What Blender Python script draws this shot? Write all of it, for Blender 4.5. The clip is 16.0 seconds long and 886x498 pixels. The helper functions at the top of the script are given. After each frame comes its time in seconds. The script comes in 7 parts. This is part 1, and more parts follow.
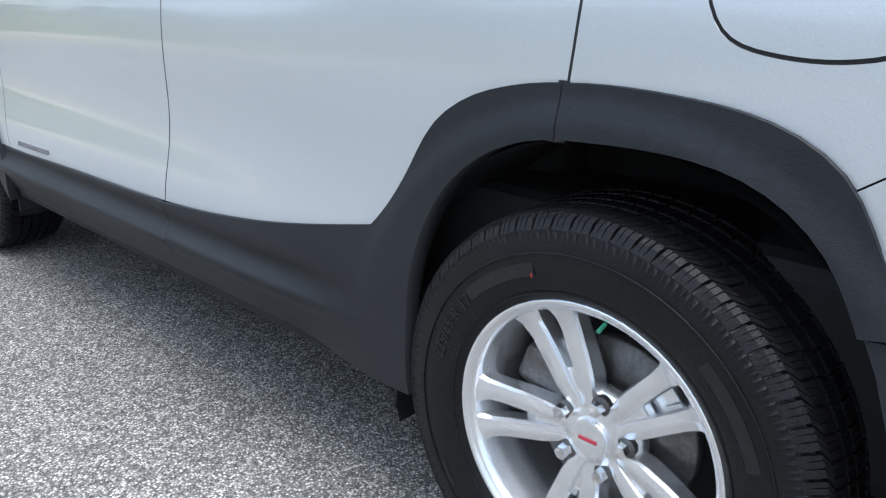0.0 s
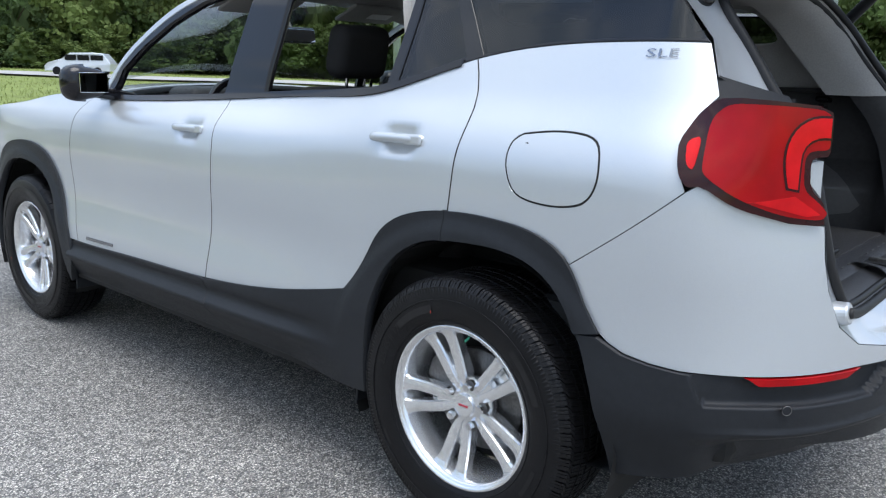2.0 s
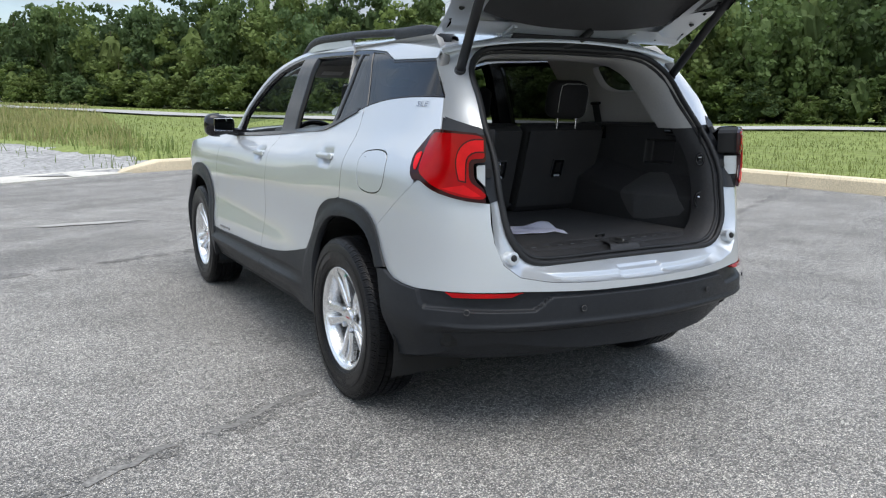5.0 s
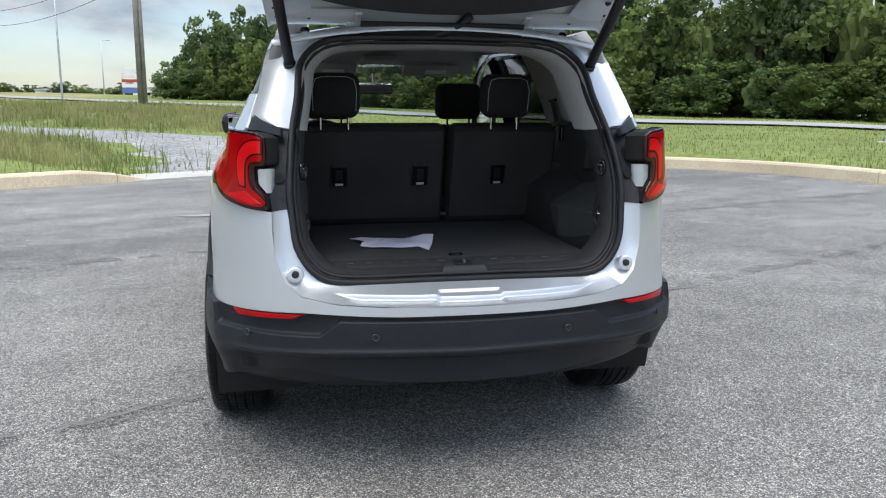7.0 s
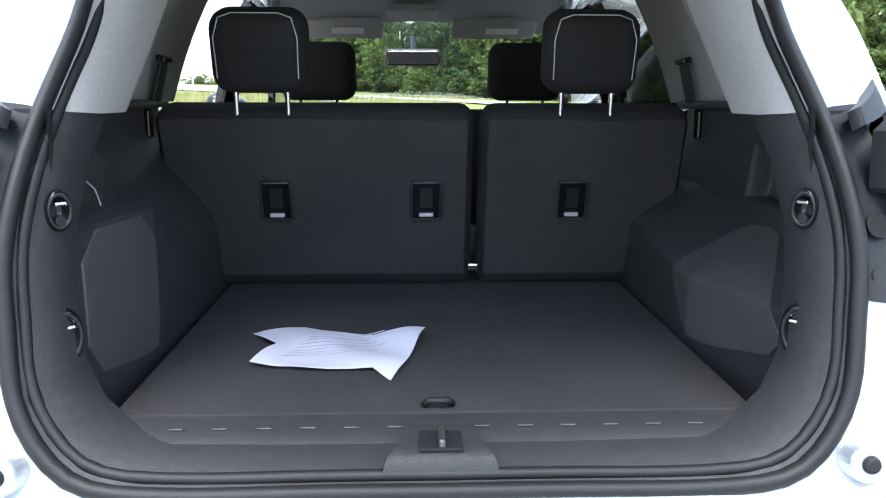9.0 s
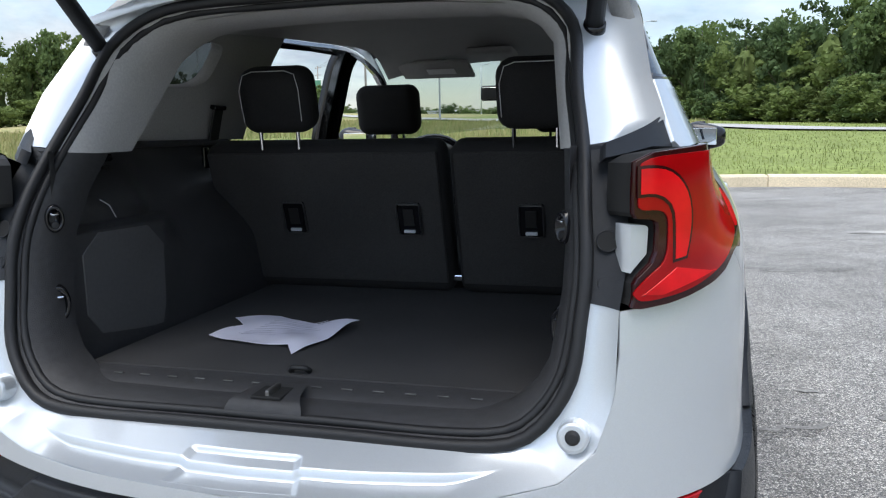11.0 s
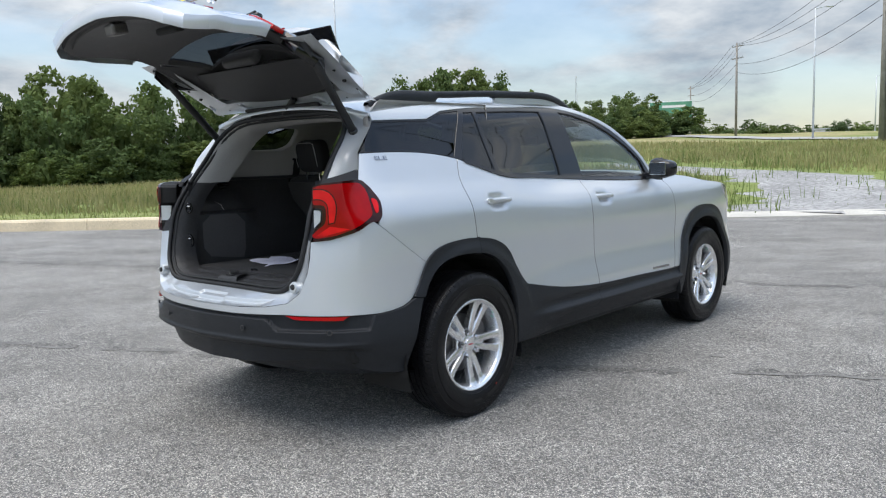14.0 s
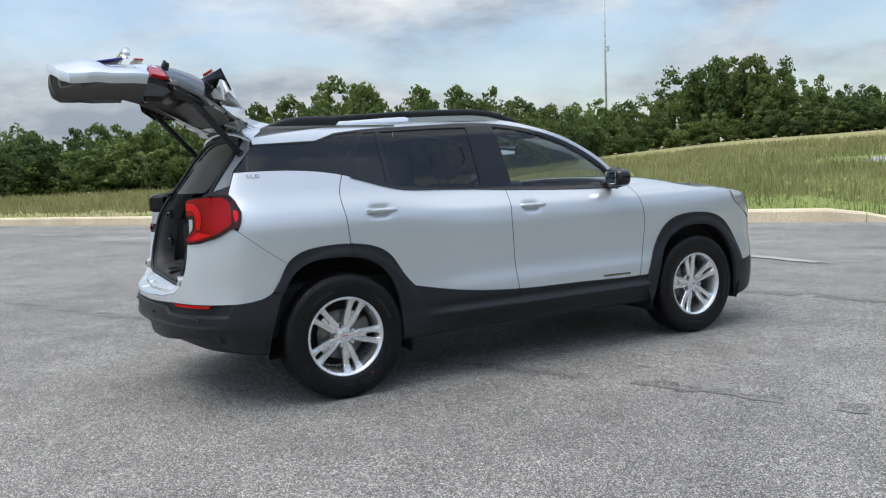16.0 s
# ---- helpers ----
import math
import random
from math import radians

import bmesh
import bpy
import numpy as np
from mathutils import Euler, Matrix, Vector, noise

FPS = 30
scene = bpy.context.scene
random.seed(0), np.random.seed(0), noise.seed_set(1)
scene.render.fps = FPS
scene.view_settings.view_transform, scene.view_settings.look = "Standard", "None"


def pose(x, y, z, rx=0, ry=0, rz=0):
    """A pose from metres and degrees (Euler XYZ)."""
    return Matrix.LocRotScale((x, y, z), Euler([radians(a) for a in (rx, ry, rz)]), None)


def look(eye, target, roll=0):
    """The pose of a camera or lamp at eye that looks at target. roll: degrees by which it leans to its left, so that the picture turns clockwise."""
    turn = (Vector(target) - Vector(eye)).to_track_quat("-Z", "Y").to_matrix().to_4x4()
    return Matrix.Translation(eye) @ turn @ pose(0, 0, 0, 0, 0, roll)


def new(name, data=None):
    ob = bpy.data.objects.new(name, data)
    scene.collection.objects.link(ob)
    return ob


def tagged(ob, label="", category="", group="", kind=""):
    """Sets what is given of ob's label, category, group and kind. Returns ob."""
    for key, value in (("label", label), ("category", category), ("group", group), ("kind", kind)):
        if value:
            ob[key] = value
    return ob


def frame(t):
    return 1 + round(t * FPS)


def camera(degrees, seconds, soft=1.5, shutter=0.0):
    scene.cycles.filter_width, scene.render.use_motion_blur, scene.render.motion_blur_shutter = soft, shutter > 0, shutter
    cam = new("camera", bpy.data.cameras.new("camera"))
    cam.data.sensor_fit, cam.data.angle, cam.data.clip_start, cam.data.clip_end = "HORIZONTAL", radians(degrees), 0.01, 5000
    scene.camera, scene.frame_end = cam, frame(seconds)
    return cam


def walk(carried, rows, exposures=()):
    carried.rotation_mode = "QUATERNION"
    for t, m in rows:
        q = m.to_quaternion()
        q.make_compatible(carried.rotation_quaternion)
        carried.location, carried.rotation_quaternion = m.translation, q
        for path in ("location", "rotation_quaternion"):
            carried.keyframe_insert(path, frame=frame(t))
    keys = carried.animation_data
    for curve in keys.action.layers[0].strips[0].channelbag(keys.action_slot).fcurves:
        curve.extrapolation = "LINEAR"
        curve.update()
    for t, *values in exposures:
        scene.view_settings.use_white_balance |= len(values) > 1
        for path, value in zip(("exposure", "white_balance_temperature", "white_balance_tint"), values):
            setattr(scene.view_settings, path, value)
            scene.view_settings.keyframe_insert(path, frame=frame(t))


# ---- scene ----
from mathutils.geometry import delaunay_2d_cdt

cam = camera(58.42, 16.0, soft=1.2)
PATH = [
    (0.0, -1.735, -0.541, 1.012, -46.53, -19.48, 0.15),
    (0.5, -1.791, -0.606, 1.006, -49.38, -22.48, 0.49),
    (1.0, -1.915, -0.703, 1.083, -51.19, -22.26, 0.45),
    (1.5, -2.172, -0.914, 1.203, -51.34, -17.20, 1.15),
    (2.0, -2.375, -1.246, 1.218, -48.92, -12.55, 1.06),
    (2.5, -2.533, -1.590, 1.242, -45.89, -9.49, 1.01),
    (3.0, -2.649, -1.900, 1.240, -43.23, -7.87, 0.82),
    (5.5, -1.707, -3.353, 1.245, -23.75, -10.18, -0.33),
    (6.0, -1.178, -3.488, 1.210, -17.74, -9.64, -0.57),
    (6.5, -0.818, -3.500, 1.214, -14.07, -9.44, -0.18),
    (7.0, -0.563, -3.322, 1.237, -10.95, -9.93, 0.05),
    (7.5, -0.353, -3.014, 1.218, -7.95, -10.18, 0.22),
    (8.0, -0.181, -2.599, 1.196, -5.28, -9.67, 0.22),
    (8.5, -0.107, -2.142, 1.203, -3.37, -10.17, 0.30),
    (9.0, -0.037, -1.765, 1.186, -2.28, -10.53, 0.14),
    (11.5, 1.022, -2.243, 1.223, 20.82, -7.79, -1.10),
    (12.0, 1.443, -2.527, 1.237, 25.79, -7.15, -1.23),
    (12.5, 1.878, -2.770, 1.212, 29.93, -6.65, -1.17),
    (13.0, 2.317, -2.975, 1.211, 33.55, -6.48, -1.14),
    (13.5, 2.801, -3.030, 1.239, 37.36, -6.63, -1.52),
    (14.0, 3.297, -2.913, 1.253, 41.86, -6.42, -1.71),
    (14.5, 3.705, -2.670, 1.268, 45.95, -6.50, -2.29),
    (15.0, 4.192, -2.381, 1.315, 50.85, -6.76, -2.25),
    (15.5, 4.611, -1.994, 1.294, 56.28, -6.30, -2.91),
    (16.0, 4.990, -1.567, 1.286, 61.82, -6.05, -2.49),
]
# seconds, eye x y z, heading to the left of +y, pitch up, roll


def eye_pose(x, y, z, yaw, pitch, roll):
    """A camera pose from the heading, pitch and roll."""
    a, p = radians(yaw), radians(pitch)
    ahead = Vector((-math.sin(a) * math.cos(p), math.cos(a) * math.cos(p), math.sin(p)))
    return look(Vector((x, y, z)), Vector((x, y, z)) + ahead, roll)


EXPOSURES = [(0.0, 1.3, 6500, 10), (1.0, 1.25, 6500, 10), (1.5, 1.1, 6500, 10), (2.0, 1.0, 6550, 10), (3.0, 0.92, 6750, 10), (5.5, 0.88, 6950, 10), (7.5, 0.88, 6800, 10), (8.0, 0.98, 6700, 10), (8.5, 1.14, 6550, 10),
             (9.0, 2.5, 6600, 10), (9.4, 2.45, 6650, 10), (10.4, 1.6, 6700, 10), (11.0, 1.15, 6750, 10), (11.5, 1.12, 6800, 10), (12.0, 0.98, 6950, 10), (14.0, 0.82, 6950, 10), (16.0, 0.72, 6950, 10)]
GATE_OPEN = 78.0
walk(cam, [(row[0], eye_pose(*row[1:])) for row in PATH], exposures=EXPOSURES)

# ---- world and sun ----
world = bpy.data.worlds.new("sky")
scene.world = world
world.use_nodes = True
wn, wl = world.node_tree.nodes, world.node_tree.links
wn.clear()


def wnode(kind, **values):
    n = wn.new(kind)
    for k, v in values.items():
        n.inputs[k].default_value = v
    return n


SUN_EL, SUN_AZ = 70.0, 190.0
sky = wn.new("ShaderNodeTexSky")
sky.sky_type, sky.sun_disc = "NISHITA", False
sky.sun_elevation, sky.sun_rotation = radians(SUN_EL), radians(SUN_AZ)
sky.air_density, sky.dust_density, sky.ozone_density = 1.0, 0.6, 1.4
coords = wn.new("ShaderNodeTexCoord")
flat = wn.new("ShaderNodeMapping")
flat.inputs["Scale"].default_value = (1.0, 1.0, 2.6)
big = wnode("ShaderNodeTexNoise", Scale=2.1, Detail=9.0, Roughness=0.56, Distortion=0.25)
small = wnode("ShaderNodeTexNoise", Scale=6.4, Detail=9.0, Roughness=0.58)
cover = wn.new("ShaderNodeValToRGB")
cover.color_ramp.elements[0].position, cover.color_ramp.elements[1].position = 0.45, 0.56
cover.color_ramp.elements[0].color = (0.22, 0.22, 0.22, 1)
cover.color_ramp.elements[1].color = (0.95, 0.95, 0.95, 1)
shade = wn.new("ShaderNodeValToRGB")
shade.color_ramp.elements[0].position, shade.color_ramp.elements[1].position = 0.36, 0.66
shade.color_ramp.elements[0].color = (2.1, 2.6, 3.3, 1)
shade.color_ramp.elements[1].color = (4.7, 5.05, 5.5, 1)
mix = wn.new("ShaderNodeMix")
mix.data_type = "RGBA"
back = wnode("ShaderNodeBackground", Strength=0.115)
out = wn.new("ShaderNodeOutputWorld")
wl.new(coords.outputs["Generated"], flat.inputs["Vector"])
wl.new(flat.outputs[0], big.inputs["Vector"])
wl.new(flat.outputs[0], small.inputs["Vector"])
wl.new(big.outputs["Fac"], cover.inputs[0])
wl.new(small.outputs["Fac"], shade.inputs[0])
wl.new(cover.outputs[0], mix.inputs["Factor"])
wl.new(sky.outputs[0], mix.inputs["A"])
wl.new(shade.outputs[0], mix.inputs["B"])
# an overcast sky is brighter overhead than at the horizon
height = wn.new("ShaderNodeSeparateXYZ")
dome = wn.new("ShaderNodeMapRange")
dome.inputs["From Min"].default_value, dome.inputs["From Max"].default_value = 0.0, 1.0
dome.inputs["To Min"].default_value, dome.inputs["To Max"].default_value = 0.66, 2.15
lit = wn.new("ShaderNodeMix")
lit.data_type, lit.blend_type = "RGBA", "MULTIPLY"
lit.inputs["Factor"].default_value = 1.0
wl.new(coords.outputs["Generated"], height.inputs[0])
wl.new(height.outputs[2], dome.inputs["Value"])
wl.new(mix.outputs["Result"], lit.inputs["A"])
wl.new(dome.outputs[0], lit.inputs["B"])
wl.new(lit.outputs["Result"], back.inputs["Color"])
wl.new(back.outputs[0], out.inputs["Surface"])

sun = new("sun", bpy.data.lights.new("sun", "SUN"))
sun.data.energy, sun.data.angle, sun.data.color = 1.45, radians(50), (1.0, 0.97, 0.92)
sun.matrix_world = pose(0, 0, 30, 90 - SUN_EL, 0, 180 - SUN_AZ)

# ---- materials ----


def material(name, color, rough=0.5, metal=0.0, spec=0.5, coat=0.0, scale=0.0, amount=0.15, fine=0.0, fine_amount=0.2, bump=0.0, bump_scale=60.0, coords="Object", per=0.0):
    """A principled material whose colour varies at two scales, with a fine relief. scale, fine: cells per metre."""
    m = bpy.data.materials.new(name)
    m.use_nodes = True
    n, l = m.node_tree.nodes, m.node_tree.links
    p = n["Principled BSDF"]
    p.inputs["Base Color"].default_value = (*color, 1)
    p.inputs["Roughness"].default_value = rough
    p.inputs["Metallic"].default_value = metal
    p.inputs["Specular IOR Level"].default_value = spec
    p.inputs["Coat Weight"].default_value = coat
    p.inputs["Coat Roughness"].default_value = 0.04
    tc = n.new("ShaderNodeTexCoord")
    last = None

    def vary(factor, lo, hi, before):
        r = n.new("ShaderNodeMapRange")
        r.inputs["From Min"].default_value, r.inputs["From Max"].default_value = 0.3, 0.7
        r.inputs["To Min"].default_value, r.inputs["To Max"].default_value = lo, hi
        l.new(factor, r.inputs["Value"])
        x = n.new("ShaderNodeMix")
        x.data_type, x.blend_type = "RGBA", "MULTIPLY"
        x.inputs["Factor"].default_value = 1.0
        if before is None:
            x.inputs["A"].default_value = (*color, 1)
        else:
            l.new(before, x.inputs["A"])
        l.new(r.outputs[0], x.inputs["B"])
        return x.outputs["Result"]

    for s, a in ((scale, amount), (fine, fine_amount)):
        if s:
            t = n.new("ShaderNodeTexNoise")
            t.inputs["Scale"].default_value, t.inputs["Detail"].default_value = s, 5.0
            l.new(tc.outputs[coords], t.inputs["Vector"])
            last = vary(t.outputs["Fac"], 1 - a, 1 + a, last)
    if per:
        o = n.new("ShaderNodeObjectInfo")
        r = n.new("ShaderNodeMapRange")
        r.inputs["To Min"].default_value, r.inputs["To Max"].default_value = 0.3, 0.7
        l.new(o.outputs["Random"], r.inputs["Value"])
        last = vary(r.outputs[0], 1 - per, 1 + per, last)
    if last is not None:
        l.new(last, p.inputs["Base Color"])
    if bump:
        t = n.new("ShaderNodeTexNoise")
        t.inputs["Scale"].default_value, t.inputs["Detail"].default_value = bump_scale, 3.0
        b = n.new("ShaderNodeBump")
        b.inputs["Strength"].default_value, b.inputs["Distance"].default_value = bump, 0.004
        l.new(tc.outputs[coords], t.inputs["Vector"])
        l.new(t.outputs["Fac"], b.inputs["Height"])
        l.new(b.outputs[0], p.inputs["Normal"])
    return m


def leaf_material(name, color):
    """Leaves that let part of the light through, each tree of its own tone."""
    m = material(name, color, 0.75, spec=0.2, scale=0.5, amount=0.30, fine=3.0, fine_amount=0.22, per=0.2)
    n, l = m.node_tree.nodes, m.node_tree.links
    p = n["Principled BSDF"]
    t, x = n.new("ShaderNodeBsdfTranslucent"), n.new("ShaderNodeMixShader")
    x.inputs[0].default_value = 0.38
    l.new(p.inputs["Base Color"].links[0].from_socket, t.inputs["Color"])
    l.new(p.outputs[0], x.inputs[1])
    l.new(t.outputs[0], x.inputs[2])
    l.new(x.outputs[0], n["Material Output"].inputs["Surface"])
    return m


def glass_material(name, tint, rough=0.01):
    """Thin glass: a tinted clear body with a mirror gloss that grows towards grazing."""
    m = bpy.data.materials.new(name)
    m.use_nodes = True
    n, l = m.node_tree.nodes, m.node_tree.links
    n.remove(n["Principled BSDF"])
    a, b, f, x = n.new("ShaderNodeBsdfTransparent"), n.new("ShaderNodeBsdfGlossy"), n.new("ShaderNodeLayerWeight"), n.new("ShaderNodeMixShader")
    power, gain = n.new("ShaderNodeMath"), n.new("ShaderNodeMath")
    power.operation, gain.operation = "POWER", "MULTIPLY_ADD"
    power.inputs[1].default_value = 4.0
    gain.inputs[1].default_value, gain.inputs[2].default_value = 0.9, 0.06
    a.inputs["Color"].default_value = (*tint, 1)
    b.inputs["Roughness"].default_value = rough
    f.inputs["Blend"].default_value = 0.5
    l.new(f.outputs["Facing"], power.inputs[0])
    l.new(power.outputs[0], gain.inputs[0])
    l.new(gain.outputs[0], x.inputs[0])
    l.new(a.outputs[0], x.inputs[1])
    l.new(b.outputs[0], x.inputs[2])
    l.new(x.outputs[0], n["Material Output"].inputs["Surface"])
    return m


PAINT = material("silver_paint", (0.595, 0.625, 0.65), 0.37, 0.55, 0.5, 1.0, scale=1.5, amount=0.02, fine=900, fine_amount=0.10)
CLAD = material("grained_black_plastic", (0.018, 0.020, 0.0235), 0.42, spec=0.25, scale=3, amount=0.12, fine=60, fine_amount=0.1, bump=0.25, bump_scale=700)
GLOSS = material("gloss_black_plastic", (0.008, 0.008, 0.010), 0.12, scale=4, amount=0.1)
DARK = material("black_underbody", (0.008, 0.008, 0.008), 0.8, scale=6, amount=0.3)
RUBBER = material("tyre_rubber", (0.008, 0.008, 0.009), 0.34, spec=0.22, scale=8, amount=0.25, fine=120, fine_amount=0.25, bump=0.3, bump_scale=300)
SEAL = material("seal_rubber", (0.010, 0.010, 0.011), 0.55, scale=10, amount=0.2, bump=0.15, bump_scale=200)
ALLOY = material("painted_alloy", (0.86, 0.87, 0.88), 0.25, 0.88, scale=6, amount=0.06, fine=700, fine_amount=0.06)
STEEL = material("brake_steel", (0.16, 0.155, 0.15), 0.45, 0.85, scale=20, amount=0.3, fine=150, fine_amount=0.2)
CHROME = material("chrome", (0.75, 0.76, 0.78), 0.06, 1.0, scale=5, amount=0.03)
LENS = material("red_lens", (0.37, 0.0015, 0.004), 0.08, spec=0.3, scale=9, amount=0.25)
LENS2 = material("bright_red_lens", (0.66, 0.006, 0.010), 0.10, spec=0.3, scale=14, amount=0.2)
LENS_DARK = material("smoked_lens", (0.030, 0.003, 0.004), 0.08, spec=0.4, scale=8, amount=0.2)
LENS_CLEAR = material("clear_lens", (0.62, 0.60, 0.60), 0.12, 0.4, coat=1.0, scale=40, amount=0.2)
GLASS = glass_material("clear_glass", (0.62, 0.67, 0.65))
BADGE = material("dark_chrome", (0.30, 0.31, 0.33), 0.12, 1.0, scale=20, amount=0.05)
PRIVACY = glass_material("privacy_glass", (0.085, 0.09, 0.095))
LINER = material("grey_headliner", (0.40, 0.395, 0.385), 0.9, scale=3, amount=0.05, fine=200, fine_amount=0.08, bump=0.2, bump_scale=400)
TRIM = material("charcoal_trim", (0.042, 0.0415, 0.043), 0.45, spec=0.32, scale=3, amount=0.1, fine=80, fine_amount=0.12, bump=0.3, bump_scale=500)
CARPET = material("cargo_carpet", (0.041, 0.0395, 0.0395), 0.95, scale=4, amount=0.15, fine=350, fine_amount=0.35, bump=0.6, bump_scale=600)
CLOTH = material("black_seat_cloth", (0.015, 0.0145, 0.015), 0.85, scale=6, amount=0.15, fine=300, fine_amount=0.3, bump=0.4, bump_scale=500)
SATIN = material("satin_grey_plastic", (0.082, 0.081, 0.082), 0.38, spec=0.55, scale=5, amount=0.08, fine=120, fine_amount=0.08, bump=0.15, bump_scale=500)
STITCH = material("white_thread", (0.55, 0.55, 0.55), 0.8, scale=50, amount=0.2)
PAPER = material("white_paper", (0.74, 0.73, 0.83), 0.7, scale=6, amount=0.03)
INK = material("grey_ink", (0.58, 0.57, 0.66), 0.7, scale=30, amount=0.2)
MIRROR = material("mirror_glass", (0.85, 0.87, 0.88), 0.02, 1.0)
BLUE = material("blue_plate", (0.03, 0.025, 0.30), 0.35, scale=12, amount=0.1)
YELLOW = material("yellow_print", (0.85, 0.75, 0.02), 0.4, scale=12, amount=0.06)
EMBLEM = material("red_emblem", (0.45, 0.03, 0.05), 0.2, coat=1.0, scale=12, amount=0.1)
WHITE = material("white_print", (0.8, 0.8, 0.8), 0.5, scale=12, amount=0.04)
GREEN_CAP = material("green_valve_cap", (0.05, 0.35, 0.22), 0.5, scale=40, amount=0.1)
RED_DOT = material("red_paint_mark", (0.45, 0.03, 0.02), 0.6, scale=80, amount=0.2)
LETTER = material("raised_rubber_letter", (0.013, 0.013, 0.014), 0.28, spec=0.32, scale=60, amount=0.2)

# ---- mesh helpers ----


def mesh_object(name, verts, faces, mat, parent=None, label="", smooth=False, normals=None):
    me = bpy.data.meshes.new(name)
    me.from_pydata([tuple(v) for v in verts], [], [tuple(f) for f in faces])
    me.materials.append(mat)
    if smooth:
        me.polygons.foreach_set("use_smooth", [True] * len(me.polygons))
    if normals is not None:
        me.normals_split_custom_set_from_vertices([tuple(n) for n in normals])
    ob = new(name, me)
    ob.parent = parent
    if label:
        tagged(ob, label)
    return ob


def part(name, bm, mat, parent, label="", smooth=False):
    """Links a bmesh as one mesh object under a thing or a part."""
    me = bpy.data.meshes.new(name)
    bm.to_mesh(me)
    bm.free()
    me.materials.append(mat)
    if smooth:
        me.polygons.foreach_set("use_smooth", [True] * len(me.polygons))
    ob = new(name, me)
    ob.parent = parent
    if label:
        tagged(ob, label)
    return ob


def thing(name, label, category, group="", m=None, kind=""):
    ob = new(name)
    if m is not None:
        ob.matrix_world = m
    return tagged(ob, label, category, group, kind)


def box_bm(size, at=(0, 0, 0), bevel=0.0, bm=None, m=None, segments=2):
    """A box of that size, its edges rounded, added to bm."""
    own = bmesh.new()
    bmesh.ops.create_cube(own, size=1.0)
    bmesh.ops.scale(own, vec=size, verts=own.verts)
    if bevel:
        bmesh.ops.bevel(own, geom=own.edges[:], offset=bevel, segments=segments, affect="EDGES", profile=0.5)
    bmesh.ops.transform(own, matrix=(m or Matrix()) @ Matrix.Translation(at) if m is None else m, verts=own.verts)
    return join_bm(bm, own)


def join_bm(bm, own):
    if bm is None:
        return own
    me = bpy.data.meshes.new("tmp")
    own.to_mesh(me)
    own.free()
    bm.from_mesh(me)
    bpy.data.meshes.remove(me)
    return bm


def cyl_bm(r1, r2, depth, m, seg=20, bm=None, bevel=0.0):
    own = bmesh.new()
    bmesh.ops.create_cone(own, cap_ends=True, segments=seg, radius1=r1, radius2=r2, depth=depth)
    if bevel:
        caps = [e for e in own.edges if len(e.link_faces) == 2 and any(len(f.verts) > 4 for f in e.link_faces)]
        bmesh.ops.bevel(own, geom=caps, offset=bevel, segments=2, affect="EDGES", profile=0.5)
    bmesh.ops.transform(own, matrix=m, verts=own.verts)
    return join_bm(bm, own)


def rod(a, b, r, r2=None, seg=10, bm=None):
    """A round bar from a to b."""
    a, b = Vector(a), Vector(b)
    d = b - a
    m = Matrix.Translation((a + b) / 2) @ d.to_track_quat("Z", "Y").to_matrix().to_4x4()
    return cyl_bm(r, r if r2 is None else r2, d.length, m, seg, bm)


def tube(points, r, seg=8, closed=False, flat=1.0):
    """Verts and faces of a tube along the points."""
    pts = [Vector(p) for p in points]
    n = len(pts)
    verts, faces = [], []
    for i, p in enumerate(pts):
        a, b = pts[(i - 1) % n if closed else max(i - 1, 0)], pts[(i + 1) % n if closed else min(i + 1, n - 1)]
        d = (b - a).normalized()
        side = d.cross(Vector((0, 0, 1)))
        if side.length < 0.05:
            side = d.cross(Vector((1, 0, 0)))
        side.normalize()
        up = side.cross(d)
        for k in range(seg):
            t = 2 * math.pi * k / seg
            verts.append(p + side * (r * math.cos(t)) + up * (r * flat * math.sin(t)))
    for i in range(n if closed else n - 1):
        for k in range(seg):
            j = (i + 1) % n
            faces.append((i * seg + k, i * seg + (k + 1) % seg, j * seg + (k + 1) % seg, j * seg + k))
    if not closed:
        faces += [tuple(range(seg))[::-1], tuple(range((n - 1) * seg, n * seg))]
    return verts, faces


def revolve(profile, seg, axis_m=None, close=False):
    """Turns (radius, along x) points round the x axis."""
    verts, faces = [], []
    n = len(profile)
    for k in range(seg):
        t = 2 * math.pi * k / seg
        for r, x in profile:
            verts.append((x, r * math.cos(t), r * math.sin(t)))
    for k in range(seg):
        j = (k + 1) % seg
        for i in range(n if close else n - 1):
            a = (i + 1) % n
            faces.append((k * n + i, j * n + i, j * n + a, k * n + a))
    if axis_m is not None:
        verts = [axis_m @ Vector(v) for v in verts]
    return verts, faces


def dense(poly, step, closed=True):
    out = []
    n = len(poly)
    for i in range(n if closed else n - 1):
        a, b = np.array(poly[i], float), np.array(poly[(i + 1) % n], float)
        k = max(1, int(np.ceil(np.linalg.norm(b - a) / step)))
        out += [a + (b - a) * t / k for t in range(k)]
    if not closed:
        out.append(np.array(poly[-1], float))
    return np.array(out)


def curve2(points, step=0.02):
    """A smooth line through the points."""
    p = np.array(points, float)
    d = np.concatenate([[0], np.cumsum(np.linalg.norm(np.diff(p, axis=0), axis=1))])
    k = max(2, int(d[-1] / step))
    t = np.linspace(0, d[-1], k + 1)
    return [tuple(q) for q in np.stack([spline(d, p[:, i])(t) for i in range(p.shape[1])], -1)]


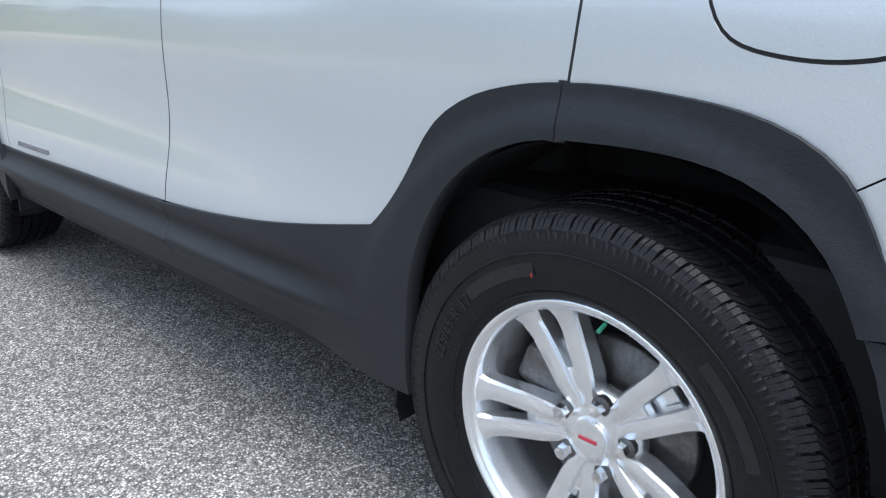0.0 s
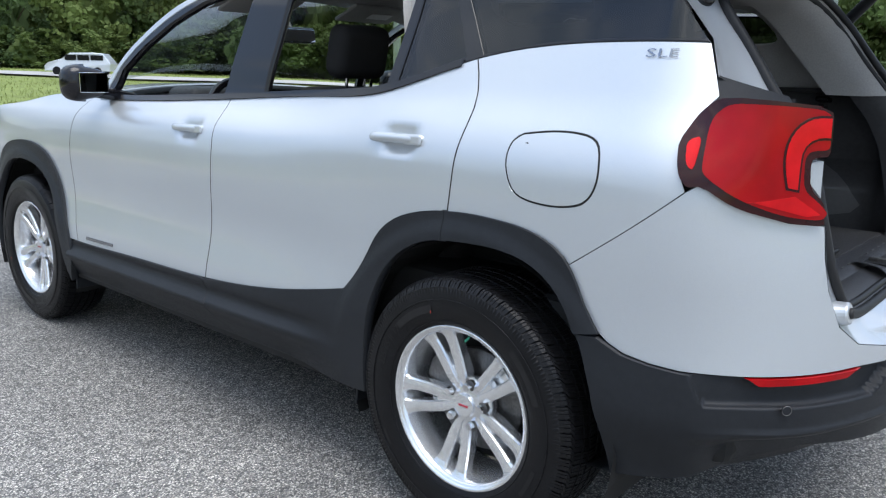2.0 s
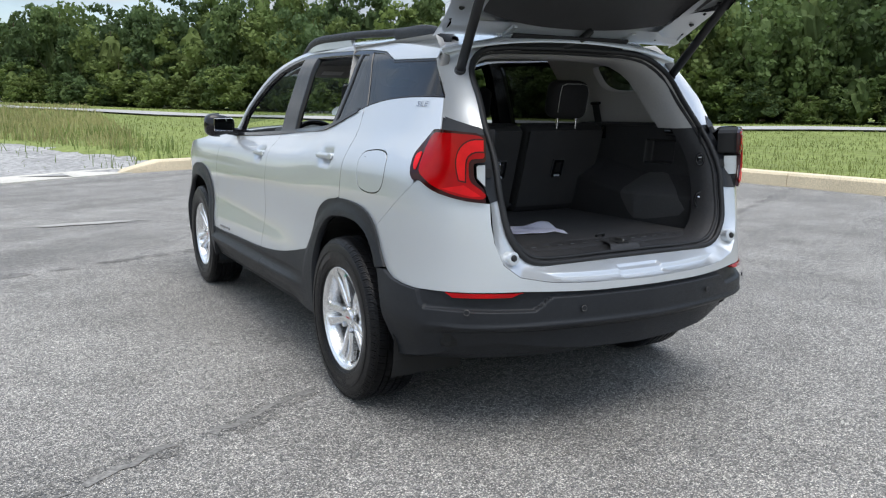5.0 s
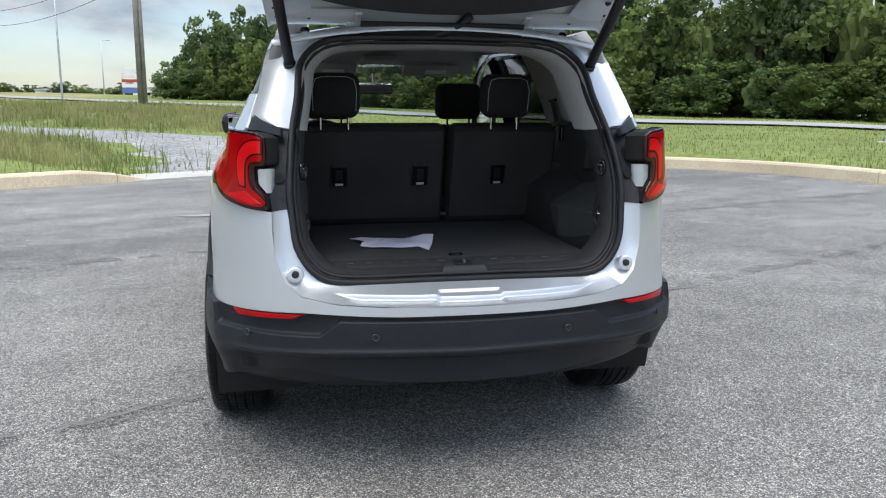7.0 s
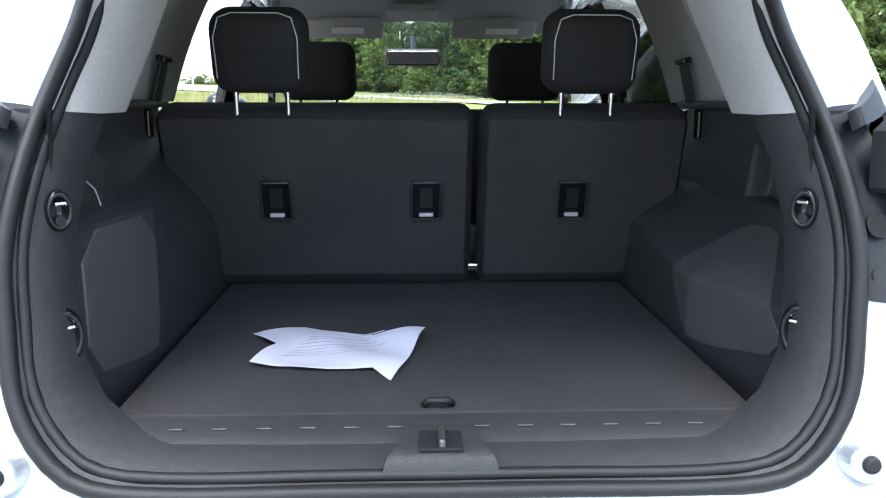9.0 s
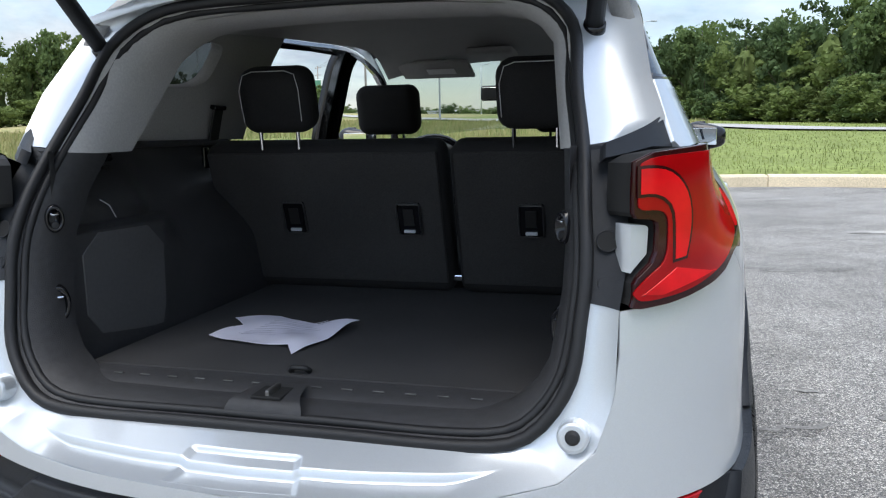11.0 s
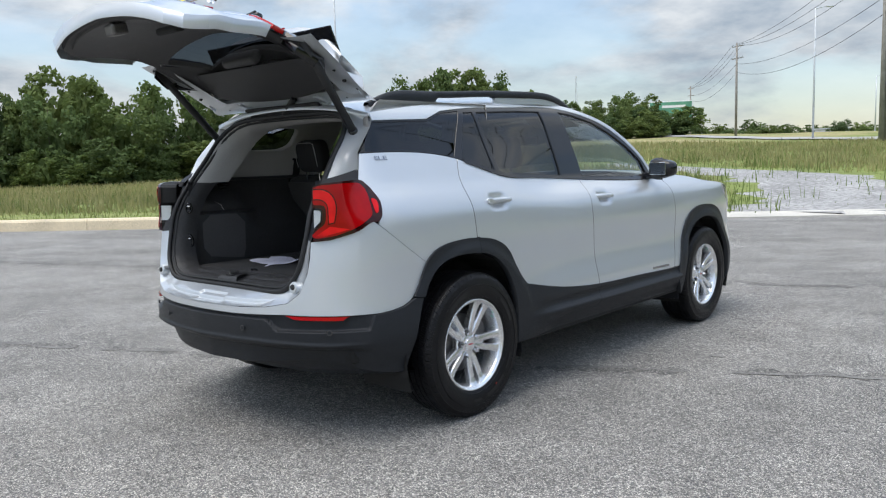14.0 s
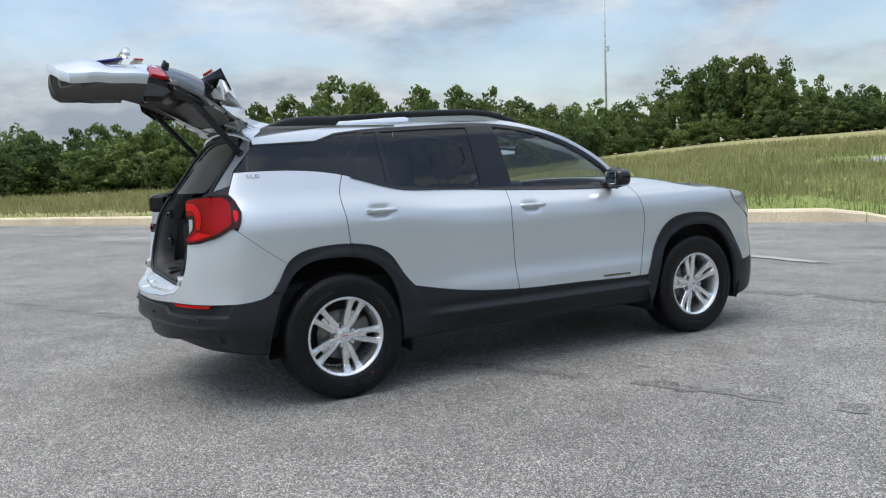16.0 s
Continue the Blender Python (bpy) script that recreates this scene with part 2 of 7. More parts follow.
def rounded(poly, times=2):
    """The closed line with its corners cut off evenly."""
    p = np.array(poly, float)
    for _ in range(times):
        q = np.roll(p, -1, 0)
        p = np.stack([p * .8 + q * .2, p * .2 + q * .8], 1).reshape(-1, 2)
    return [tuple(v) for v in p]


def fine_rows(rows, n, k):
    """The rows of a loft, made finer and smooth both ways."""
    a = np.array([[tuple(p) for p in r] for r in rows], float)
    u, v = np.arange(a.shape[0]), np.arange(a.shape[1])
    a = np.stack([np.stack([spline(u, a[:, j, c])(np.linspace(0, u[-1], n)) for c in range(3)], -1) for j in v], 1)
    a = np.stack([np.stack([spline(v, a[i, :, c])(np.linspace(0, v[-1], k)) for c in range(3)], -1) for i in range(n)], 0)
    return [[tuple(p) for p in r] for r in a]


def inside(points, poly):
    x, y = points[:, 0], points[:, 1]
    hit = np.zeros(len(points), bool)
    a, b = poly, np.roll(poly, -1, 0)
    for (x0, y0), (x1, y1) in zip(a, b):
        if y0 != y1:
            c = ((y0 > y) != (y1 > y)) & (x < (x1 - x0) * (y - y0) / (y1 - y0) + x0)
            hit ^= c
    return hit


def inset(poly, g):
    """The closed line moved inwards by g."""
    p = np.array(poly, float)
    area = 0.5 * np.sum(p[:, 0] * np.roll(p[:, 1], -1) - p[:, 1] * np.roll(p[:, 0], -1))
    e = np.roll(p, -1, 0) - p
    e /= np.maximum(np.linalg.norm(e, axis=1, keepdims=True), 1e-9)
    nrm = np.stack([-e[:, 1], e[:, 0]], -1) * np.sign(area)
    v = nrm + np.roll(nrm, 1, 0)
    v /= np.maximum((v * v).sum(1, keepdims=True) / 2, 0.35)
    return p + v * g


def skin_normal(surface, u, z):
    h = 2e-3
    a = surface(u + h, z) - surface(u - h, z)
    b = surface(u, z + h) - surface(u, z - h)
    n = np.cross(a, b)
    return n / np.maximum(np.linalg.norm(n, axis=-1, keepdims=True), 1e-12)


def skin(name, poly, mat, parent, surface, holes=(), side=1, res=0.035, gap=0.003, off=0.0, depth=0.008, label="", flip=1, relief=None, m=None):
    """A panel: the outline poly (with holes) laid on the surface, with a turned-in edge of the given depth."""
    rings = [dense(inset(dense(poly, res * 0.6), gap), res * 0.6)] + [dense(inset(dense(h, res * 0.6), -gap), res * 0.6) for h in holes]
    lo, hi = rings[0].min(0), rings[0].max(0)
    gx, gy = np.meshgrid(np.arange(lo[0], hi[0], res), np.arange(lo[1], hi[1], res))
    gx = gx + (np.arange(gx.shape[0])[:, None] % 2) * res / 2
    grid = np.stack([gx.ravel(), gy.ravel()], -1)
    ok = inside(grid, rings[0])
    for h in rings[1:]:
        ok &= ~inside(grid, h)
    grid = grid[ok]
    edge = np.concatenate(rings)
    if len(grid):
        near = np.min(((grid[:, None, :] - edge[None]) ** 2).sum(-1), 1)
        grid = grid[near > (res * 0.4) ** 2]
    pts = np.concatenate([edge, grid])
    edges, start = [], 0
    for r in rings:
        edges += [(start + i, start + (i + 1) % len(r)) for i in range(len(r))]
        start += len(r)
    v2, _, f2, *_ = delaunay_2d_cdt([Vector(p) for p in pts], edges, [], 0, 1e-6)
    p2 = np.array([tuple(v) for v in v2])
    tri = np.array([tuple(f) for f in f2 if len(f) == 3])
    mid = p2[tri].mean(1)
    ok = inside(mid, rings[0])
    for h in rings[1:]:
        ok &= ~inside(mid, h)
    tri = tri[ok]
    a, b, c = p2[tri[:, 0]], p2[tri[:, 1]], p2[tri[:, 2]]
    turn = (b[:, 0] - a[:, 0]) * (c[:, 1] - a[:, 1]) - (b[:, 1] - a[:, 1]) * (c[:, 0] - a[:, 0])
    tri[turn < 0] = tri[turn < 0][:, ::-1]
    if flip < 0:
        tri = tri[:, ::-1]
    u, z = p2[:, 0], p2[:, 1]
    nrm = skin_normal(surface, u, z) * flip
    lift = off + (relief(u, z) if relief else 0)
    pos = surface(u, z) + nrm * np.broadcast_to(lift, u.shape)[:, None]
    if relief:
        rs = lambda uu, zz: surface(uu, zz) + skin_normal(surface, uu, zz) * flip * relief(uu, zz)[..., None]
        nrm = skin_normal(rs, u, z) * flip
    verts, normals, faces = list(pos), list(nrm), [tuple(f) for f in tri]
    if depth:
        # boundary edges of the kept triangles
        count = {}
        for f in faces:
            for i in range(3):
                e = (f[i], f[(i + 1) % 3])
                count[e] = count.get(e, 0) + 1
        rim = [e for e in count if (e[1], e[0]) not in count]
        for i, j in rim:
            t = pos[j] - pos[i]
            o = np.cross(t, nrm[i])
            o /= max(np.linalg.norm(o), 1e-9)
            k = len(verts)
            verts += [pos[i], pos[j], pos[j] - nrm[j] * depth, pos[i] - nrm[i] * depth]
            normals += [(nrm[i] + o) * 0.7, (nrm[j] + o) * 0.7, o, o]
            faces.append((k + 1, k, k + 3, k + 2))
    verts, normals = np.array(verts), np.array(normals)
    if side < 0:
        verts[:, 0] *= -1
        normals[:, 0] *= -1
        faces = [f[::-1] for f in faces]
    if m is not None:
        verts = verts @ np.array(m.to_3x3()).T + np.array(m.translation)
        normals = normals @ np.array(m.to_3x3()).T
    return mesh_object(name, verts, faces, mat, parent, label, True, normals)


def lettering(text, height):
    """Flat verts and faces of a text in Blender's own font, centred, of that height."""
    cu = bpy.data.curves.new("text", "FONT")
    cu.body, cu.size, cu.resolution_u = text, 1.0, 2
    ob = bpy.data.objects.new("text", cu)
    me = bpy.data.meshes.new_from_object(ob)
    v = np.array([tuple(x.co) for x in me.vertices])
    f = [tuple(p.vertices) for p in me.polygons]
    bpy.data.objects.remove(ob)
    bpy.data.meshes.remove(me)
    bpy.data.curves.remove(cu)
    v[:, :2] -= (v[:, :2].min(0) + v[:, :2].max(0)) / 2
    return v * (height / max(np.ptp(v[:, 1]), 1e-6)), f


# ---- shape functions ----
def spline(xs, ys):
    """Natural cubic spline through the points; returns a function of arrays."""
    xs, ys = np.array(xs, float), np.array(ys, float)
    n = len(xs)
    h = np.diff(xs)
    a = np.eye(n)
    r = np.zeros(n)
    for i in range(1, n - 1):
        a[i, i - 1:i + 2] = h[i - 1], 2 * (h[i - 1] + h[i]), h[i]
        r[i] = 6 * ((ys[i + 1] - ys[i]) / h[i] - (ys[i] - ys[i - 1]) / h[i - 1])
    m = np.linalg.solve(a, r)
    def at(x):
        x = np.clip(np.asarray(x, float), xs[0], xs[-1])
        i = np.clip(np.searchsorted(xs, x) - 1, 0, n - 2)
        d, e, k = x - xs[i], xs[i + 1] - x, h[i]
        return m[i] * e**3 / (6 * k) + m[i + 1] * d**3 / (6 * k) + (ys[i] / k - m[i] * k / 6) * e + (ys[i + 1] / k - m[i + 1] * k / 6) * d
    return at

PLAN = [(0, -.955), (.31, -.922), (.53, -.858), (.66, -.79), (.76, -.69), (.825, -.56), (.858, -.35), (.866, 0), (.868, .6), (.868, 1.2), (.868, 1.9),
        (.868, 2.5), (.862, 2.9), (.835, 3.15), (.765, 3.36), (.62, 3.50), (.36, 3.585), (0, 3.62)]
RUN = np.array(PLAN)
U = RUN[:, 1].copy()
for i in range(5, -1, -1):
    U[i] = U[i + 1] - np.hypot(*(RUN[i] - RUN[i + 1]))
for i in range(13, len(RUN)):
    U[i] = U[i - 1] + np.hypot(*(RUN[i] - RUN[i - 1]))
plan_x, plan_y = spline(U, RUN[:, 0]), spline(U, RUN[:, 1])
UMIN, UMAX = float(U[0]), float(U[-1])
Z1 = [.15, .20, .30, .40, .50, .55, .60, .66, .72, .80, .90, .97, 1.02, 1.06, 1.10, 1.14, 1.2, 1.3, 1.4, 1.5, 1.55, 1.62]
front_w = spline(Z1, [.82, .84, .872, .886, .884, .878, .868, .858, .854, .855, .853, .843, .825, .79, .748, .722, .705, .675, .643, .602, .56, .46])
rear_w = spline(Z1, [.82, .84, .868, .877, .876, .873, .867, .862, .860, .860, .857, .853, .845, .829, .806, .780, .748, .70, .655, .606, .56, .46])
lean = spline([.15, .35, .5, .6, .8, .92, 1.08, 1.16, 1.29, 1.4, 1.5, 1.62], [.06, .02, .0, .0, .02, .035, .07, .10, .15, .22, .32, .46])
def smooth(a, b, x):
    t = np.clip((x - a) / (b - a), 0, 1)
    return t * t * (3 - 2 * t)
def body(u, z):
    """The body's outer skin, right half: plan run u (the same as y along the flank), height z."""
    x, y = plan_x(u), plan_y(u)
    k = smooth(.3, 1.0, y)
    w = (1 - k) * rear_w(z) + k * front_w(z)
    return np.stack([x * w / .868, y + lean(z) * smooth(-.35, -.85, y) - .25 * np.maximum(z - .85, 0) * smooth(3.1, 3.5, y), z + 0 * u], -1)


# ---- ground and distance ----
AZ = [-180, -110, -75, -50, -44, -35, -25, -9, 3, 12, 20, 25, 33, 41, 49, 54, 58, 66, 72, 85, 95, 120, 180]
BASE_EL = [-1.0, -1.1, -1.14, -1.0, -0.9, -0.35, 0.05, 0.36, 0.75, 0.9, 1.0, 1.1, 0.95, 0.7, 0.1, -0.55, -1.1, -1.4, -1.33, -1.2, -1.2, -1.1, -1.0]
KERB_A, KERB_DIR = np.array([-1.0, 12.9]), np.array([0.829, 0.559])
RIGHT_KERB = 9.3


def far_edge(az):
    """The distance of the woods in a direction (degrees to the left of +y)."""
    road = 62.0 / np.maximum(np.cos(np.radians(np.asarray(az, float) + 45)), 0.45)
    k = smooth(8.0, 28.0, az)
    left = 118 - 48 * smooth(46, 58, az)
    return road * (1 - k) + left * k


def off_lot(x, y):
    """How far outside the kerbs of the lot a place lies (negative inside)."""
    front = (y - KERB_A[1]) * KERB_DIR[0] - (x - KERB_A[0]) * KERB_DIR[1]
    right = x - RIGHT_KERB
    a, b = front + 6, right + 6
    corner = np.where((a > 0) & (b > 0), np.hypot(np.maximum(a, 0), np.maximum(b, 0)) - 6, np.maximum(front, right))
    return corner


def ground_z(x, y):
    x, y = np.asarray(x, float), np.asarray(y, float)
    r = np.hypot(x, y)
    az = np.degrees(np.arctan2(-x, y))
    d = far_edge(az)
    h = 1.25 + d * np.tan(np.radians(np.interp(az, AZ, BASE_EL)))
    o = off_lot(x, y)
    rise = np.clip(o / np.maximum(d - 12, 20), 0, 1.25)
    along = (x - KERB_A[0]) * KERB_DIR[0] + (y - KERB_A[1]) * KERB_DIR[1]
    gate = smooth(-3.8, -2.8, along) * (1 - smooth(2.8, 3.8, along)) * (1 - smooth(3, 8, o))
    lip = 0.19 * smooth(0.0, 0.4, o) * (1 - gate)
    wave = 0.06 * np.sin(x * 0.31 + 1.3) * np.sin(y * 0.27) * smooth(1, 8, o)
    return np.where(o > 0, lip + h * rise + wave, -0.40)


GRASS = material("meadow_grass", (1.0, 1.0, 1.0), 0.9, spec=0.15, scale=0.5, amount=0.16, fine=7, fine_amount=0.30, bump=1.0, bump_scale=14)


def two_grasses(m, green, dry):
    """Mown green grass to the right of the lot; towards the left field more and more dry patches."""
    n, l = m.node_tree.nodes, m.node_tree.links
    p = n["Principled BSDF"]
    tone = p.inputs["Base Color"].links[0].from_socket
    tc, sep, side, big, add, mx, mul = (n.new(k) for k in ("ShaderNodeTexCoord", "ShaderNodeSeparateXYZ", "ShaderNodeMapRange", "ShaderNodeTexNoise", "ShaderNodeMath", "ShaderNodeMix", "ShaderNodeMix"))
    l.new(tc.outputs["Object"], sep.inputs[0])
    l.new(sep.outputs[0], side.inputs["Value"])
    side.inputs["From Min"].default_value, side.inputs["From Max"].default_value = 6.0, -30.0
    side.inputs["To Min"].default_value, side.inputs["To Max"].default_value = -0.55, 0.12
    big.inputs["Scale"].default_value, big.inputs["Detail"].default_value = 0.11, 6.0
    l.new(tc.outputs["Object"], big.inputs["Vector"])
    l.new(big.outputs["Fac"], add.inputs[0])
    l.new(side.outputs[0], add.inputs[1])
    ramp = n.new("ShaderNodeMapRange")
    ramp.inputs["From Min"].default_value, ramp.inputs["From Max"].default_value = 0.40, 0.68
    l.new(add.outputs[0], ramp.inputs["Value"])
    mx.data_type, mul.data_type, mul.blend_type = "RGBA", "RGBA", "MULTIPLY"
    l.new(ramp.outputs[0], mx.inputs["Factor"])
    mx.inputs["A"].default_value, mx.inputs["B"].default_value = (*green, 1), (*dry, 1)
    mul.inputs["Factor"].default_value = 1.0
    l.new(mx.outputs["Result"], mul.inputs["A"])
    l.new(tone, mul.inputs["B"])
    l.new(mul.outputs["Result"], p.inputs["Base Color"])


two_grasses(GRASS, (0.185, 0.225, 0.070), (0.33, 0.29, 0.145))
CONCRETE = material("kerb_concrete", (0.64, 0.54, 0.38), 0.85, scale=1.2, amount=0.14, fine=45, fine_amount=0.2, bump=0.4, bump_scale=120, per=0.06)
PALE = material("pale_concrete", (0.52, 0.50, 0.45), 0.85, scale=1.2, amount=0.12, fine=40, fine_amount=0.18, bump=0.3, bump_scale=100)
GRAVEL = material("pale_gravel", (0.29, 0.287, 0.28), 0.9, scale=0.7, amount=0.22, fine=9, fine_amount=0.45, bump=1.0, bump_scale=20)
ROAD = material("worn_road", (0.36, 0.355, 0.34), 0.9, scale=0.4, amount=0.1, fine=20, fine_amount=0.15)
GALV = material("galvanised_steel", (0.56, 0.60, 0.64), 0.45, 0.1, scale=2, amount=0.12)
POLE = material("weathered_pole", (0.26, 0.245, 0.225), 0.85, scale=2.5, amount=0.2, fine=30, fine_amount=0.2)
WIRE = material("black_cable", (0.03, 0.03, 0.035), 0.6)
BARK = material("bark", (0.10, 0.075, 0.055), 0.9, scale=3, amount=0.3)


def asphalt_material(name, dark, light, stone, tone, streak=0.0):
    """Asphalt with its stones showing: cells of about 6 mm, dark binder between, paler and darker areas."""
    m = bpy.data.materials.new(name)
    m.use_nodes = True
    n, l = m.node_tree.nodes, m.node_tree.links
    p = n["Principled BSDF"]
    p.inputs["Roughness"].default_value = 0.82
    p.inputs["Specular IOR Level"].default_value = 0.35
    tc = n.new("ShaderNodeTexCoord")
    v = n.new("ShaderNodeTexVoronoi")
    v.inputs["Scale"].default_value = stone
    v.inputs["Randomness"].default_value = 1.0
    l.new(tc.outputs["Object"], v.inputs["Vector"])
    r = n.new("ShaderNodeValToRGB")
    r.color_ramp.elements[0].position, r.color_ramp.elements[1].position = 0.15, 0.95
    r.color_ramp.elements[0].color, r.color_ramp.elements[1].color = (*[dark] * 3, 1), (light, light * 0.955, light * 0.87, 1)
    e = r.color_ramp.elements.new(0.6)
    e.color = (tone, tone * 0.96, tone * 0.885, 1)
    sep = n.new("ShaderNodeSeparateColor")
    l.new(v.outputs["Color"], sep.inputs[0])
    l.new(sep.outputs[0], r.inputs[0])
    rim = n.new("ShaderNodeMapRange")
    rim.inputs["From Min"].default_value, rim.inputs["From Max"].default_value = 0.30, 0.62
    rim.inputs["To Min"].default_value, rim.inputs["To Max"].default_value = 1.05, 0.45
    l.new(v.outputs["Distance"], rim.inputs["Value"])
    last = r.outputs[0]
    mixes = [(rim.outputs[0],)]
    for s, lo, hi in ((0.35, 0.8, 1.2), (2.3, 0.85, 1.15), (14.0, 0.9, 1.1), (34.0, 0.78, 1.22), (75.0, 0.80, 1.20)):
        t = n.new("ShaderNodeTexNoise")
        t.inputs["Scale"].default_value, t.inputs["Detail"].default_value = s, 4.0
        l.new(tc.outputs["Object"], t.inputs["Vector"])
        q = n.new("ShaderNodeMapRange")
        q.inputs["From Min"].default_value, q.inputs["From Max"].default_value = 0.3, 0.7
        q.inputs["To Min"].default_value, q.inputs["To Max"].default_value = lo, hi
        l.new(t.outputs["Fac"], q.inputs["Value"])
        mixes.append((q.outputs[0],))
    if streak:
        # long worn bands along the run of the front kerb
        mp, t, q = n.new("ShaderNodeMapping"), n.new("ShaderNodeTexNoise"), n.new("ShaderNodeMapRange")
        mp.vector_type = "TEXTURE"
        mp.inputs["Rotation"].default_value = (0, 0, radians(30))
        mp.inputs["Scale"].default_value = (6.0, 0.7, 1.0)
        t.inputs["Scale"].default_value, t.inputs["Detail"].default_value = 0.8, 6.0
        q.inputs["From Min"].default_value, q.inputs["From Max"].default_value = 0.35, 0.65
        q.inputs["To Min"].default_value, q.inputs["To Max"].default_value = 1 - streak, 1 + streak * 0.6
        l.new(tc.outputs["Object"], mp.inputs["Vector"])
        l.new(mp.outputs[0], t.inputs["Vector"])
        l.new(t.outputs["Fac"], q.inputs["Value"])
        mixes.append((q.outputs[0],))
    for (f,) in mixes:
        x = n.new("ShaderNodeMix")
        x.data_type, x.blend_type = "RGBA", "MULTIPLY"
        x.inputs["Factor"].default_value = 1.0
        l.new(last, x.inputs["A"])
        l.new(f, x.inputs["B"])
        last = x.outputs["Result"]
    l.new(last, p.inputs["Base Color"])
    b = n.new("ShaderNodeBump")
    b.inputs["Strength"].default_value, b.inputs["Distance"].default_value = 0.8, 0.005
    b.invert = True
    l.new(v.outputs["Distance"], b.inputs["Height"])
    l.new(b.outputs[0], p.inputs["Normal"])
    return m


ASPHALT = asphalt_material("coarse_asphalt", 0.16, 0.66, 185.0, 0.325)
OLD_ASPHALT = asphalt_material("old_pale_asphalt", 0.20, 0.56, 180.0, 0.36, 0.22)
WORN = asphalt_material("darker_worn_asphalt", 0.11, 0.44, 150.0, 0.235)
TAR = material("tar_seam", (0.17, 0.165, 0.155), 0.8, scale=3, amount=0.3, fine=60, fine_amount=0.4, bump=0.5, bump_scale=150)
PATCH = material("pale_scuff", (0.32, 0.31, 0.29), 0.85, scale=3, amount=0.15, fine=120, fine_amount=0.3)


def build_ground():
    rings = np.concatenate([[0.0], np.linspace(4, 60, 57), np.geomspace(63, 2500, 34)])
    seg = 220
    verts, faces = [(0, 0, -0.40)], []
    for r in rings[1:]:
        for k in range(seg):
            t = 2 * math.pi * k / seg
            x, y = r * math.sin(t), r * math.cos(t)
            verts.append((x, y, 0.0))
    v = np.array(verts)
    v[:, 2] = ground_z(v[:, 0], v[:, 1])
    for k in range(seg):
        faces.append((0, 1 + (k + 1) % seg, 1 + k))
    for i in range(len(rings) - 2):
        for k in range(seg):
            a, b = 1 + i * seg + k, 1 + i * seg + (k + 1) % seg
            faces.append((a, b, b + seg, a + seg))
    tagged(mesh_object("ground", v, faces, GRASS, smooth=True), "grassy field of mown and tall grass with yellow patches", "ground", kind="structure")


def kerb_line():
    """The lot's edge as a run of points: along the front, round the corner, down the far side."""
    pts = []
    for s in np.arange(-60, 7.0, 0.6):
        pts.append(KERB_A + KERB_DIR * s)
    # rounded corner
    nrm = np.array([-KERB_DIR[1], KERB_DIR[0]])
    cx = RIGHT_KERB - 6
    s = (cx - KERB_A[0] + nrm[0] * 6) / KERB_DIR[0]
    c = KERB_A + KERB_DIR * s - nrm * 6
    pts = [p for p in pts if (p - KERB_A) @ KERB_DIR < s]
    a0, a1 = math.atan2(nrm[1], nrm[0]), 0.0
    for t in np.linspace(a0, a1, 14):
        pts.append(c + 6 * np.array([math.cos(t), math.sin(t)]))
    for y in np.arange(c[1] - 0.6, -45, -0.6):
        pts.append(np.array([RIGHT_KERB, y]))
    return pts


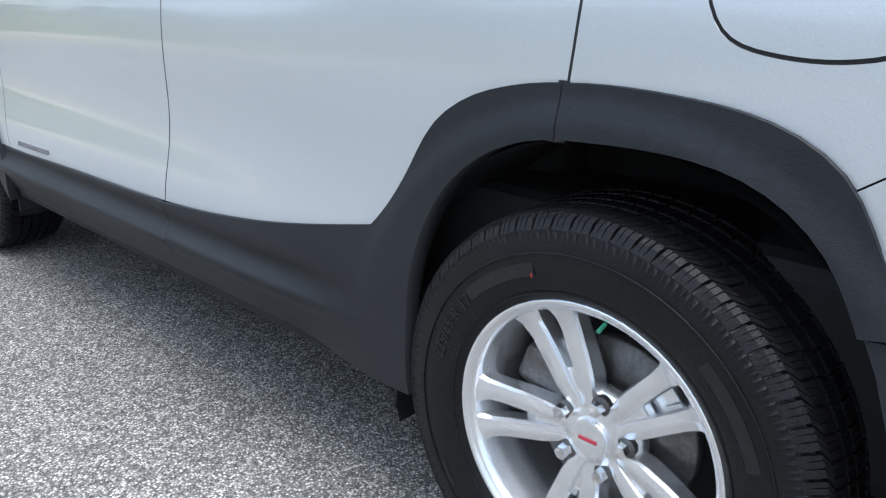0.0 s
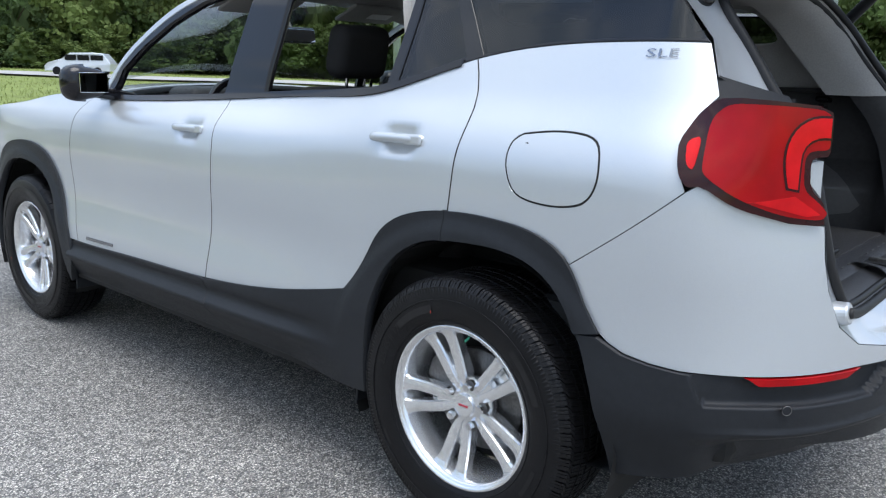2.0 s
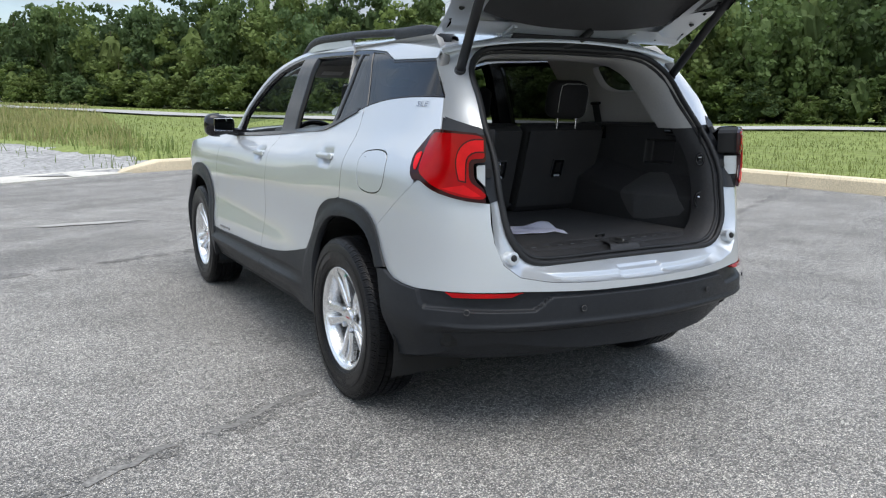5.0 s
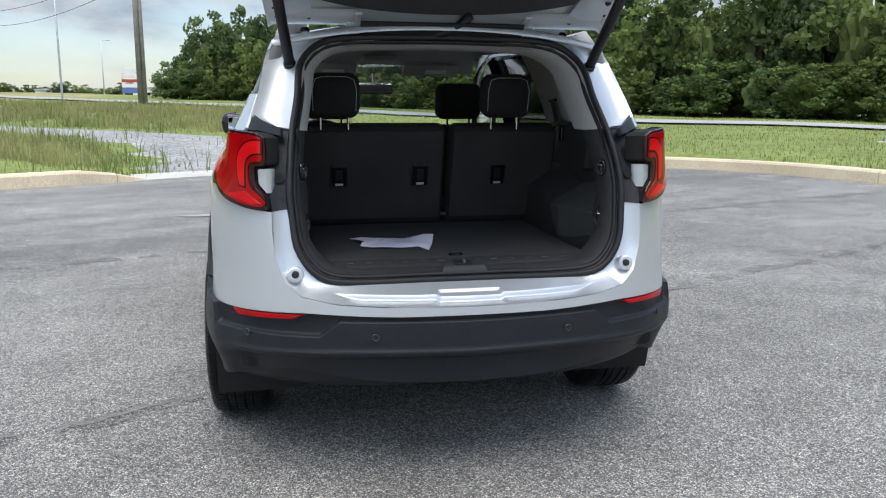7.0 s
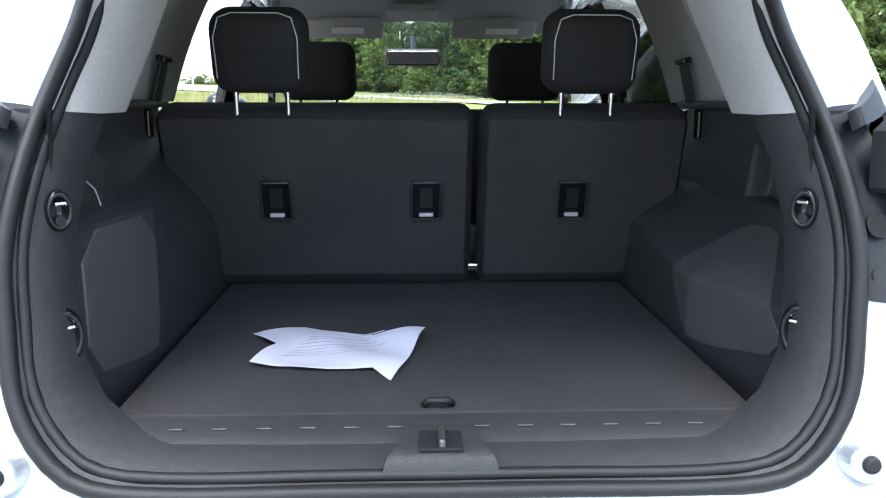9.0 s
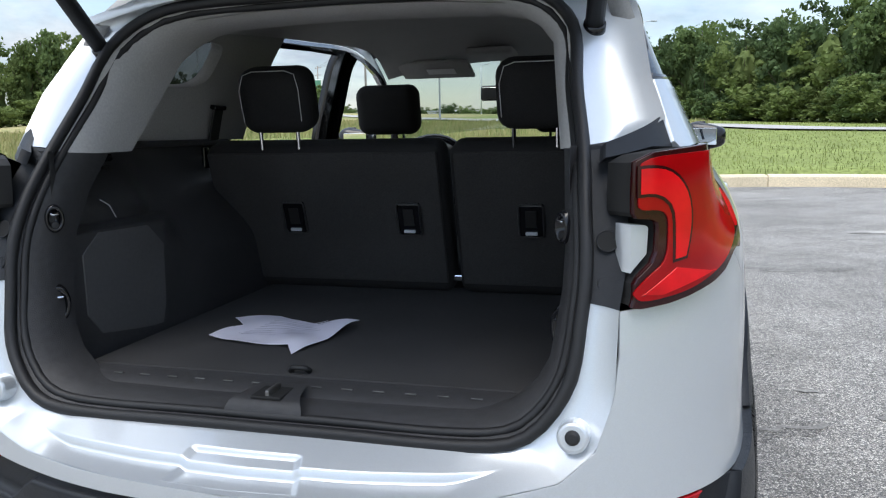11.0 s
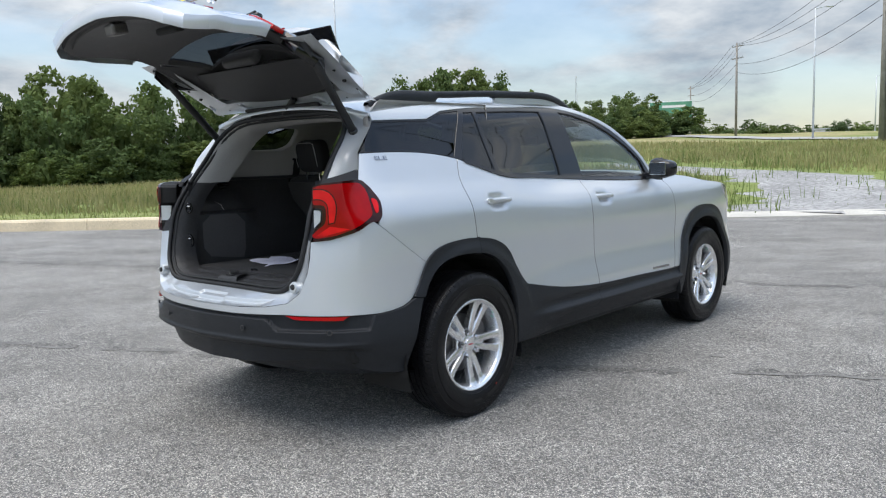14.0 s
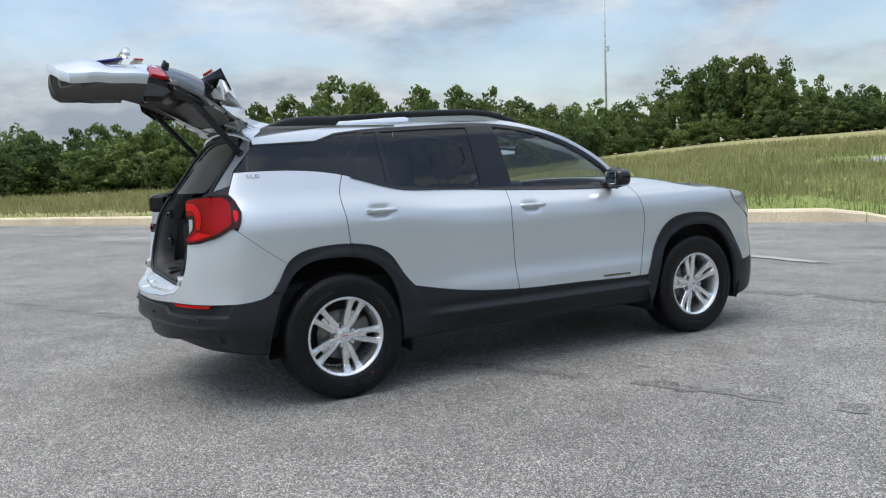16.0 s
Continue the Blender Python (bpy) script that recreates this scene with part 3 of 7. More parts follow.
def build_lot():
    edge = kerb_line()
    # the seam between the coarse and the older surface
    def seam_y(x):
        return 4.35 + 0.36 * x
    poly = [tuple(p) for p in edge] + [(RIGHT_KERB, -60), (-70, -60)]
    poly = np.array(poly)
    for name, mat, z, keep, label in (("pavement", ASPHALT, 0.0, "near", "coarse grey asphalt car park surface with pale stones"), ("pavement_old", OLD_ASPHALT, -0.004, "far", "older paler asphalt of the car park")):
        bm = bmesh.new()
        vs = [bm.verts.new((x, y, z)) for x, y in poly]
        f = bm.faces.new(vs)
        bm.normal_update()
        if f.normal.z < 0:
            f.normal_flip()
        if keep == "near":
            n = Vector((0.36, -1.0, 0)).normalized()
            bmesh.ops.bisect_plane(bm, geom=bm.verts[:] + bm.edges[:] + bm.faces[:], plane_co=(0, 4.35, 0), plane_no=-n, clear_outer=True)
        bmesh.ops.triangulate(bm, faces=bm.faces[:])
        me = bpy.data.meshes.new(name)
        bm.to_mesh(me)
        bm.free()
        me.materials.append(mat)
        tagged(new(name, me), label, "pavement", kind="structure")
    # ragged tar seams
    rng = random.Random(4)
    for name, a, b, w, label, mat in (("pavement_band", (-9, -3.9), (9.2, 5.3), 0.075, "darker ragged band of worn asphalt", WORN), ("pavement_band", (-9, 1.11), (9.2, 7.66), 0.10, "darker ragged band of worn asphalt", WORN), ("pavement_seam", (-9, -3.9), (9.2, 5.3), 0.028, "dark ragged joint across the asphalt", TAR), ("pavement_seam", (-9, 1.11), (9.2, 7.66), 0.03, "dark joint between old and new asphalt", TAR)):
        a, b = np.array(a), np.array(b)
        d = (b - a) / np.linalg.norm(b - a)
        nn = np.array([-d[1], d[0]])
        verts, faces = [], []
        k = 420
        drift = 0.0
        for i in range(k + 1):
            p = a + (b - a) * i / k
            drift = drift * 0.9 + rng.uniform(-0.025, 0.025)
            w0, w1 = w * rng.uniform(0.15, 1.2), w * rng.uniform(0.15, 1.2)
            for s in (drift + w0, drift - w1):
                q = p + nn * s
                verts.append((q[0], q[1], 0.004 if mat is TAR else 0.002))
            if i and noise.noise((i * 0.13, a[1], 0.0)) > -0.12:
                faces.append((2 * i - 2, 2 * i - 1, 2 * i + 1, 2 * i))
        tagged(mesh_object(name, verts, faces, mat), label, "pavement", kind="structure")
    # pale scuffs and dark spots
    for i, (x, y, rx, ry, mat, label) in enumerate(((3.6, 7.6, 1.0, 0.16, PATCH, "pale scuff on the asphalt"), (-1.3, 6.4, 0.7, 0.12, PATCH, "pale scuff on the asphalt"), (5.3, 6.0, 0.22, 0.1, TAR, "dark oil spot on the asphalt"),
                                                (4.6, 9.0, 1.2, 0.2, TAR, "dark tar smear on the asphalt"), (1.35, 1.75, 0.07, 0.025, TAR, "dark oil spot on the asphalt"))):
        k = 26
        vs = [(x + rx * math.cos(2 * math.pi * j / k) * rng.uniform(0.6, 1.1), y + ry * math.sin(2 * math.pi * j / k) * rng.uniform(0.6, 1.1), 0.005) for j in range(k)]
        tagged(mesh_object("pavement_mark", vs, [tuple(range(k))], mat), label, "pavement mark", kind="structure")
    # flat concrete apron of the gravel drive
    nn = np.array([-KERB_DIR[1], KERB_DIR[0]])
    bm = bmesh.new()
    ring = [(-2.7, -0.02), (2.75, -0.02), (2.6, 0.55), (0.9, 0.62), (-1.0, 0.56), (-2.5, 0.64)]
    top = [bm.verts.new((*(KERB_A + KERB_DIR * a + nn * b), 0.075 if b > 0 else 0.02)) for a, b in ring]
    low = [bm.verts.new((v.co.x, v.co.y, -0.15)) for v in top]
    bm.faces.new(top)
    for i in range(len(ring)):
        j = (i + 1) % len(ring)
        bm.faces.new((top[j], top[i], low[i], low[j]))
    bmesh.ops.recalc_face_normals(bm, faces=bm.faces[:])
    me = bpy.data.meshes.new("apron")
    bm.to_mesh(me)
    bm.free()
    me.materials.append(PALE)
    tagged(new("pavement_apron", me), "pale flat concrete strip before the gravel drive", "pavement", kind="structure")
    # kerb: cast lengths with a low opening for the gravel drive
    prof = [(0.0, -0.06), (0.02, 0.185), (0.05, 0.222), (0.27, 0.23), (0.31, 0.18), (0.31, -0.06)]
    pts = [np.array(p) for p in edge]
    kerb = thing("kerb", "beige cast concrete kerb round the car park", "kerb", kind="structure")
    gutter_v, gutter_f = [], []
    def height(p):
        s = (p - KERB_A) @ KERB_DIR
        on_front = abs(off_lot(p[0], p[1])) < 0.05 and p[0] < 5
        if not on_front:
            return 1.0
        return float(1 - smooth(-3.4, -2.4, s) * (1 - smooth(2.6, 3.4, s)))
    groups = [pts[i:i + 6] for i in range(0, len(pts) - 1, 5)]
    for g in groups:
        if len(g) < 2:
            continue
        verts, faces = [], []
        for i, p in enumerate(g):
            a, b = g[max(i - 1, 0)], g[min(i + 1, len(g) - 1)]
            d = (b - a) / np.linalg.norm(b - a)
            nn = np.array([-d[1], d[0]])
            h = height(p)
            for o, z in prof:
                q = p + nn * o + d * (0.006 if i == 0 else -0.006 if i == len(g) - 1 else 0)
                verts.append((q[0], q[1], z if z < 0 else 0.018 + (z - 0.018) * h))
            if i:
                for k in range(len(prof) - 1):
                    u = (i - 1) * len(prof) + k
                    faces.append((u, u + len(prof), u + len(prof) + 1, u + 1))
        m = len(prof)
        faces += [tuple(range(m)), tuple(range(len(verts) - m, len(verts)))[::-1]]
        mesh_object("kerbstone", verts, faces, CONCRETE, kerb)
    return edge


def strip(name, path, width, mat, lift, label, category, kind="structure", ragged=False):
    """A draped band of ground along a path."""
    p = np.array(path, float)
    verts, faces = [], []
    for i in range(len(p)):
        d = p[min(i + 1, len(p) - 1)] - p[max(i - 1, 0)]
        d /= np.linalg.norm(d)
        nn = np.array([-d[1], d[0]])
        w = width[i] if isinstance(width, (list, np.ndarray)) else width
        for k in range(5):
            edge = 0.75 * math.sin(i * 1.7 + k) * math.sin(i * 0.61) if ragged and k in (0, 4) else 0.0
            q = p[i] + nn * (w * (k / 4 - 0.5) + edge)
            verts.append((q[0], q[1], float(ground_z(q[0], q[1])) + (lift if k not in (0, 4) or not ragged else -0.02)))
        if i:
            for k in range(4):
                a = (i - 1) * 5 + k
                faces.append((a, a + 1, a + 6, a + 5))
    ob = mesh_object(name, verts, faces, mat, smooth=True)
    return tagged(ob, label, category, kind=kind)


build_ground()
EDGE = build_lot()
road_path = [(60 - t, t) for t in np.linspace(-60, 260, 160)]
strip("road", road_path, 7.5, ROAD, 0.10, "pale two-lane asphalt road beyond the verge", "road")
gp = curve2([(-1.0, 13.0), (-1.7, 16.5), (-4.0, 20.5), (-8.5, 24.5), (-14.0, 28.0)], 0.6)
strip("gravel_drive", gp, np.linspace(5.2, 2.4, len(gp)), GRAVEL, 0.05, "pale gravel drive overgrown with weeds", "gravel", ragged=True)


def grass_field():
    """Blades of grass and weeds: short near the kerbs, tall in the field."""
    rng = np.random.default_rng(7)
    mats = (material("green_blades", (0.185, 0.22, 0.068), 0.8, spec=0.2, scale=0.3, amount=0.3), material("straw_blades", (0.29, 0.275, 0.125), 0.85, spec=0.2, scale=0.4, amount=0.25),
            material("weed_blades", (0.15, 0.20, 0.06), 0.8, spec=0.2, scale=0.5, amount=0.3))
    gpath = np.array(gp)
    for name, mat, count, hmin, hmax, where, label in (
            ("grass", mats[0], 60000, 0.03, 0.12, "all", "green uneven meadow grass"), ("dry_grass", mats[1], 60000, 0.04, 0.15, "field", "dry yellow grass heads in the field"),
            ("field_grass", mats[1], 60000, 0.16, 0.42, "meadow", "knee-high olive and straw-coloured field grass"), ("green_field_grass", mats[2], 26000, 0.15, 0.45, "meadow", "taller green tufts in the field"),
            ("weeds", mats[2], 16000, 0.10, 0.50, "weeds", "tall green weeds by the gravel drive"),
            ("tall_weeds", mats[2], 2600, 0.45, 1.0, "tall", "few very tall weeds standing in the field")):
        n = count * 3
        az = np.radians(rng.uniform(-78, 98, n))
        r = 9 + 62 * rng.random(n) ** 1.4
        x, y = -r * np.sin(az), r * np.cos(az)
        o = off_lot(x, y)
        dg = np.min(np.hypot(x[:, None] - gpath[None, ::3, 0], y[:, None] - gpath[None, ::3, 1]), 1)
        road = np.abs(x + y - 60) / 1.414 < 4.2
        a = np.degrees(az)
        clump = np.array([2.6 * noise.noise((float(p) * 0.45, float(q) * 0.45, 3.0)) + 1.3 * noise.noise((float(p) * 1.6, float(q) * 1.6, 8.0)) for p, q in zip(x, y)])
        ok = (o > 0.3) & ~road
        if where == "all":
            ok &= (dg > 2.3) | (rng.random(n) < 0.05)
        elif where == "field":
            ok &= (a > -3) & (o > 2.5) & (dg > 2.6) & (clump > -0.6)
        elif where == "meadow":
            ok &= (a > -4) & (o > 3.0) & (dg > 2.8) & (clump > (-0.9 if mat is mats[1] else 0.35))
        elif where == "tall":
            ok &= (a > -2) & (a < 58) & (dg > 2.0) & (dg < 11) & (clump > 0.9) & (o > 1.2)
        else:
            ok &= (a > -6) & ((dg > 1.9) & (dg < 7) & (clump > 0.5) | (dg < 2.4) & (clump > 0.15) & (rng.random(n) < 0.6))
        idx = np.nonzero(ok)[0][:count]
        x, y, r = x[idx], y[idx], r[idx]
        z = ground_z(x, y)
        m = len(idx)
        h = rng.uniform(hmin, hmax, m) * (0.7 + 0.6 * rng.random(m))
        w = (0.003 + 0.00030 * r) * rng.uniform(0.7, 1.4, m) * (1.0 if name != "weeds" else 1.4)
        t = rng.uniform(0, 2 * math.pi, m)
        lean_x, lean_y = rng.normal(0, 0.22, m) * h, rng.normal(0, 0.22, m) * h
        dx, dy = np.cos(t) * w, np.sin(t) * w
        v = np.stack([np.stack([x - dx, y - dy, z - 0.02], -1), np.stack([x + dx, y + dy, z - 0.02], -1),
                      np.stack([x + lean_x * 0.4 + dx * 0.7, y + lean_y * 0.4 + dy * 0.7, z + h * 0.6], -1), np.stack([x + lean_x * 0.4 - dx * 0.7, y + lean_y * 0.4 - dy * 0.7, z + h * 0.6], -1),
                      np.stack([x + lean_x, y + lean_y, z + h], -1)], 1).reshape(-1, 3)
        k = np.arange(m)[:, None] * 5
        faces = [tuple(f) for f in (k + [0, 1, 2, 3])] + [tuple(f) for f in (k + [3, 2, 4])]
        tagged(mesh_object(name, v, faces, mat), label, "grass", kind="stuff")


grass_field()

# ---- trees ----
LEAF = []
for i, c in enumerate(((0.105, 0.155, 0.056), (0.125, 0.178, 0.056), (0.090, 0.138, 0.056), (0.150, 0.200, 0.064))):
    LEAF.append(leaf_material("foliage", c))


def crown_mesh(seed, shape, clumps, leaves):
    """A crown one metre tall and about 0.7 wide: leaf cards gathered in clumps, with gaps between them."""
    rng = np.random.default_rng(seed)
    verts, faces = [], []
    centres = []
    for _ in range(clumps):
        z = rng.uniform(0.06, 0.96)
        if shape == "cone":
            rr = 0.30 * (1 - z) ** 0.75 + 0.03
        elif shape == "tall":
            rr = 0.30 * math.sin(math.pi * min(1, 0.18 + 0.8 * z)) ** 0.7
        else:
            rr = 0.42 * max(0.02, 1 - abs((z - 0.50) / 0.52) ** 2.6) ** 0.5
        t = rng.uniform(0, 2 * math.pi)
        q = rr * math.sqrt(rng.uniform(0.25, 1.0))
        centres.append((q * math.cos(t), q * math.sin(t), z, rng.uniform(0.05, 0.11)))
    # every clump hangs together with one nearer to the heart
    heart = np.array([0, 0, 0.5])
    order = sorted(range(clumps), key=lambda i: np.linalg.norm(np.array(centres[i][:3]) - heart))
    for j, i in enumerate(order[1:], 1):
        c, s = np.array(centres[i][:3]), centres[i][3]
        gap, near = min((np.linalg.norm(c - np.array(centres[o][:3])) - 0.8 * (s + centres[o][3]), o) for o in order[:j])
        if gap > 0:
            away = np.array(centres[near][:3]) - c
            centres[i] = (*(c + away / np.linalg.norm(away) * gap), s)
    for cx, cy, cz, s in centres:
        p = rng.normal(0, 1, (leaves, 3))
        p /= np.linalg.norm(p, axis=1, keepdims=True)
        p *= s * rng.uniform(0.5, 1.05, (leaves, 1)) * (1, 1, 0.8)
        for a in p:
            c = np.array([cx, cy, cz]) + a
            u = rng.normal(0, 1, 3)
            u /= np.linalg.norm(u)
            n = a / max(np.linalg.norm(a), 1e-6) + 0.6 * rng.normal(0, 1, 3)
            v = np.cross(n, u)
            v /= max(np.linalg.norm(v), 1e-6)
            u = np.cross(v, n)
            u /= max(np.linalg.norm(u), 1e-6)
            w, h = rng.uniform(0.013, 0.028), rng.uniform(0.015, 0.033)
            k = len(verts)
            verts += [c - u * w, c - v * h * 0.8, c + u * w, c + v * h]
            faces.append((k, k + 1, k + 2, k + 3))
    # the dense inner foliage that closes the crown's heart
    own = bmesh.new()
    bmesh.ops.create_icosphere(own, subdivisions=3, radius=1.0)
    k = len(verts)
    for q in own.verts:
        z = 0.47 + 0.34 * q.co.z
        wide = 0.100 * (1.35 - z if shape == "cone" else 1.0) * (0.8 if shape == "tall" else 1.25 if shape == "low" else 1.1)
        d = 1 + 0.7 * noise.noise(q.co * 2.3 + Vector((seed, 0, 0))) + 0.6 * noise.noise(q.co * 7.0) + 0.4 * noise.noise(q.co * 15.0)
        verts.append(np.array([q.co.x * wide * d, q.co.y * wide * d, 0.5 + (z - 0.5) * (0.8 + 0.2 * d)]))
    faces += [tuple(k + q.index for q in f.verts) for f in own.faces]
    own.free()
    me = bpy.data.meshes.new("crown")
    me.from_pydata([tuple(v) for v in verts], [], faces)
    return me


def trunk_mesh(seed):
    rng = random.Random(seed)
    bm = rod((0, 0, -0.06), (rng.uniform(-0.01, 0.01), 0, 0.55), 0.022, 0.012, 7)
    for _ in range(6):
        t, z = rng.uniform(0, 6.28), rng.uniform(0.2, 0.5)
        rod((0, 0, z), (0.22 * math.cos(t), 0.22 * math.sin(t), z + rng.uniform(0.1, 0.25)), 0.009, 0.003, 5, bm)
    rod((0, 0, 0.5), (0.01, 0.01, 0.9), 0.012, 0.003, 6, bm)
    me = bpy.data.meshes.new("trunk")
    bm.to_mesh(me)
    bm.free()
    me.materials.append(BARK)
    return me


CROWNS = []
for i, (shape, clumps, leaves) in enumerate((("round", 60, 44), ("tall", 62, 42), ("round", 72, 38), ("cone", 58, 42), ("tall", 56, 46), ("round", 66, 40), ("low", 46, 44))):
    base = crown_mesh(20 + i, shape, clumps, leaves)
    row = []
    for mat in LEAF:
        me = base.copy()
        me.materials.append(mat)
        row.append(me)
    CROWNS.append(row)
TRUNKS = [trunk_mesh(i) for i in range(3)]
TREE_LABELS = {"round": "broad leafy green tree at the wood's edge", "tall": "tall slender leafy tree in the wood", "cone": "dark young conifer at the wood's edge", "low": "low leafy shrub in front of the wood"}


def plant(x, y, height, width, kind, mat, turn, rng):
    label = {0: "round", 1: "tall", 2: "round", 3: "cone", 4: "tall", 5: "round", 6: "low"}[kind]
    z = float(ground_z(x, y))
    t = thing("shrub" if kind == 6 else "tree", TREE_LABELS[label], "shrub" if kind == 6 else "tree", "woodland trees", pose(x, y, z, 0, 0, turn))
    c = new("crown", CROWNS[kind][mat])
    c.parent = t
    low = -0.10 if kind == 6 else 0.0
    c.matrix_basis = Matrix.Translation((0, 0, low * height)) @ Matrix.Diagonal((width, width, height, 1))
    k = new("trunk", TRUNKS[rng.randrange(3)])
    k.parent = t
    k.matrix_basis = Matrix.Diagonal((height * 0.8, height * 0.8, height * 0.95, 1))


TOP_AZ = [-110, -75, -60, -43, -33, -26, -16, -13, -8, 0, 3, 4.6, 6.4, 7.6, 8.2]
TOP_EL = [8.0, 8.6, 9.2, 8.9, 8.4, 7.6, 7.8, 7.4, 6.7, 6.5, 6.6, 6.4, 4.6, 3.1, 2.0]
TOP2_AZ = [24.5, 25.6, 27.6, 30, 33.8, 36.9, 38.7, 41.4, 44, 45.5, 49, 53, 58, 63, 66, 70, 74.5, 80, 84, 88, 92, 110]
TOP2_EL = [1.5, 2.6, 4.5, 3.7, 3.7, 4.8, 6.5, 6.9, 5.4, 4.0, 3.5, 4.2, 5.4, 5.1, 6.3, 5.9, 5.0, 4.4, 3.9, 3.7, 3.2, 3.2]


def woods():
    rng = random.Random(11)
    for azs, els, row_step in ((TOP_AZ, TOP_EL, (0.0, 5.0, 11.0)), (TOP2_AZ, TOP2_EL, (0.0, 6.0))):
        for row, extra in enumerate(row_step):
            a = azs[0]
            while a < azs[-1]:
                d = float(far_edge(a)) + extra + rng.uniform(-2, 2)
                x, y = -d * math.sin(radians(a)), d * math.cos(radians(a))
                el = float(np.interp(a, azs, els)) + (0.35 if row else -0.5)
                z = float(ground_z(x, y))
                h = 1.25 + d * math.tan(radians(el)) - z
                h *= rng.uniform(0.90, 1.10)
                if h > 1.5:
                    kind = rng.choice((0, 1, 2, 4, 5, 0, 1, 2, 5, 3)) if row else rng.choice((0, 1, 2, 3, 5, 5))
                    tint = rng.randrange(4) if azs is TOP_AZ else rng.choice((0, 1, 3, 3))
                    w = min(h, 13) * rng.uniform(0.8, 1.1) * (1.0 if kind not in (1, 3, 4) else 0.85)
                    plant(x, y, h, w, kind, tint, rng.uniform(0, 360), rng)
                    for _ in range(2 if row == 0 else 1):
                        s = rng.uniform(2.0, 5.0)
                        b = a + rng.uniform(-0.8, 0.8)
                        q = d - rng.uniform(1.5, 3.5)
                        plant(-q * math.sin(radians(b)), q * math.cos(radians(b)), s, s * rng.uniform(1.3, 2.0), 6, rng.randrange(4), rng.uniform(0, 360), rng)
                    a += math.degrees(w * 0.42 / d) * rng.uniform(0.7, 1.2)
                else:
                    a += 0.6
    # the far low line of trees between the woods
    for i in range(34):
        a = 10 + 16 * (i + rng.random()) / 34
        d = rng.uniform(230, 330)
        x, y = -d * math.sin(radians(a)), d * math.cos(radians(a))
        plant(x, y, rng.uniform(3, 6) + 0, rng.uniform(6, 12), rng.choice((0, 2, 5)), rng.randrange(4), rng.uniform(0, 360), rng)


woods()


# ---- poles, signs and wires ----
def at_az(eye, az, d):
    return eye[0] - d * math.sin(radians(az)), eye[1] + d * math.cos(radians(az))


def light_pole(x, y, height, r, label, arm=True):
    z = float(ground_z(x, y))
    t = thing("street_lamp", label, "street lamp", "tall light poles", pose(x, y, z, 0, 0, 40))
    part("pole", rod((0, 0, -0.2), (0, 0, height), r, r * 0.6, 12), GALV, t, smooth=True)
    if r > 0.09:
        part("base_plate", box_bm((r * 3.6, r * 3.6, 0.04), (0, 0, 0.02), 0.008), GALV, t)
        part("footing", cyl_bm(r * 2.6, r * 2.6, 0.3, pose(0, 0, -0.12), 20), CONCRETE, t)
    if arm:
        part("arm", rod((0, 0, height - 0.1), (1.1, 0, height + 0.1), r * 0.4, seg=8), GALV, t)
        part("lamp_head", box_bm((0.7, 0.3, 0.14), (1.35, 0, height + 0.08), 0.04), GALV, t)
    return t


light_pole(18.6, 19.4, 11.0, 0.15, "thick galvanised light pole on a round concrete footing")
light_pole(*at_az((-1.2, -3.5), -38.9, 66), 9.5, 0.09, "slender galvanised light pole across the road")
light_pole(*at_az((1.9, -2.8), 2.0, 90), 10.2, 0.10, "slender galvanised light pole by the road")
light_pole(*at_az((2.8, -3.0), 16.5, 88), 12.8, 0.11, "slender galvanised light pole by the road")
light_pole(*at_az((-0.6, -3.3), 11.8, 150), 9.0, 0.12, "slender galvanised light pole by the road")
mast = light_pole(*at_az((4.2, -2.4), 49.4, 130), 34.0, 0.20, "tall thin steel mast behind the hill", False)
part("antenna_box", box_bm((0.7, 0.5, 0.9), (0.3, 0, 16.6), 0.05), GALV, mast)


def utility_pole(x, y, height, label, arms):
    z = float(ground_z(x, y))
    t = thing("utility_pole", label, "utility pole", "utility poles", pose(x, y, z, 0, 0, -32))
    part("pole", rod((0, 0, -0.3), (0, 0, height), 0.20, 0.13, 12), POLE, t, smooth=True)
    for k in range(arms):
        part("crossarm", box_bm((2.6, 0.12, 0.14), (0, 0.12, height - 0.5 - 1.7 * k), 0.01), POLE, t)
        for s in (-1.15, -0.4, 0.4, 1.15):
            part("insulator", cyl_bm(0.05, 0.035, 0.2, pose(s, 0.12, height - 0.33 - 1.7 * k), 8), GALV, t)
    if not arms:
        part("transformer", cyl_bm(0.28, 0.28, 0.9, pose(0.45, 0, height - 1.2), 14, bevel=0.03), GALV, t)
    return t


U1 = (-11.7, 62.4)
U2 = at_az((2.8, -3.0), 21.3, 125)
U3 = (U2[0] * 1.75 - 6, U2[1] * 1.6)
utility_pole(*U1, 14.5, "tall weathered utility pole with a transformer", 0)
utility_pole(U1[0] + 0.30, U1[1] + 0.20, 13.2, "second weathered utility pole standing close beside another", 0)
utility_pole(*U2, 13.4, "weathered utility pole with two crossarms", 2)
utility_pole(*U3, 12.5, "weathered utility pole with two crossarms", 2)


def wire(a, b, sag):
    pts = [Vector(a).lerp(Vector(b), t) - Vector((0, 0, sag * 4 * t * (1 - t))) for t in np.linspace(0, 1, 24)]
    v, f = tube(pts, 0.022, 5)
    tagged(mesh_object("power_line", v, f, WIRE), "black power line hung between the poles", "cable", "power lines")


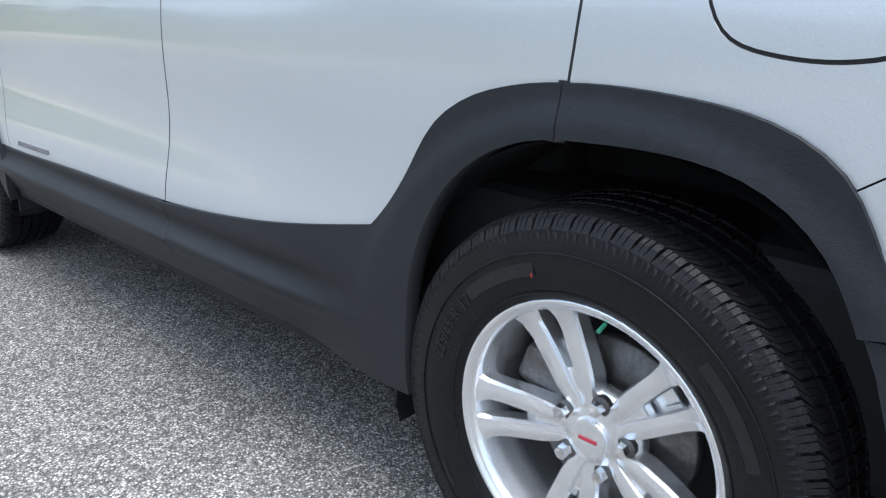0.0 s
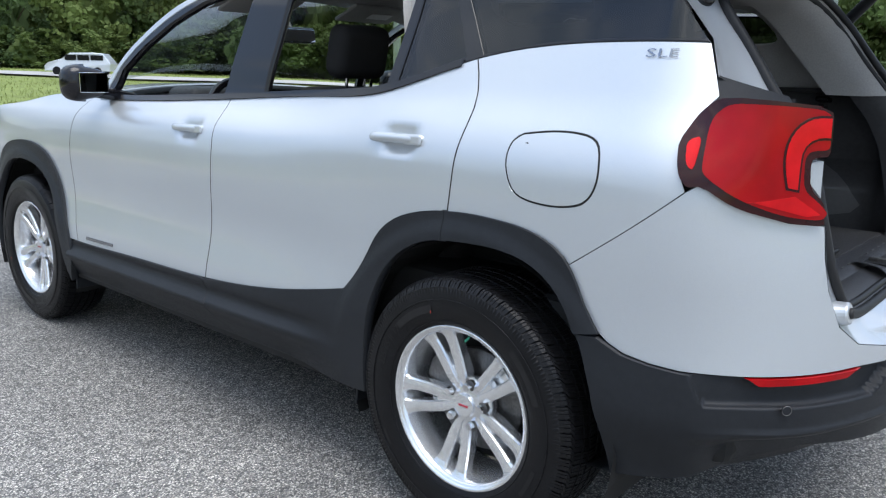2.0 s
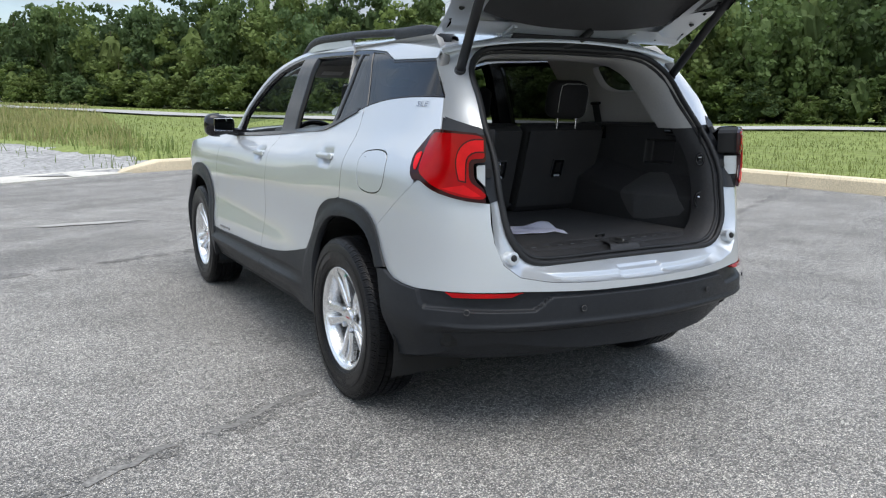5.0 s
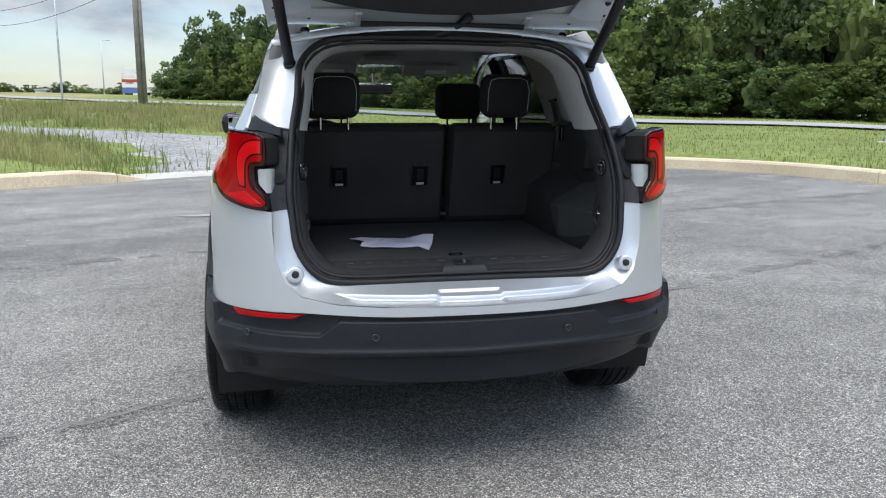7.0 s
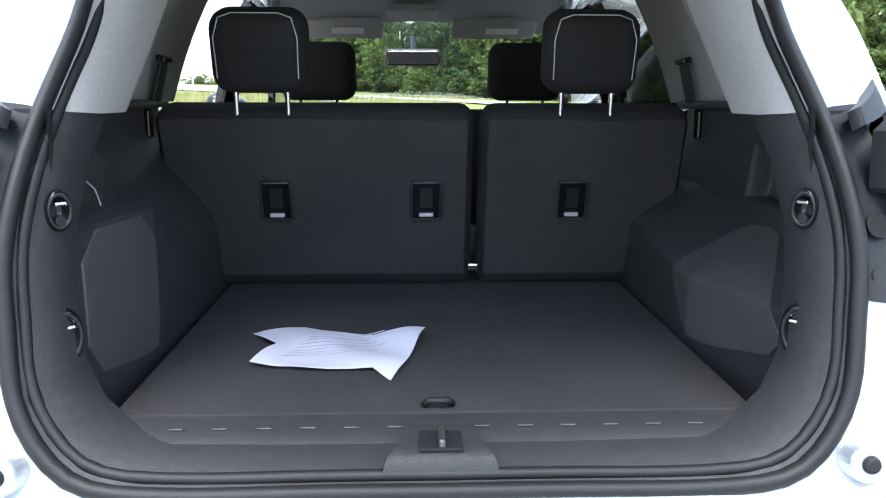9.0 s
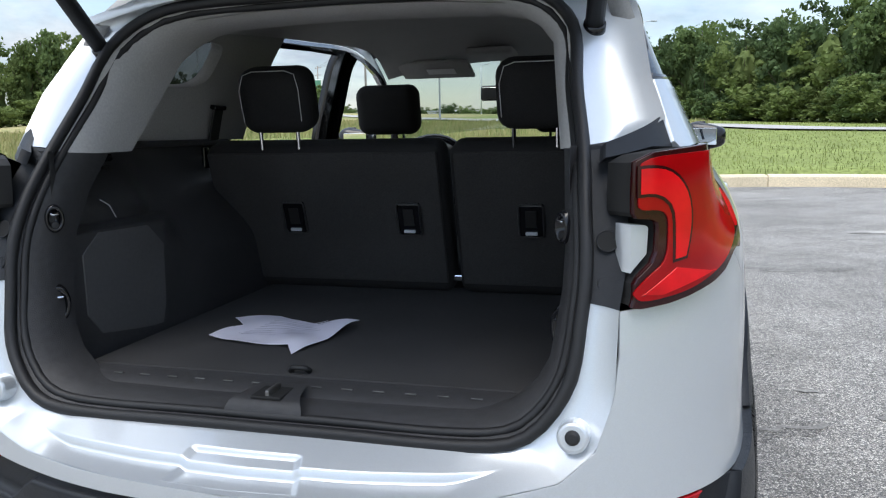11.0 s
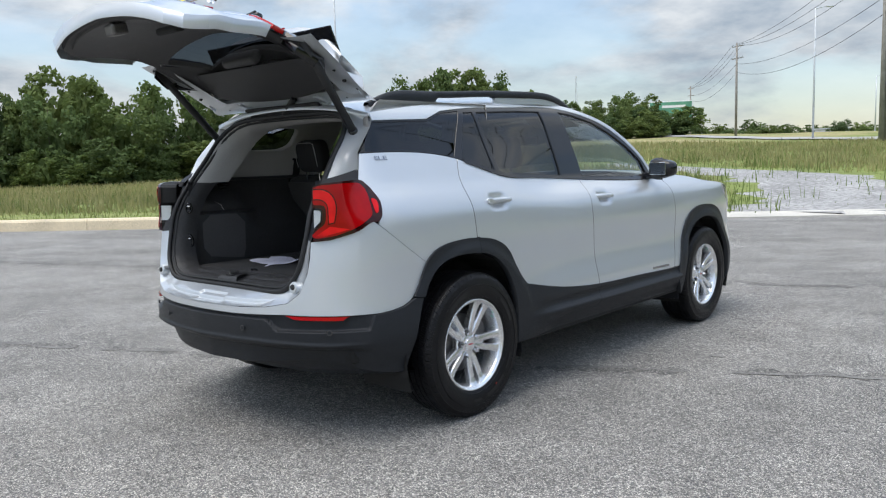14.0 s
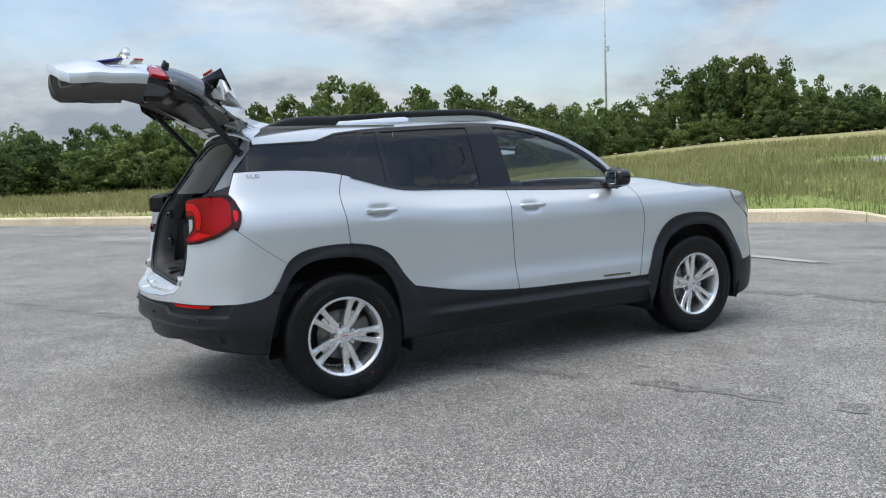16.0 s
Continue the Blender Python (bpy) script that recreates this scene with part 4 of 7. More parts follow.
zu = float(ground_z(*U1))
z2 = float(ground_z(*U2))
z3 = float(ground_z(*U3))
for s, h, g in ((-1.1, 13.9, 1.0), (0.4, 13.6, 1.2), (1.1, 12.9, 1.5), (0.0, 10.4, 1.3), (0.0, 9.2, 1.7)):
    p1 = (U1[0] + s * 0.84, U1[1] - s * 0.53, zu + h)
    p2 = (U2[0] + s * 0.84, U2[1] - s * 0.53, z2 + min(h, 13.1))
    p3 = (U3[0] + s * 0.84, U3[1] - s * 0.53, z3 + min(h, 12.2))
    wire(p1, p2, g)
    wire(p2, p3, g)
    wire(p1, (26.0 + s, -2.0, zu + h + 1.0), g)

BILL = material("green_poster", (0.10, 0.30, 0.20), 0.5, scale=0.5, amount=0.3)
BLUE_FAR = material("blue_panel", (0.10, 0.16, 0.38), 0.5, scale=1, amount=0.1)
WHITE_FAR = material("white_panel", (0.75, 0.75, 0.76), 0.6, scale=1, amount=0.06)
RED_FAR = material("red_panel", (0.45, 0.06, 0.05), 0.5, scale=1, amount=0.1)


def far_signs():
    x, y = at_az((3.7, -2.7), 25.9, 170)
    z = 1.27 + 170 * math.tan(radians(2.35))
    t = thing("billboard", "green and white roadside billboard on a single post", "billboard", m=pose(x, y, float(ground_z(x, y)), 0, 0, 26))
    g = float(ground_z(x, y))
    part("panel", box_bm((8.6, 0.35, 3.5), (0, 0, z - g + 1.75), 0.03), WHITE_FAR, t)
    part("poster", box_bm((8.2, 0.06, 3.1), (0, -0.21, z - g + 1.75), 0.01), BILL, t)
    part("lettering", box_bm((4.6, 0.03, 0.5), (0.6, -0.255, z - g + 2.4), 0.005), WHITE_FAR, t, "plain white bar of unreadable writing")
    part("post", rod((0, 0, -0.5), (0, 0, z - g), 0.35, seg=12), POLE, t)
    part("catwalk", box_bm((8.6, 0.9, 0.12), (0, -0.4, z - g - 0.1), 0.01), POLE, t)
    x, y = at_az((1.9, -2.8), 10.75, 210)
    g = float(ground_z(x, y))
    z = 1.21 + 210 * math.tan(radians(0.9))
    t = thing("pylon_sign", "tall roadside sign with stacked white red and blue panels", "sign", m=pose(x, y, g, 0, 0, 11))
    for k, (h, mat) in enumerate(((1.0, WHITE_FAR), (0.8, WHITE_FAR), (0.7, RED_FAR), (0.9, WHITE_FAR), (1.3, BLUE_FAR))):
        part("panel", box_bm((4.8, 0.4, h), (0, 0, z - g + 6.0 - 1.15 * k), 0.02), mat, t)
    for s in (-2.1, 2.1):
        part("post", rod((s, 0, -0.5), (s, 0, z - g + 6.6), 0.16, seg=8), GALV, t)
    for az, d, w, h, label in ((15.0, 260, 9, 2.6, "low white building far off"), (9.0, 240, 10, 3.6, "pale grey building far off behind the road"), (13.4, 300, 12, 3.0, "low white building far off")):
        x, y = at_az((0, -3), az, d)
        b = thing("building", label, "building", "far low buildings", pose(x, y, float(ground_z(x, y)), 0, 0, az))
        part("wall", box_bm((w, 6, h), (0, 0, h / 2 - 0.2)), WHITE_FAR, b)
        part("roof", box_bm((w + 0.6, 6.6, 0.3), (0, 0, h), 0.03), GALV, b)
        for k in range(4):
            part("window", box_bm((1.1, 0.1, 0.9), ((k - 1.5) * w / 4.5, -3.02, h * 0.5), 0.01), GLOSS, b)
    x, y = at_az((3.7, -2.7), 32.2, 420)
    t = thing("radio_tower", "thin lattice radio tower far off", "tower", m=pose(x, y, 0, 0, 0, 10))
    H = 42
    for a in range(3):
        c, s = math.cos(a * 2.094), math.sin(a * 2.094)
        part("leg", rod((c * 1.4, s * 1.4, -1), (c * 0.3, s * 0.3, H), 0.12, 0.08, 6), GALV, t)
    for k in range(14):
        z0 = H * k / 14
        r0, r1 = 1.4 - 1.1 * k / 14, 1.4 - 1.1 * (k + 1) / 14
        for a in range(3):
            b = a + 1
            part("brace", rod((r0 * math.cos(a * 2.094), r0 * math.sin(a * 2.094), z0), (r1 * math.cos(b * 2.094), r1 * math.sin(b * 2.094), z0 + H / 14), 0.06, seg=5), GALV, t)


far_signs()


def far_van(x, y, turn, label, scale=1.0):
    """A minivan seen far off on the road."""
    t = thing("minivan", label, "van", m=pose(x, y, float(ground_z(x, y)) + 0.10, 0, 0, turn) @ Matrix.Diagonal((scale, scale, scale, 1)))
    prof = [(-2.45, 0.35), (-2.5, 0.9), (-2.3, 1.25), (-1.9, 1.7), (-1.2, 1.76), (0.6, 1.72), (1.3, 1.25), (2.2, 1.0), (2.5, 0.75), (2.5, 0.35)]
    bm = bmesh.new()
    rows = []
    for s, k in ((-0.95, 0.96), (-0.8, 1.0), (0.8, 1.0), (0.95, 0.96)):
        rows.append([bm.verts.new((a, s * (1 if b < 1.2 else 0.86), b * k)) for a, b in prof])
    for i in range(3):
        for k in range(len(prof)):
            j = (k + 1) % len(prof)
            bm.faces.new((rows[i][k], rows[i][j], rows[i + 1][j], rows[i + 1][k]))
    bm.faces.new(rows[0][::-1])
    bm.faces.new(rows[-1])
    part("body", bm, PAINT, t)
    for s in (-1, 1):
        for a, b in ((-2.0, -1.0), (-0.95, 0.0), (0.05, 0.95)):
            part("window", box_bm((b - a - 0.05, 0.03, 0.4), ((a + b) / 2, s * 0.915, 1.36), 0.01), GLOSS, t)
        for a in (-1.5, 1.6):
            part("wheel", cyl_bm(0.33, 0.33, 0.2, pose(a, s * 0.86, 0.33, 90), 20, bevel=0.03), RUBBER, t)


far_van(17.7, 42.3, 135, "silver minivan on the road by the woods", 0.68)

# ---- the car ----
car = thing("car", "silver compact SUV with black cladding and its tailgate open", "car", m=Matrix())


def rear(s, z):
    """The rear skin across the middle: s runs from the centre line to either side."""
    p = body(UMIN + np.abs(s), z)
    p[..., 1] = body(UMIN + np.abs(s) + .02 * np.exp(-np.abs(s) / .02), z)[..., 1]
    p[..., 0] *= np.where(np.asarray(s) < 0, -1, 1)
    return p


def across(half):
    """A whole outline from its right half, given from the centre line round to the centre line, in (u, z)."""
    right = [(u - UMIN, z) for u, z in half]
    right[0], right[-1] = (0.0, right[0][1]), (0.0, right[-1][1])
    return right + [(-u, z) for u, z in right[-2:0:-1]]


def loft(name, rows, mat, parent, label="", smooth_it=True):
    n = len(rows[0])
    verts = [p for r in rows for p in r]
    faces = [(i * n + k, i * n + k + 1, (i + 1) * n + k + 1, (i + 1) * n + k) for i in range(len(rows) - 1) for k in range(n - 1)]
    return mesh_object(name, verts, faces, mat, parent, label, smooth_it)


ARCH_OUT = curve2([(-.388, .650), (-.345, .715), (-.295, .80), (-.20, .853), (-.10, .868), (0, .872), (.10, .866), (.20, .846), (.30, .788), (.36, .70), (.405, .635), (.445, .592)], 0.03)
ARCH_IN = curve2([(-.335, .64), (-.29, .72), (-.20, .785), (-.09, .805), (.02, .803), (.10, .795), (.19, .762), (.27, .695), (.325, .59), (.35, .46), (.36, .28)], 0.03)
FARCH_OUT = curve2([(2.229, .476), (2.289, .608), (2.35, .721), (2.434, .814), (2.57, .864), (2.725, .872), (2.881, .851), (3.004, .792), (3.131, .635), (3.197, .479)], 0.03)
FARCH_IN = curve2([(2.272, .28), (2.336, .525), (2.427, .695), (2.538, .766), (2.731, .79), (2.906, .752), (3.027, .644), (3.104, .447), (3.125, .25)], 0.03)
BELT = curve2([(-.585, 1.293), (-.314, 1.296), (-.123, 1.288), (.088, 1.256), (.235, 1.214), (.404, 1.167), (.634, 1.150), (1.187, 1.122), (1.921, 1.093), (2.13, 1.09)], 0.04)
TOP = curve2([(2.12, 1.105), (2.042, 1.206), (1.901, 1.32), (1.734, 1.41), (1.525, 1.483), (1.321, 1.525), (1.098, 1.545), (.74, 1.536), (.267, 1.515), (.094, 1.497)], 0.05) + [(-.03, 1.455), (-.40, 1.442)]
SEAM_REAR = curve2([(.088, 1.256), (.046, 1.144), (.051, 1.033), (.060, .93), (.066, .869)], 0.04)
SEAM_MID = curve2([(1.187, 1.122), (1.155, .994), (1.153, .783), (1.159, .569), (1.165, .495)], 0.04)
SEAM_FRONT = curve2([(2.17, 1.088), (2.201, 1.024), (2.23, .887), (2.205, .655), (2.152, .474)], 0.04)
ROCKER = curve2([(.445, .592), (.69, .543), (1.165, .495), (1.71, .483), (2.152, .474), (2.229, .476)], 0.05)
HOOD_LINE = curve2([(2.10, 1.10), (2.35, 1.10), (2.62, 1.078), (2.757, 1.053), (3.10, 1.018), (3.30, .985)], 0.05)
LOW_LINE = [(-.41, .633), (-.45, .615), (-.51, .604), (-.576, .598), (-.72, .600), (-1.0, .606), (-1.10, .603), (-1.20, .600), (-1.30, .598)]


def lamp_pod(u, z):
    """The tail light's skin: it leaves the body towards the rear and stands more upright."""
    zz = .918 + (np.maximum(z, .918) - .918) * .22 + np.minimum(z - .918, 0)
    a, b = body(u, z), body(u, zz)
    b[..., 2] = a[..., 2]
    b[..., 0] += .012
    a[..., 0] += .005 * smooth(-.50, -.60, u)
    k = smooth(-.56, -.76, u)[..., None]
    return a * (1 - k) + b * k


def cut(line, a, b):
    """The stretch of a line between the plan runs a and b."""
    return [p for p in line if min(a, b) <= p[0] <= max(a, b)]


def bumper_relief(s, z):
    a = np.abs(s)
    k = 1 - smooth(.88, 1.02, a)
    step = .585 - .050 * smooth(.42, .50, a) + .07 * smooth(.90, .95, a)
    lower = .474 - .012 * smooth(.3, .8, a)
    k2 = 1 - smooth(.74, .96, a)
    tuck = -.045 * (1 - smooth(.32, .50, z)) * smooth(.30, .75, a)
    return tuck + .016 * smooth(.80, .93, a) + k * (.005 - .026 * smooth(step - .005, step + .005, z)) + k2 * (-.046 * (1 - smooth(lower - .034, lower + .001, z)) + .008 * np.exp(-((z - lower - .010) / .009) ** 2))


def arch_relief(u, z):
    r = np.minimum(np.hypot(u, z - .36), np.hypot(u - 2.725, z - .36) + .012)
    return .010 * (1 - smooth(.455, .505, r)) * smooth(.40, .62, z)


def rocker_relief(u, z):
    k = smooth(.42, .75, u)
    return arch_relief(u, z) + k * (-.013 * np.exp(-((z - .452) / .022) ** 2) + .013 * np.exp(-((z - .408) / .016) ** 2) - .035 * (1 - smooth(.29, .40, z)))


def door_scoop(u, z):
    """The hollows behind the two door handles."""
    out = 0
    for a, b in ((.265, 1.040), (1.314, 1.006)):
        out = out - .020 * np.exp(-((u - a) / .060) ** 4 - ((z - b) / .034) ** 4)
    return out


# painted rear cover and the black lower bumper, each across the whole rear
skin("rear_bumper_cover", across([(UMIN, .60)] + LOW_LINE[::-1] + cut(ARCH_OUT, -.4, -.315) + [(-.302, .791), (-.569, .983), (-.60, 1.0), (-.677, .958), (-.796, .926), (-.884, .918),
     (-.885, .85), (-.895, .78), (-.925, .70), (-.985, .655), (-1.10, .635), (-1.25, .628), (UMIN, .626)]), PAINT, car, rear, gap=.0002, label="silver painted upper bumper")
low = skin("rear_bumper", across([(UMIN, .35), (-1.30, .355), (-1.10, .37), (-.94, .385), (-.70, .345), (-.50, .31), (-.43, .30), (-.41, .42), (-.385, .52), (-.355, .60), (-.335, .64), (-.388, .643)] + LOW_LINE + [(UMIN, .598)]),
           CLAD, car, rear, label="grained black lower bumper", relief=bumper_relief, res=0.0072, depth=0.03)
# dark valance under the bumper
vv, vf = [], []
for i, x in enumerate(np.linspace(-.80, .80, 17)):
    y0 = -.86 + .28 * (abs(x) / .8) ** 3
    for y, z in ((y0 + .03, .40), (y0 + .06, .345), (y0 + .14, .30), (y0 + .40, .27)):
        vv.append((x, y, z))
    if i:
        for k in range(3):
            a = (i - 1) * 4 + k
            vf.append((a, a + 1, a + 5, a + 4))
mesh_object("valance", vv, vf, CLAD, car, "black plastic valance under the bumper", True)

for s in (1, -1):
    LS = "right" if s > 0 else "left"
    # quarter panel
    q = [p for p in SEAM_REAR] + cut(ARCH_OUT, -.29, .06)[::-1] + [(-.302, .791), (-.569, .983), (-.548, 1.03), (-.540, 1.085), (-.574, 1.14), (-.625, 1.180), (-.612, 1.22), (-.585, 1.293)] + cut(BELT, -.57, .08)
    fuel = []
    if s < 0:
        fuel = curve2([(-.138, 1.080), (-.29, 1.088), (-.335, 1.072), (-.353, 1.03), (-.352, .975), (-.33, .94), (-.29, .925), (-.19, .925), (-.14, .942), (-.113, .985), (-.105, 1.03), (-.115, 1.065), (-.138, 1.080)], .015)[:-1]
    skin("quarter_panel", q, PAINT, car, body, [fuel] if fuel else (), s, gap=.0024, depth=.018)
    if fuel:
        # nearly flush black sheet that stands for shade in the fuel door's gap
        skin("fuel_recess", inset(fuel, -.0015), DARK, car, body, (), s, gap=0, off=-.0006, depth=.004)
        skin("fuel_door", fuel, PAINT, car, body, (), s, gap=0.003, off=0.0005)
    # doors
    rd = skin("rear_door", cut(BELT, .095, 1.18) + SEAM_MID + cut(ROCKER, .45, 1.16)[::-1] + cut(ARCH_OUT, .07, .445)[::-1] + SEAM_REAR[::-1], PAINT, car, body, (), s, relief=door_scoop, res=.018, gap=.0026, depth=.018)
    fd = skin("front_door", cut(BELT, 1.19, 2.16) + SEAM_FRONT + cut(ROCKER, 1.17, 2.15)[::-1] + SEAM_MID[::-1], PAINT, car, body, (), s, relief=door_scoop, res=.018, gap=.0026, depth=.018)
    fen = skin("front_fender", SEAM_FRONT[::-1] + cut(HOOD_LINE, 2.19, 3.12) + [(3.145, .93), (3.36, .79), (3.36, .50), (3.197, .479)] + FARCH_OUT[::-1][1:], PAINT, car, body, (), s, depth=.018)
    skin("headlamp", [(3.125, 1.012), (3.28, .985), (3.35, .90), (3.37, .80), (3.25, .86), (3.15, .93)], LENS_CLEAR, car, body, (), s, off=0.004)
    skin("front_bumper", [(3.20, .475), (3.36, .50), (UMAX, .50), (UMAX, .24), (3.40, .26), (3.226, .22), (3.13, .21), (3.11, .44)], CLAD, car, body, (), s, label="black front bumper")
    skin("front_fascia", [(3.36, .50), (3.37, .80), (3.30, .98), (UMAX, .93), (UMAX, .50)], GLOSS, car, body, (), s, label="dark front grille and fascia")
    # cladding
    skin("rear_arch_cladding", cut(ARCH_OUT, -.40, .060) + [(.066, .8688), (.066, .797)] + cut(ARCH_IN, -.34, .06)[::-1], CLAD, car, body, (), s, gap=-.002, off=.010, depth=.03, res=.015, label="black wheel-arch cladding", relief=arch_relief)
    low_seam = [(1.165, .490), (1.150, .43), (1.135, .38), (1.05, .31), (1.03, .295)]
    skin("door_arch_cladding", [(.073, .869)] + cut(ARCH_OUT, .08, .45) + cut(ROCKER, .46, 1.15) + low_seam + [(.60, .298), (.42, .300), (.358, .302)] + [p for p in cut(ARCH_IN, .08, .358)[::-1] if p[1] > .305] + [(.073, .797)], CLAD, car, body, (), s, gap=-.002, off=.010, depth=.03, res=.016, label="black lower door cladding", relief=rocker_relief)
    skin("rocker_cladding", [(a + .009, b) for a, b in low_seam[::-1]] + cut(ROCKER, 1.18, 2.2) + [(2.222, .46), (2.24, .40), (2.255, .30), (1.7, .290)], CLAD, car, body, (), s, gap=-.002, off=.010, depth=.03, res=.016, label="black lower door cladding", relief=rocker_relief)
    rows = [[(s * x, y, z) for y in np.linspace(.37, 2.25, 12)] for x, z in ((.845, .300), (.80, .278), (.70, .262), (.55, .258))]
    loft("sill_underside", rows, DARK, car, "black underside of the sill")
    skin("front_arch_cladding", FARCH_OUT + [(3.11, .44)] + [p for p in FARCH_IN[::-1] if p[1] > .27] + [(2.21, .40)], CLAD, car, body, (), s, gap=-.002, off=.010, depth=.03, res=.015, label="black wheel-arch cladding", relief=arch_relief)
    # dark inner shell behind the gaps
    skin("inner_side", [(.36, .27)] + ARCH_IN[::-1] + [(-.56, .62), (-.80, .95), (-.60, 1.19), (-.55, 1.27), (.09, 1.235), (.4, 1.145), (1.19, 1.10), (2.1, 1.07), (2.6, 1.05), (3.1, .99), (3.3, .9), (3.3, .6), (3.13, .6)] + FARCH_IN[::-1], DARK, car, body, (), s, off=-.024, depth=0, res=.06, label="dark inner door panels")
    # black strips nearly flush in the door gaps, painted in for their shade
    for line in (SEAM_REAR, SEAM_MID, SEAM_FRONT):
        skin("door_gap_seal", [(a - .0045, b) for a, b in line] + [(a + .0045, b) for a, b in line[::-1]], SEAL, car, body, (), s, gap=0, off=-.0006, depth=.004, res=.02, label="black strip standing for the shade in the door gap")
    # the cladding seams' shade, laid on as black strips
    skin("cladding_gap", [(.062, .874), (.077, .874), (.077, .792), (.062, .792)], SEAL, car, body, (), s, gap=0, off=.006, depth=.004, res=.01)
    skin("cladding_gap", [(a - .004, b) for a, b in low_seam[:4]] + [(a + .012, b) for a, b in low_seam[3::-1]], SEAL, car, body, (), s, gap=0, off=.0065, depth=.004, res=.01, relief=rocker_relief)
    # greenhouse: black frame with the panes in it
    front_pane = [(1.245, 1.135), (1.90, 1.108), (2.06, 1.105), (2.01, 1.205), (1.88, 1.30), (1.72, 1.385), (1.52, 1.460), (1.32, 1.503), (1.19, 1.518)]
    rear_pane = [(.395, 1.190), (.45, 1.178), (.65, 1.165), (1.015, 1.147), (.985, 1.516), (.74, 1.513), (.385, 1.498)]
    fixed_pane = [(.135, 1.262), (.25, 1.226), (.355, 1.197), (.352, 1.497), (.275, 1.493)]
    quarter = [(-.565, 1.305), (-.314, 1.308), (-.123, 1.300), (.075, 1.270), (.235, 1.500), (.10, 1.486), (-.025, 1.443), (-.395, 1.431)]
    skin("window_frame", BELT + TOP, GLOSS, car, body, [front_pane, rear_pane, fixed_pane, quarter], s, res=.03, depth=.03, off=-.002, label="black window surround and pillars")
    skin("quarter_glass", quarter, PRIVACY, car, body, (), s, gap=-.002, off=-.006, depth=.004, label="dark privacy quarter glass")
    skin("fixed_pane", fixed_pane, PRIVACY, car, body, (), s, gap=-.002, off=-.008, depth=.004, label="dark privacy glass")
    if s > 0:
        skin("rear_window", rear_pane, PRIVACY, car, body, (), s, gap=-.002, off=-.010, depth=.004, label="dark privacy glass, closed")
        skin("front_window", front_pane, GLASS, car, body, (), s, gap=-.002, off=-.010, depth=.004, label="clear side glass, closed")
    skin("belt_moulding", [(a, b + .009) for a, b in cut(BELT, .10, 2.1)] + [(a, b - .010) for a, b in cut(BELT, .10, 2.1)[::-1]], GLOSS, car, body, (), s, off=.006, depth=.012, res=.02, gap=0, label="black belt moulding")
    # painted roof side above the windows
    EDGE_Z = [(-.40, 1.478), (-.1, 1.516), (.27, 1.546), (.74, 1.567), (1.1, 1.575), (1.32, 1.555), (1.525, 1.509), (1.734, 1.438), (1.90, 1.35), (2.05, 1.235), (2.15, 1.12)]
    edge_fn = spline([a for a, _ in EDGE_Z], [b for _, b in EDGE_Z])
    edge_line = [(float(y), float(edge_fn(y))) for y in np.linspace(2.15, -.40, 60)]
    skin("roof_side", TOP[::-1] + [(2.14, 1.10)] + edge_line, PAINT, car, body, (), s, gap=.001, res=.025, label="silver roof side and front pillar")
    # lamp on the body
    lamp = [(-.535, 1.085), (-.541, 1.04), (-.550, 1.012), (-.572, .990), (-.605, .995), (-.677, .955), (-.796, .926), (-.886, .918), (-.878, .942), (-.880, .968), (-.840, 1.002), (-.837, 1.054), (-.847, 1.060), (-.882, 1.062), (-.883, 1.11), (-.880, 1.166), (-.700, 1.182), (-.628, 1.177), (-.574, 1.14)]
    tl = skin("tail_light", rounded(lamp, 1), LENS_DARK, car, lamp_pod, (), s, off=.008, depth=.014, res=.016, label="red tail light in a smoked dark surround")
    skin("lamp_housing", [tuple(p) for p in inset(rounded(lamp, 1), .002)], DARK, tl, lamp_pod, (), s, off=-.004, depth=.080, res=.02, label="black plastic lamp housing")
    skin("lens", rounded([(-.612, 1.13), (-.600, 1.03), (-.612, 1.014), (-.680, .974), (-.775, .942), (-.868, .930), (-.888, .948), (-.862, .972), (-.822, 1.0), (-.820, 1.062), (-.832, 1.074), (-.877, 1.075), (-.877, 1.11), (-.875, 1.160), (-.740, 1.170), (-.660, 1.168)]), LENS, tl, lamp_pod, (), s, off=.0115, depth=.004, res=.016)
    skin("side_lens", rounded([(-.556, 1.085), (-.563, 1.035), (-.588, 1.022), (-.602, 1.10)]), LENS2, tl, lamp_pod, (), s, off=.0115, depth=.004, res=.02)
    bar_line = curve2([(-.874, 1.144), (-.820, 1.140), (-.785, 1.112), (-.772, 1.05), (-.782, 1.0)], .015) + curve2([(-.808, .995), (-.809, 1.05), (-.816, 1.082), (-.836, 1.097), (-.874, 1.099)], .015)
    skin("bar_divider", [tuple(p) for p in inset(bar_line, -.005)], LENS_DARK, tl, lamp_pod, (), s, off=.0128, depth=.003, res=.015, label="dark line round the light bar")
    skin("light_bar", bar_line, LENS2, tl, lamp_pod, (), s, off=.0145, depth=.004, res=.015, label="brighter red light bar")
    skin("lower_bar", [(-.700, .972), (-.802, .988), (-.873, .944), (-.830, .940)], LENS2, tl, lamp_pod, (), s, off=.0135, depth=.003, res=.015)
    skin("lamp_corner", [(-.880, .972), (-.872, .980), (-.845, 1.006), (-.842, 1.050), (-.850, 1.056), (-.880, 1.058)], PAINT, car, lamp_pod, (), s, off=-.006, depth=.05, res=.02, label="silver corner in the lamp's notch")
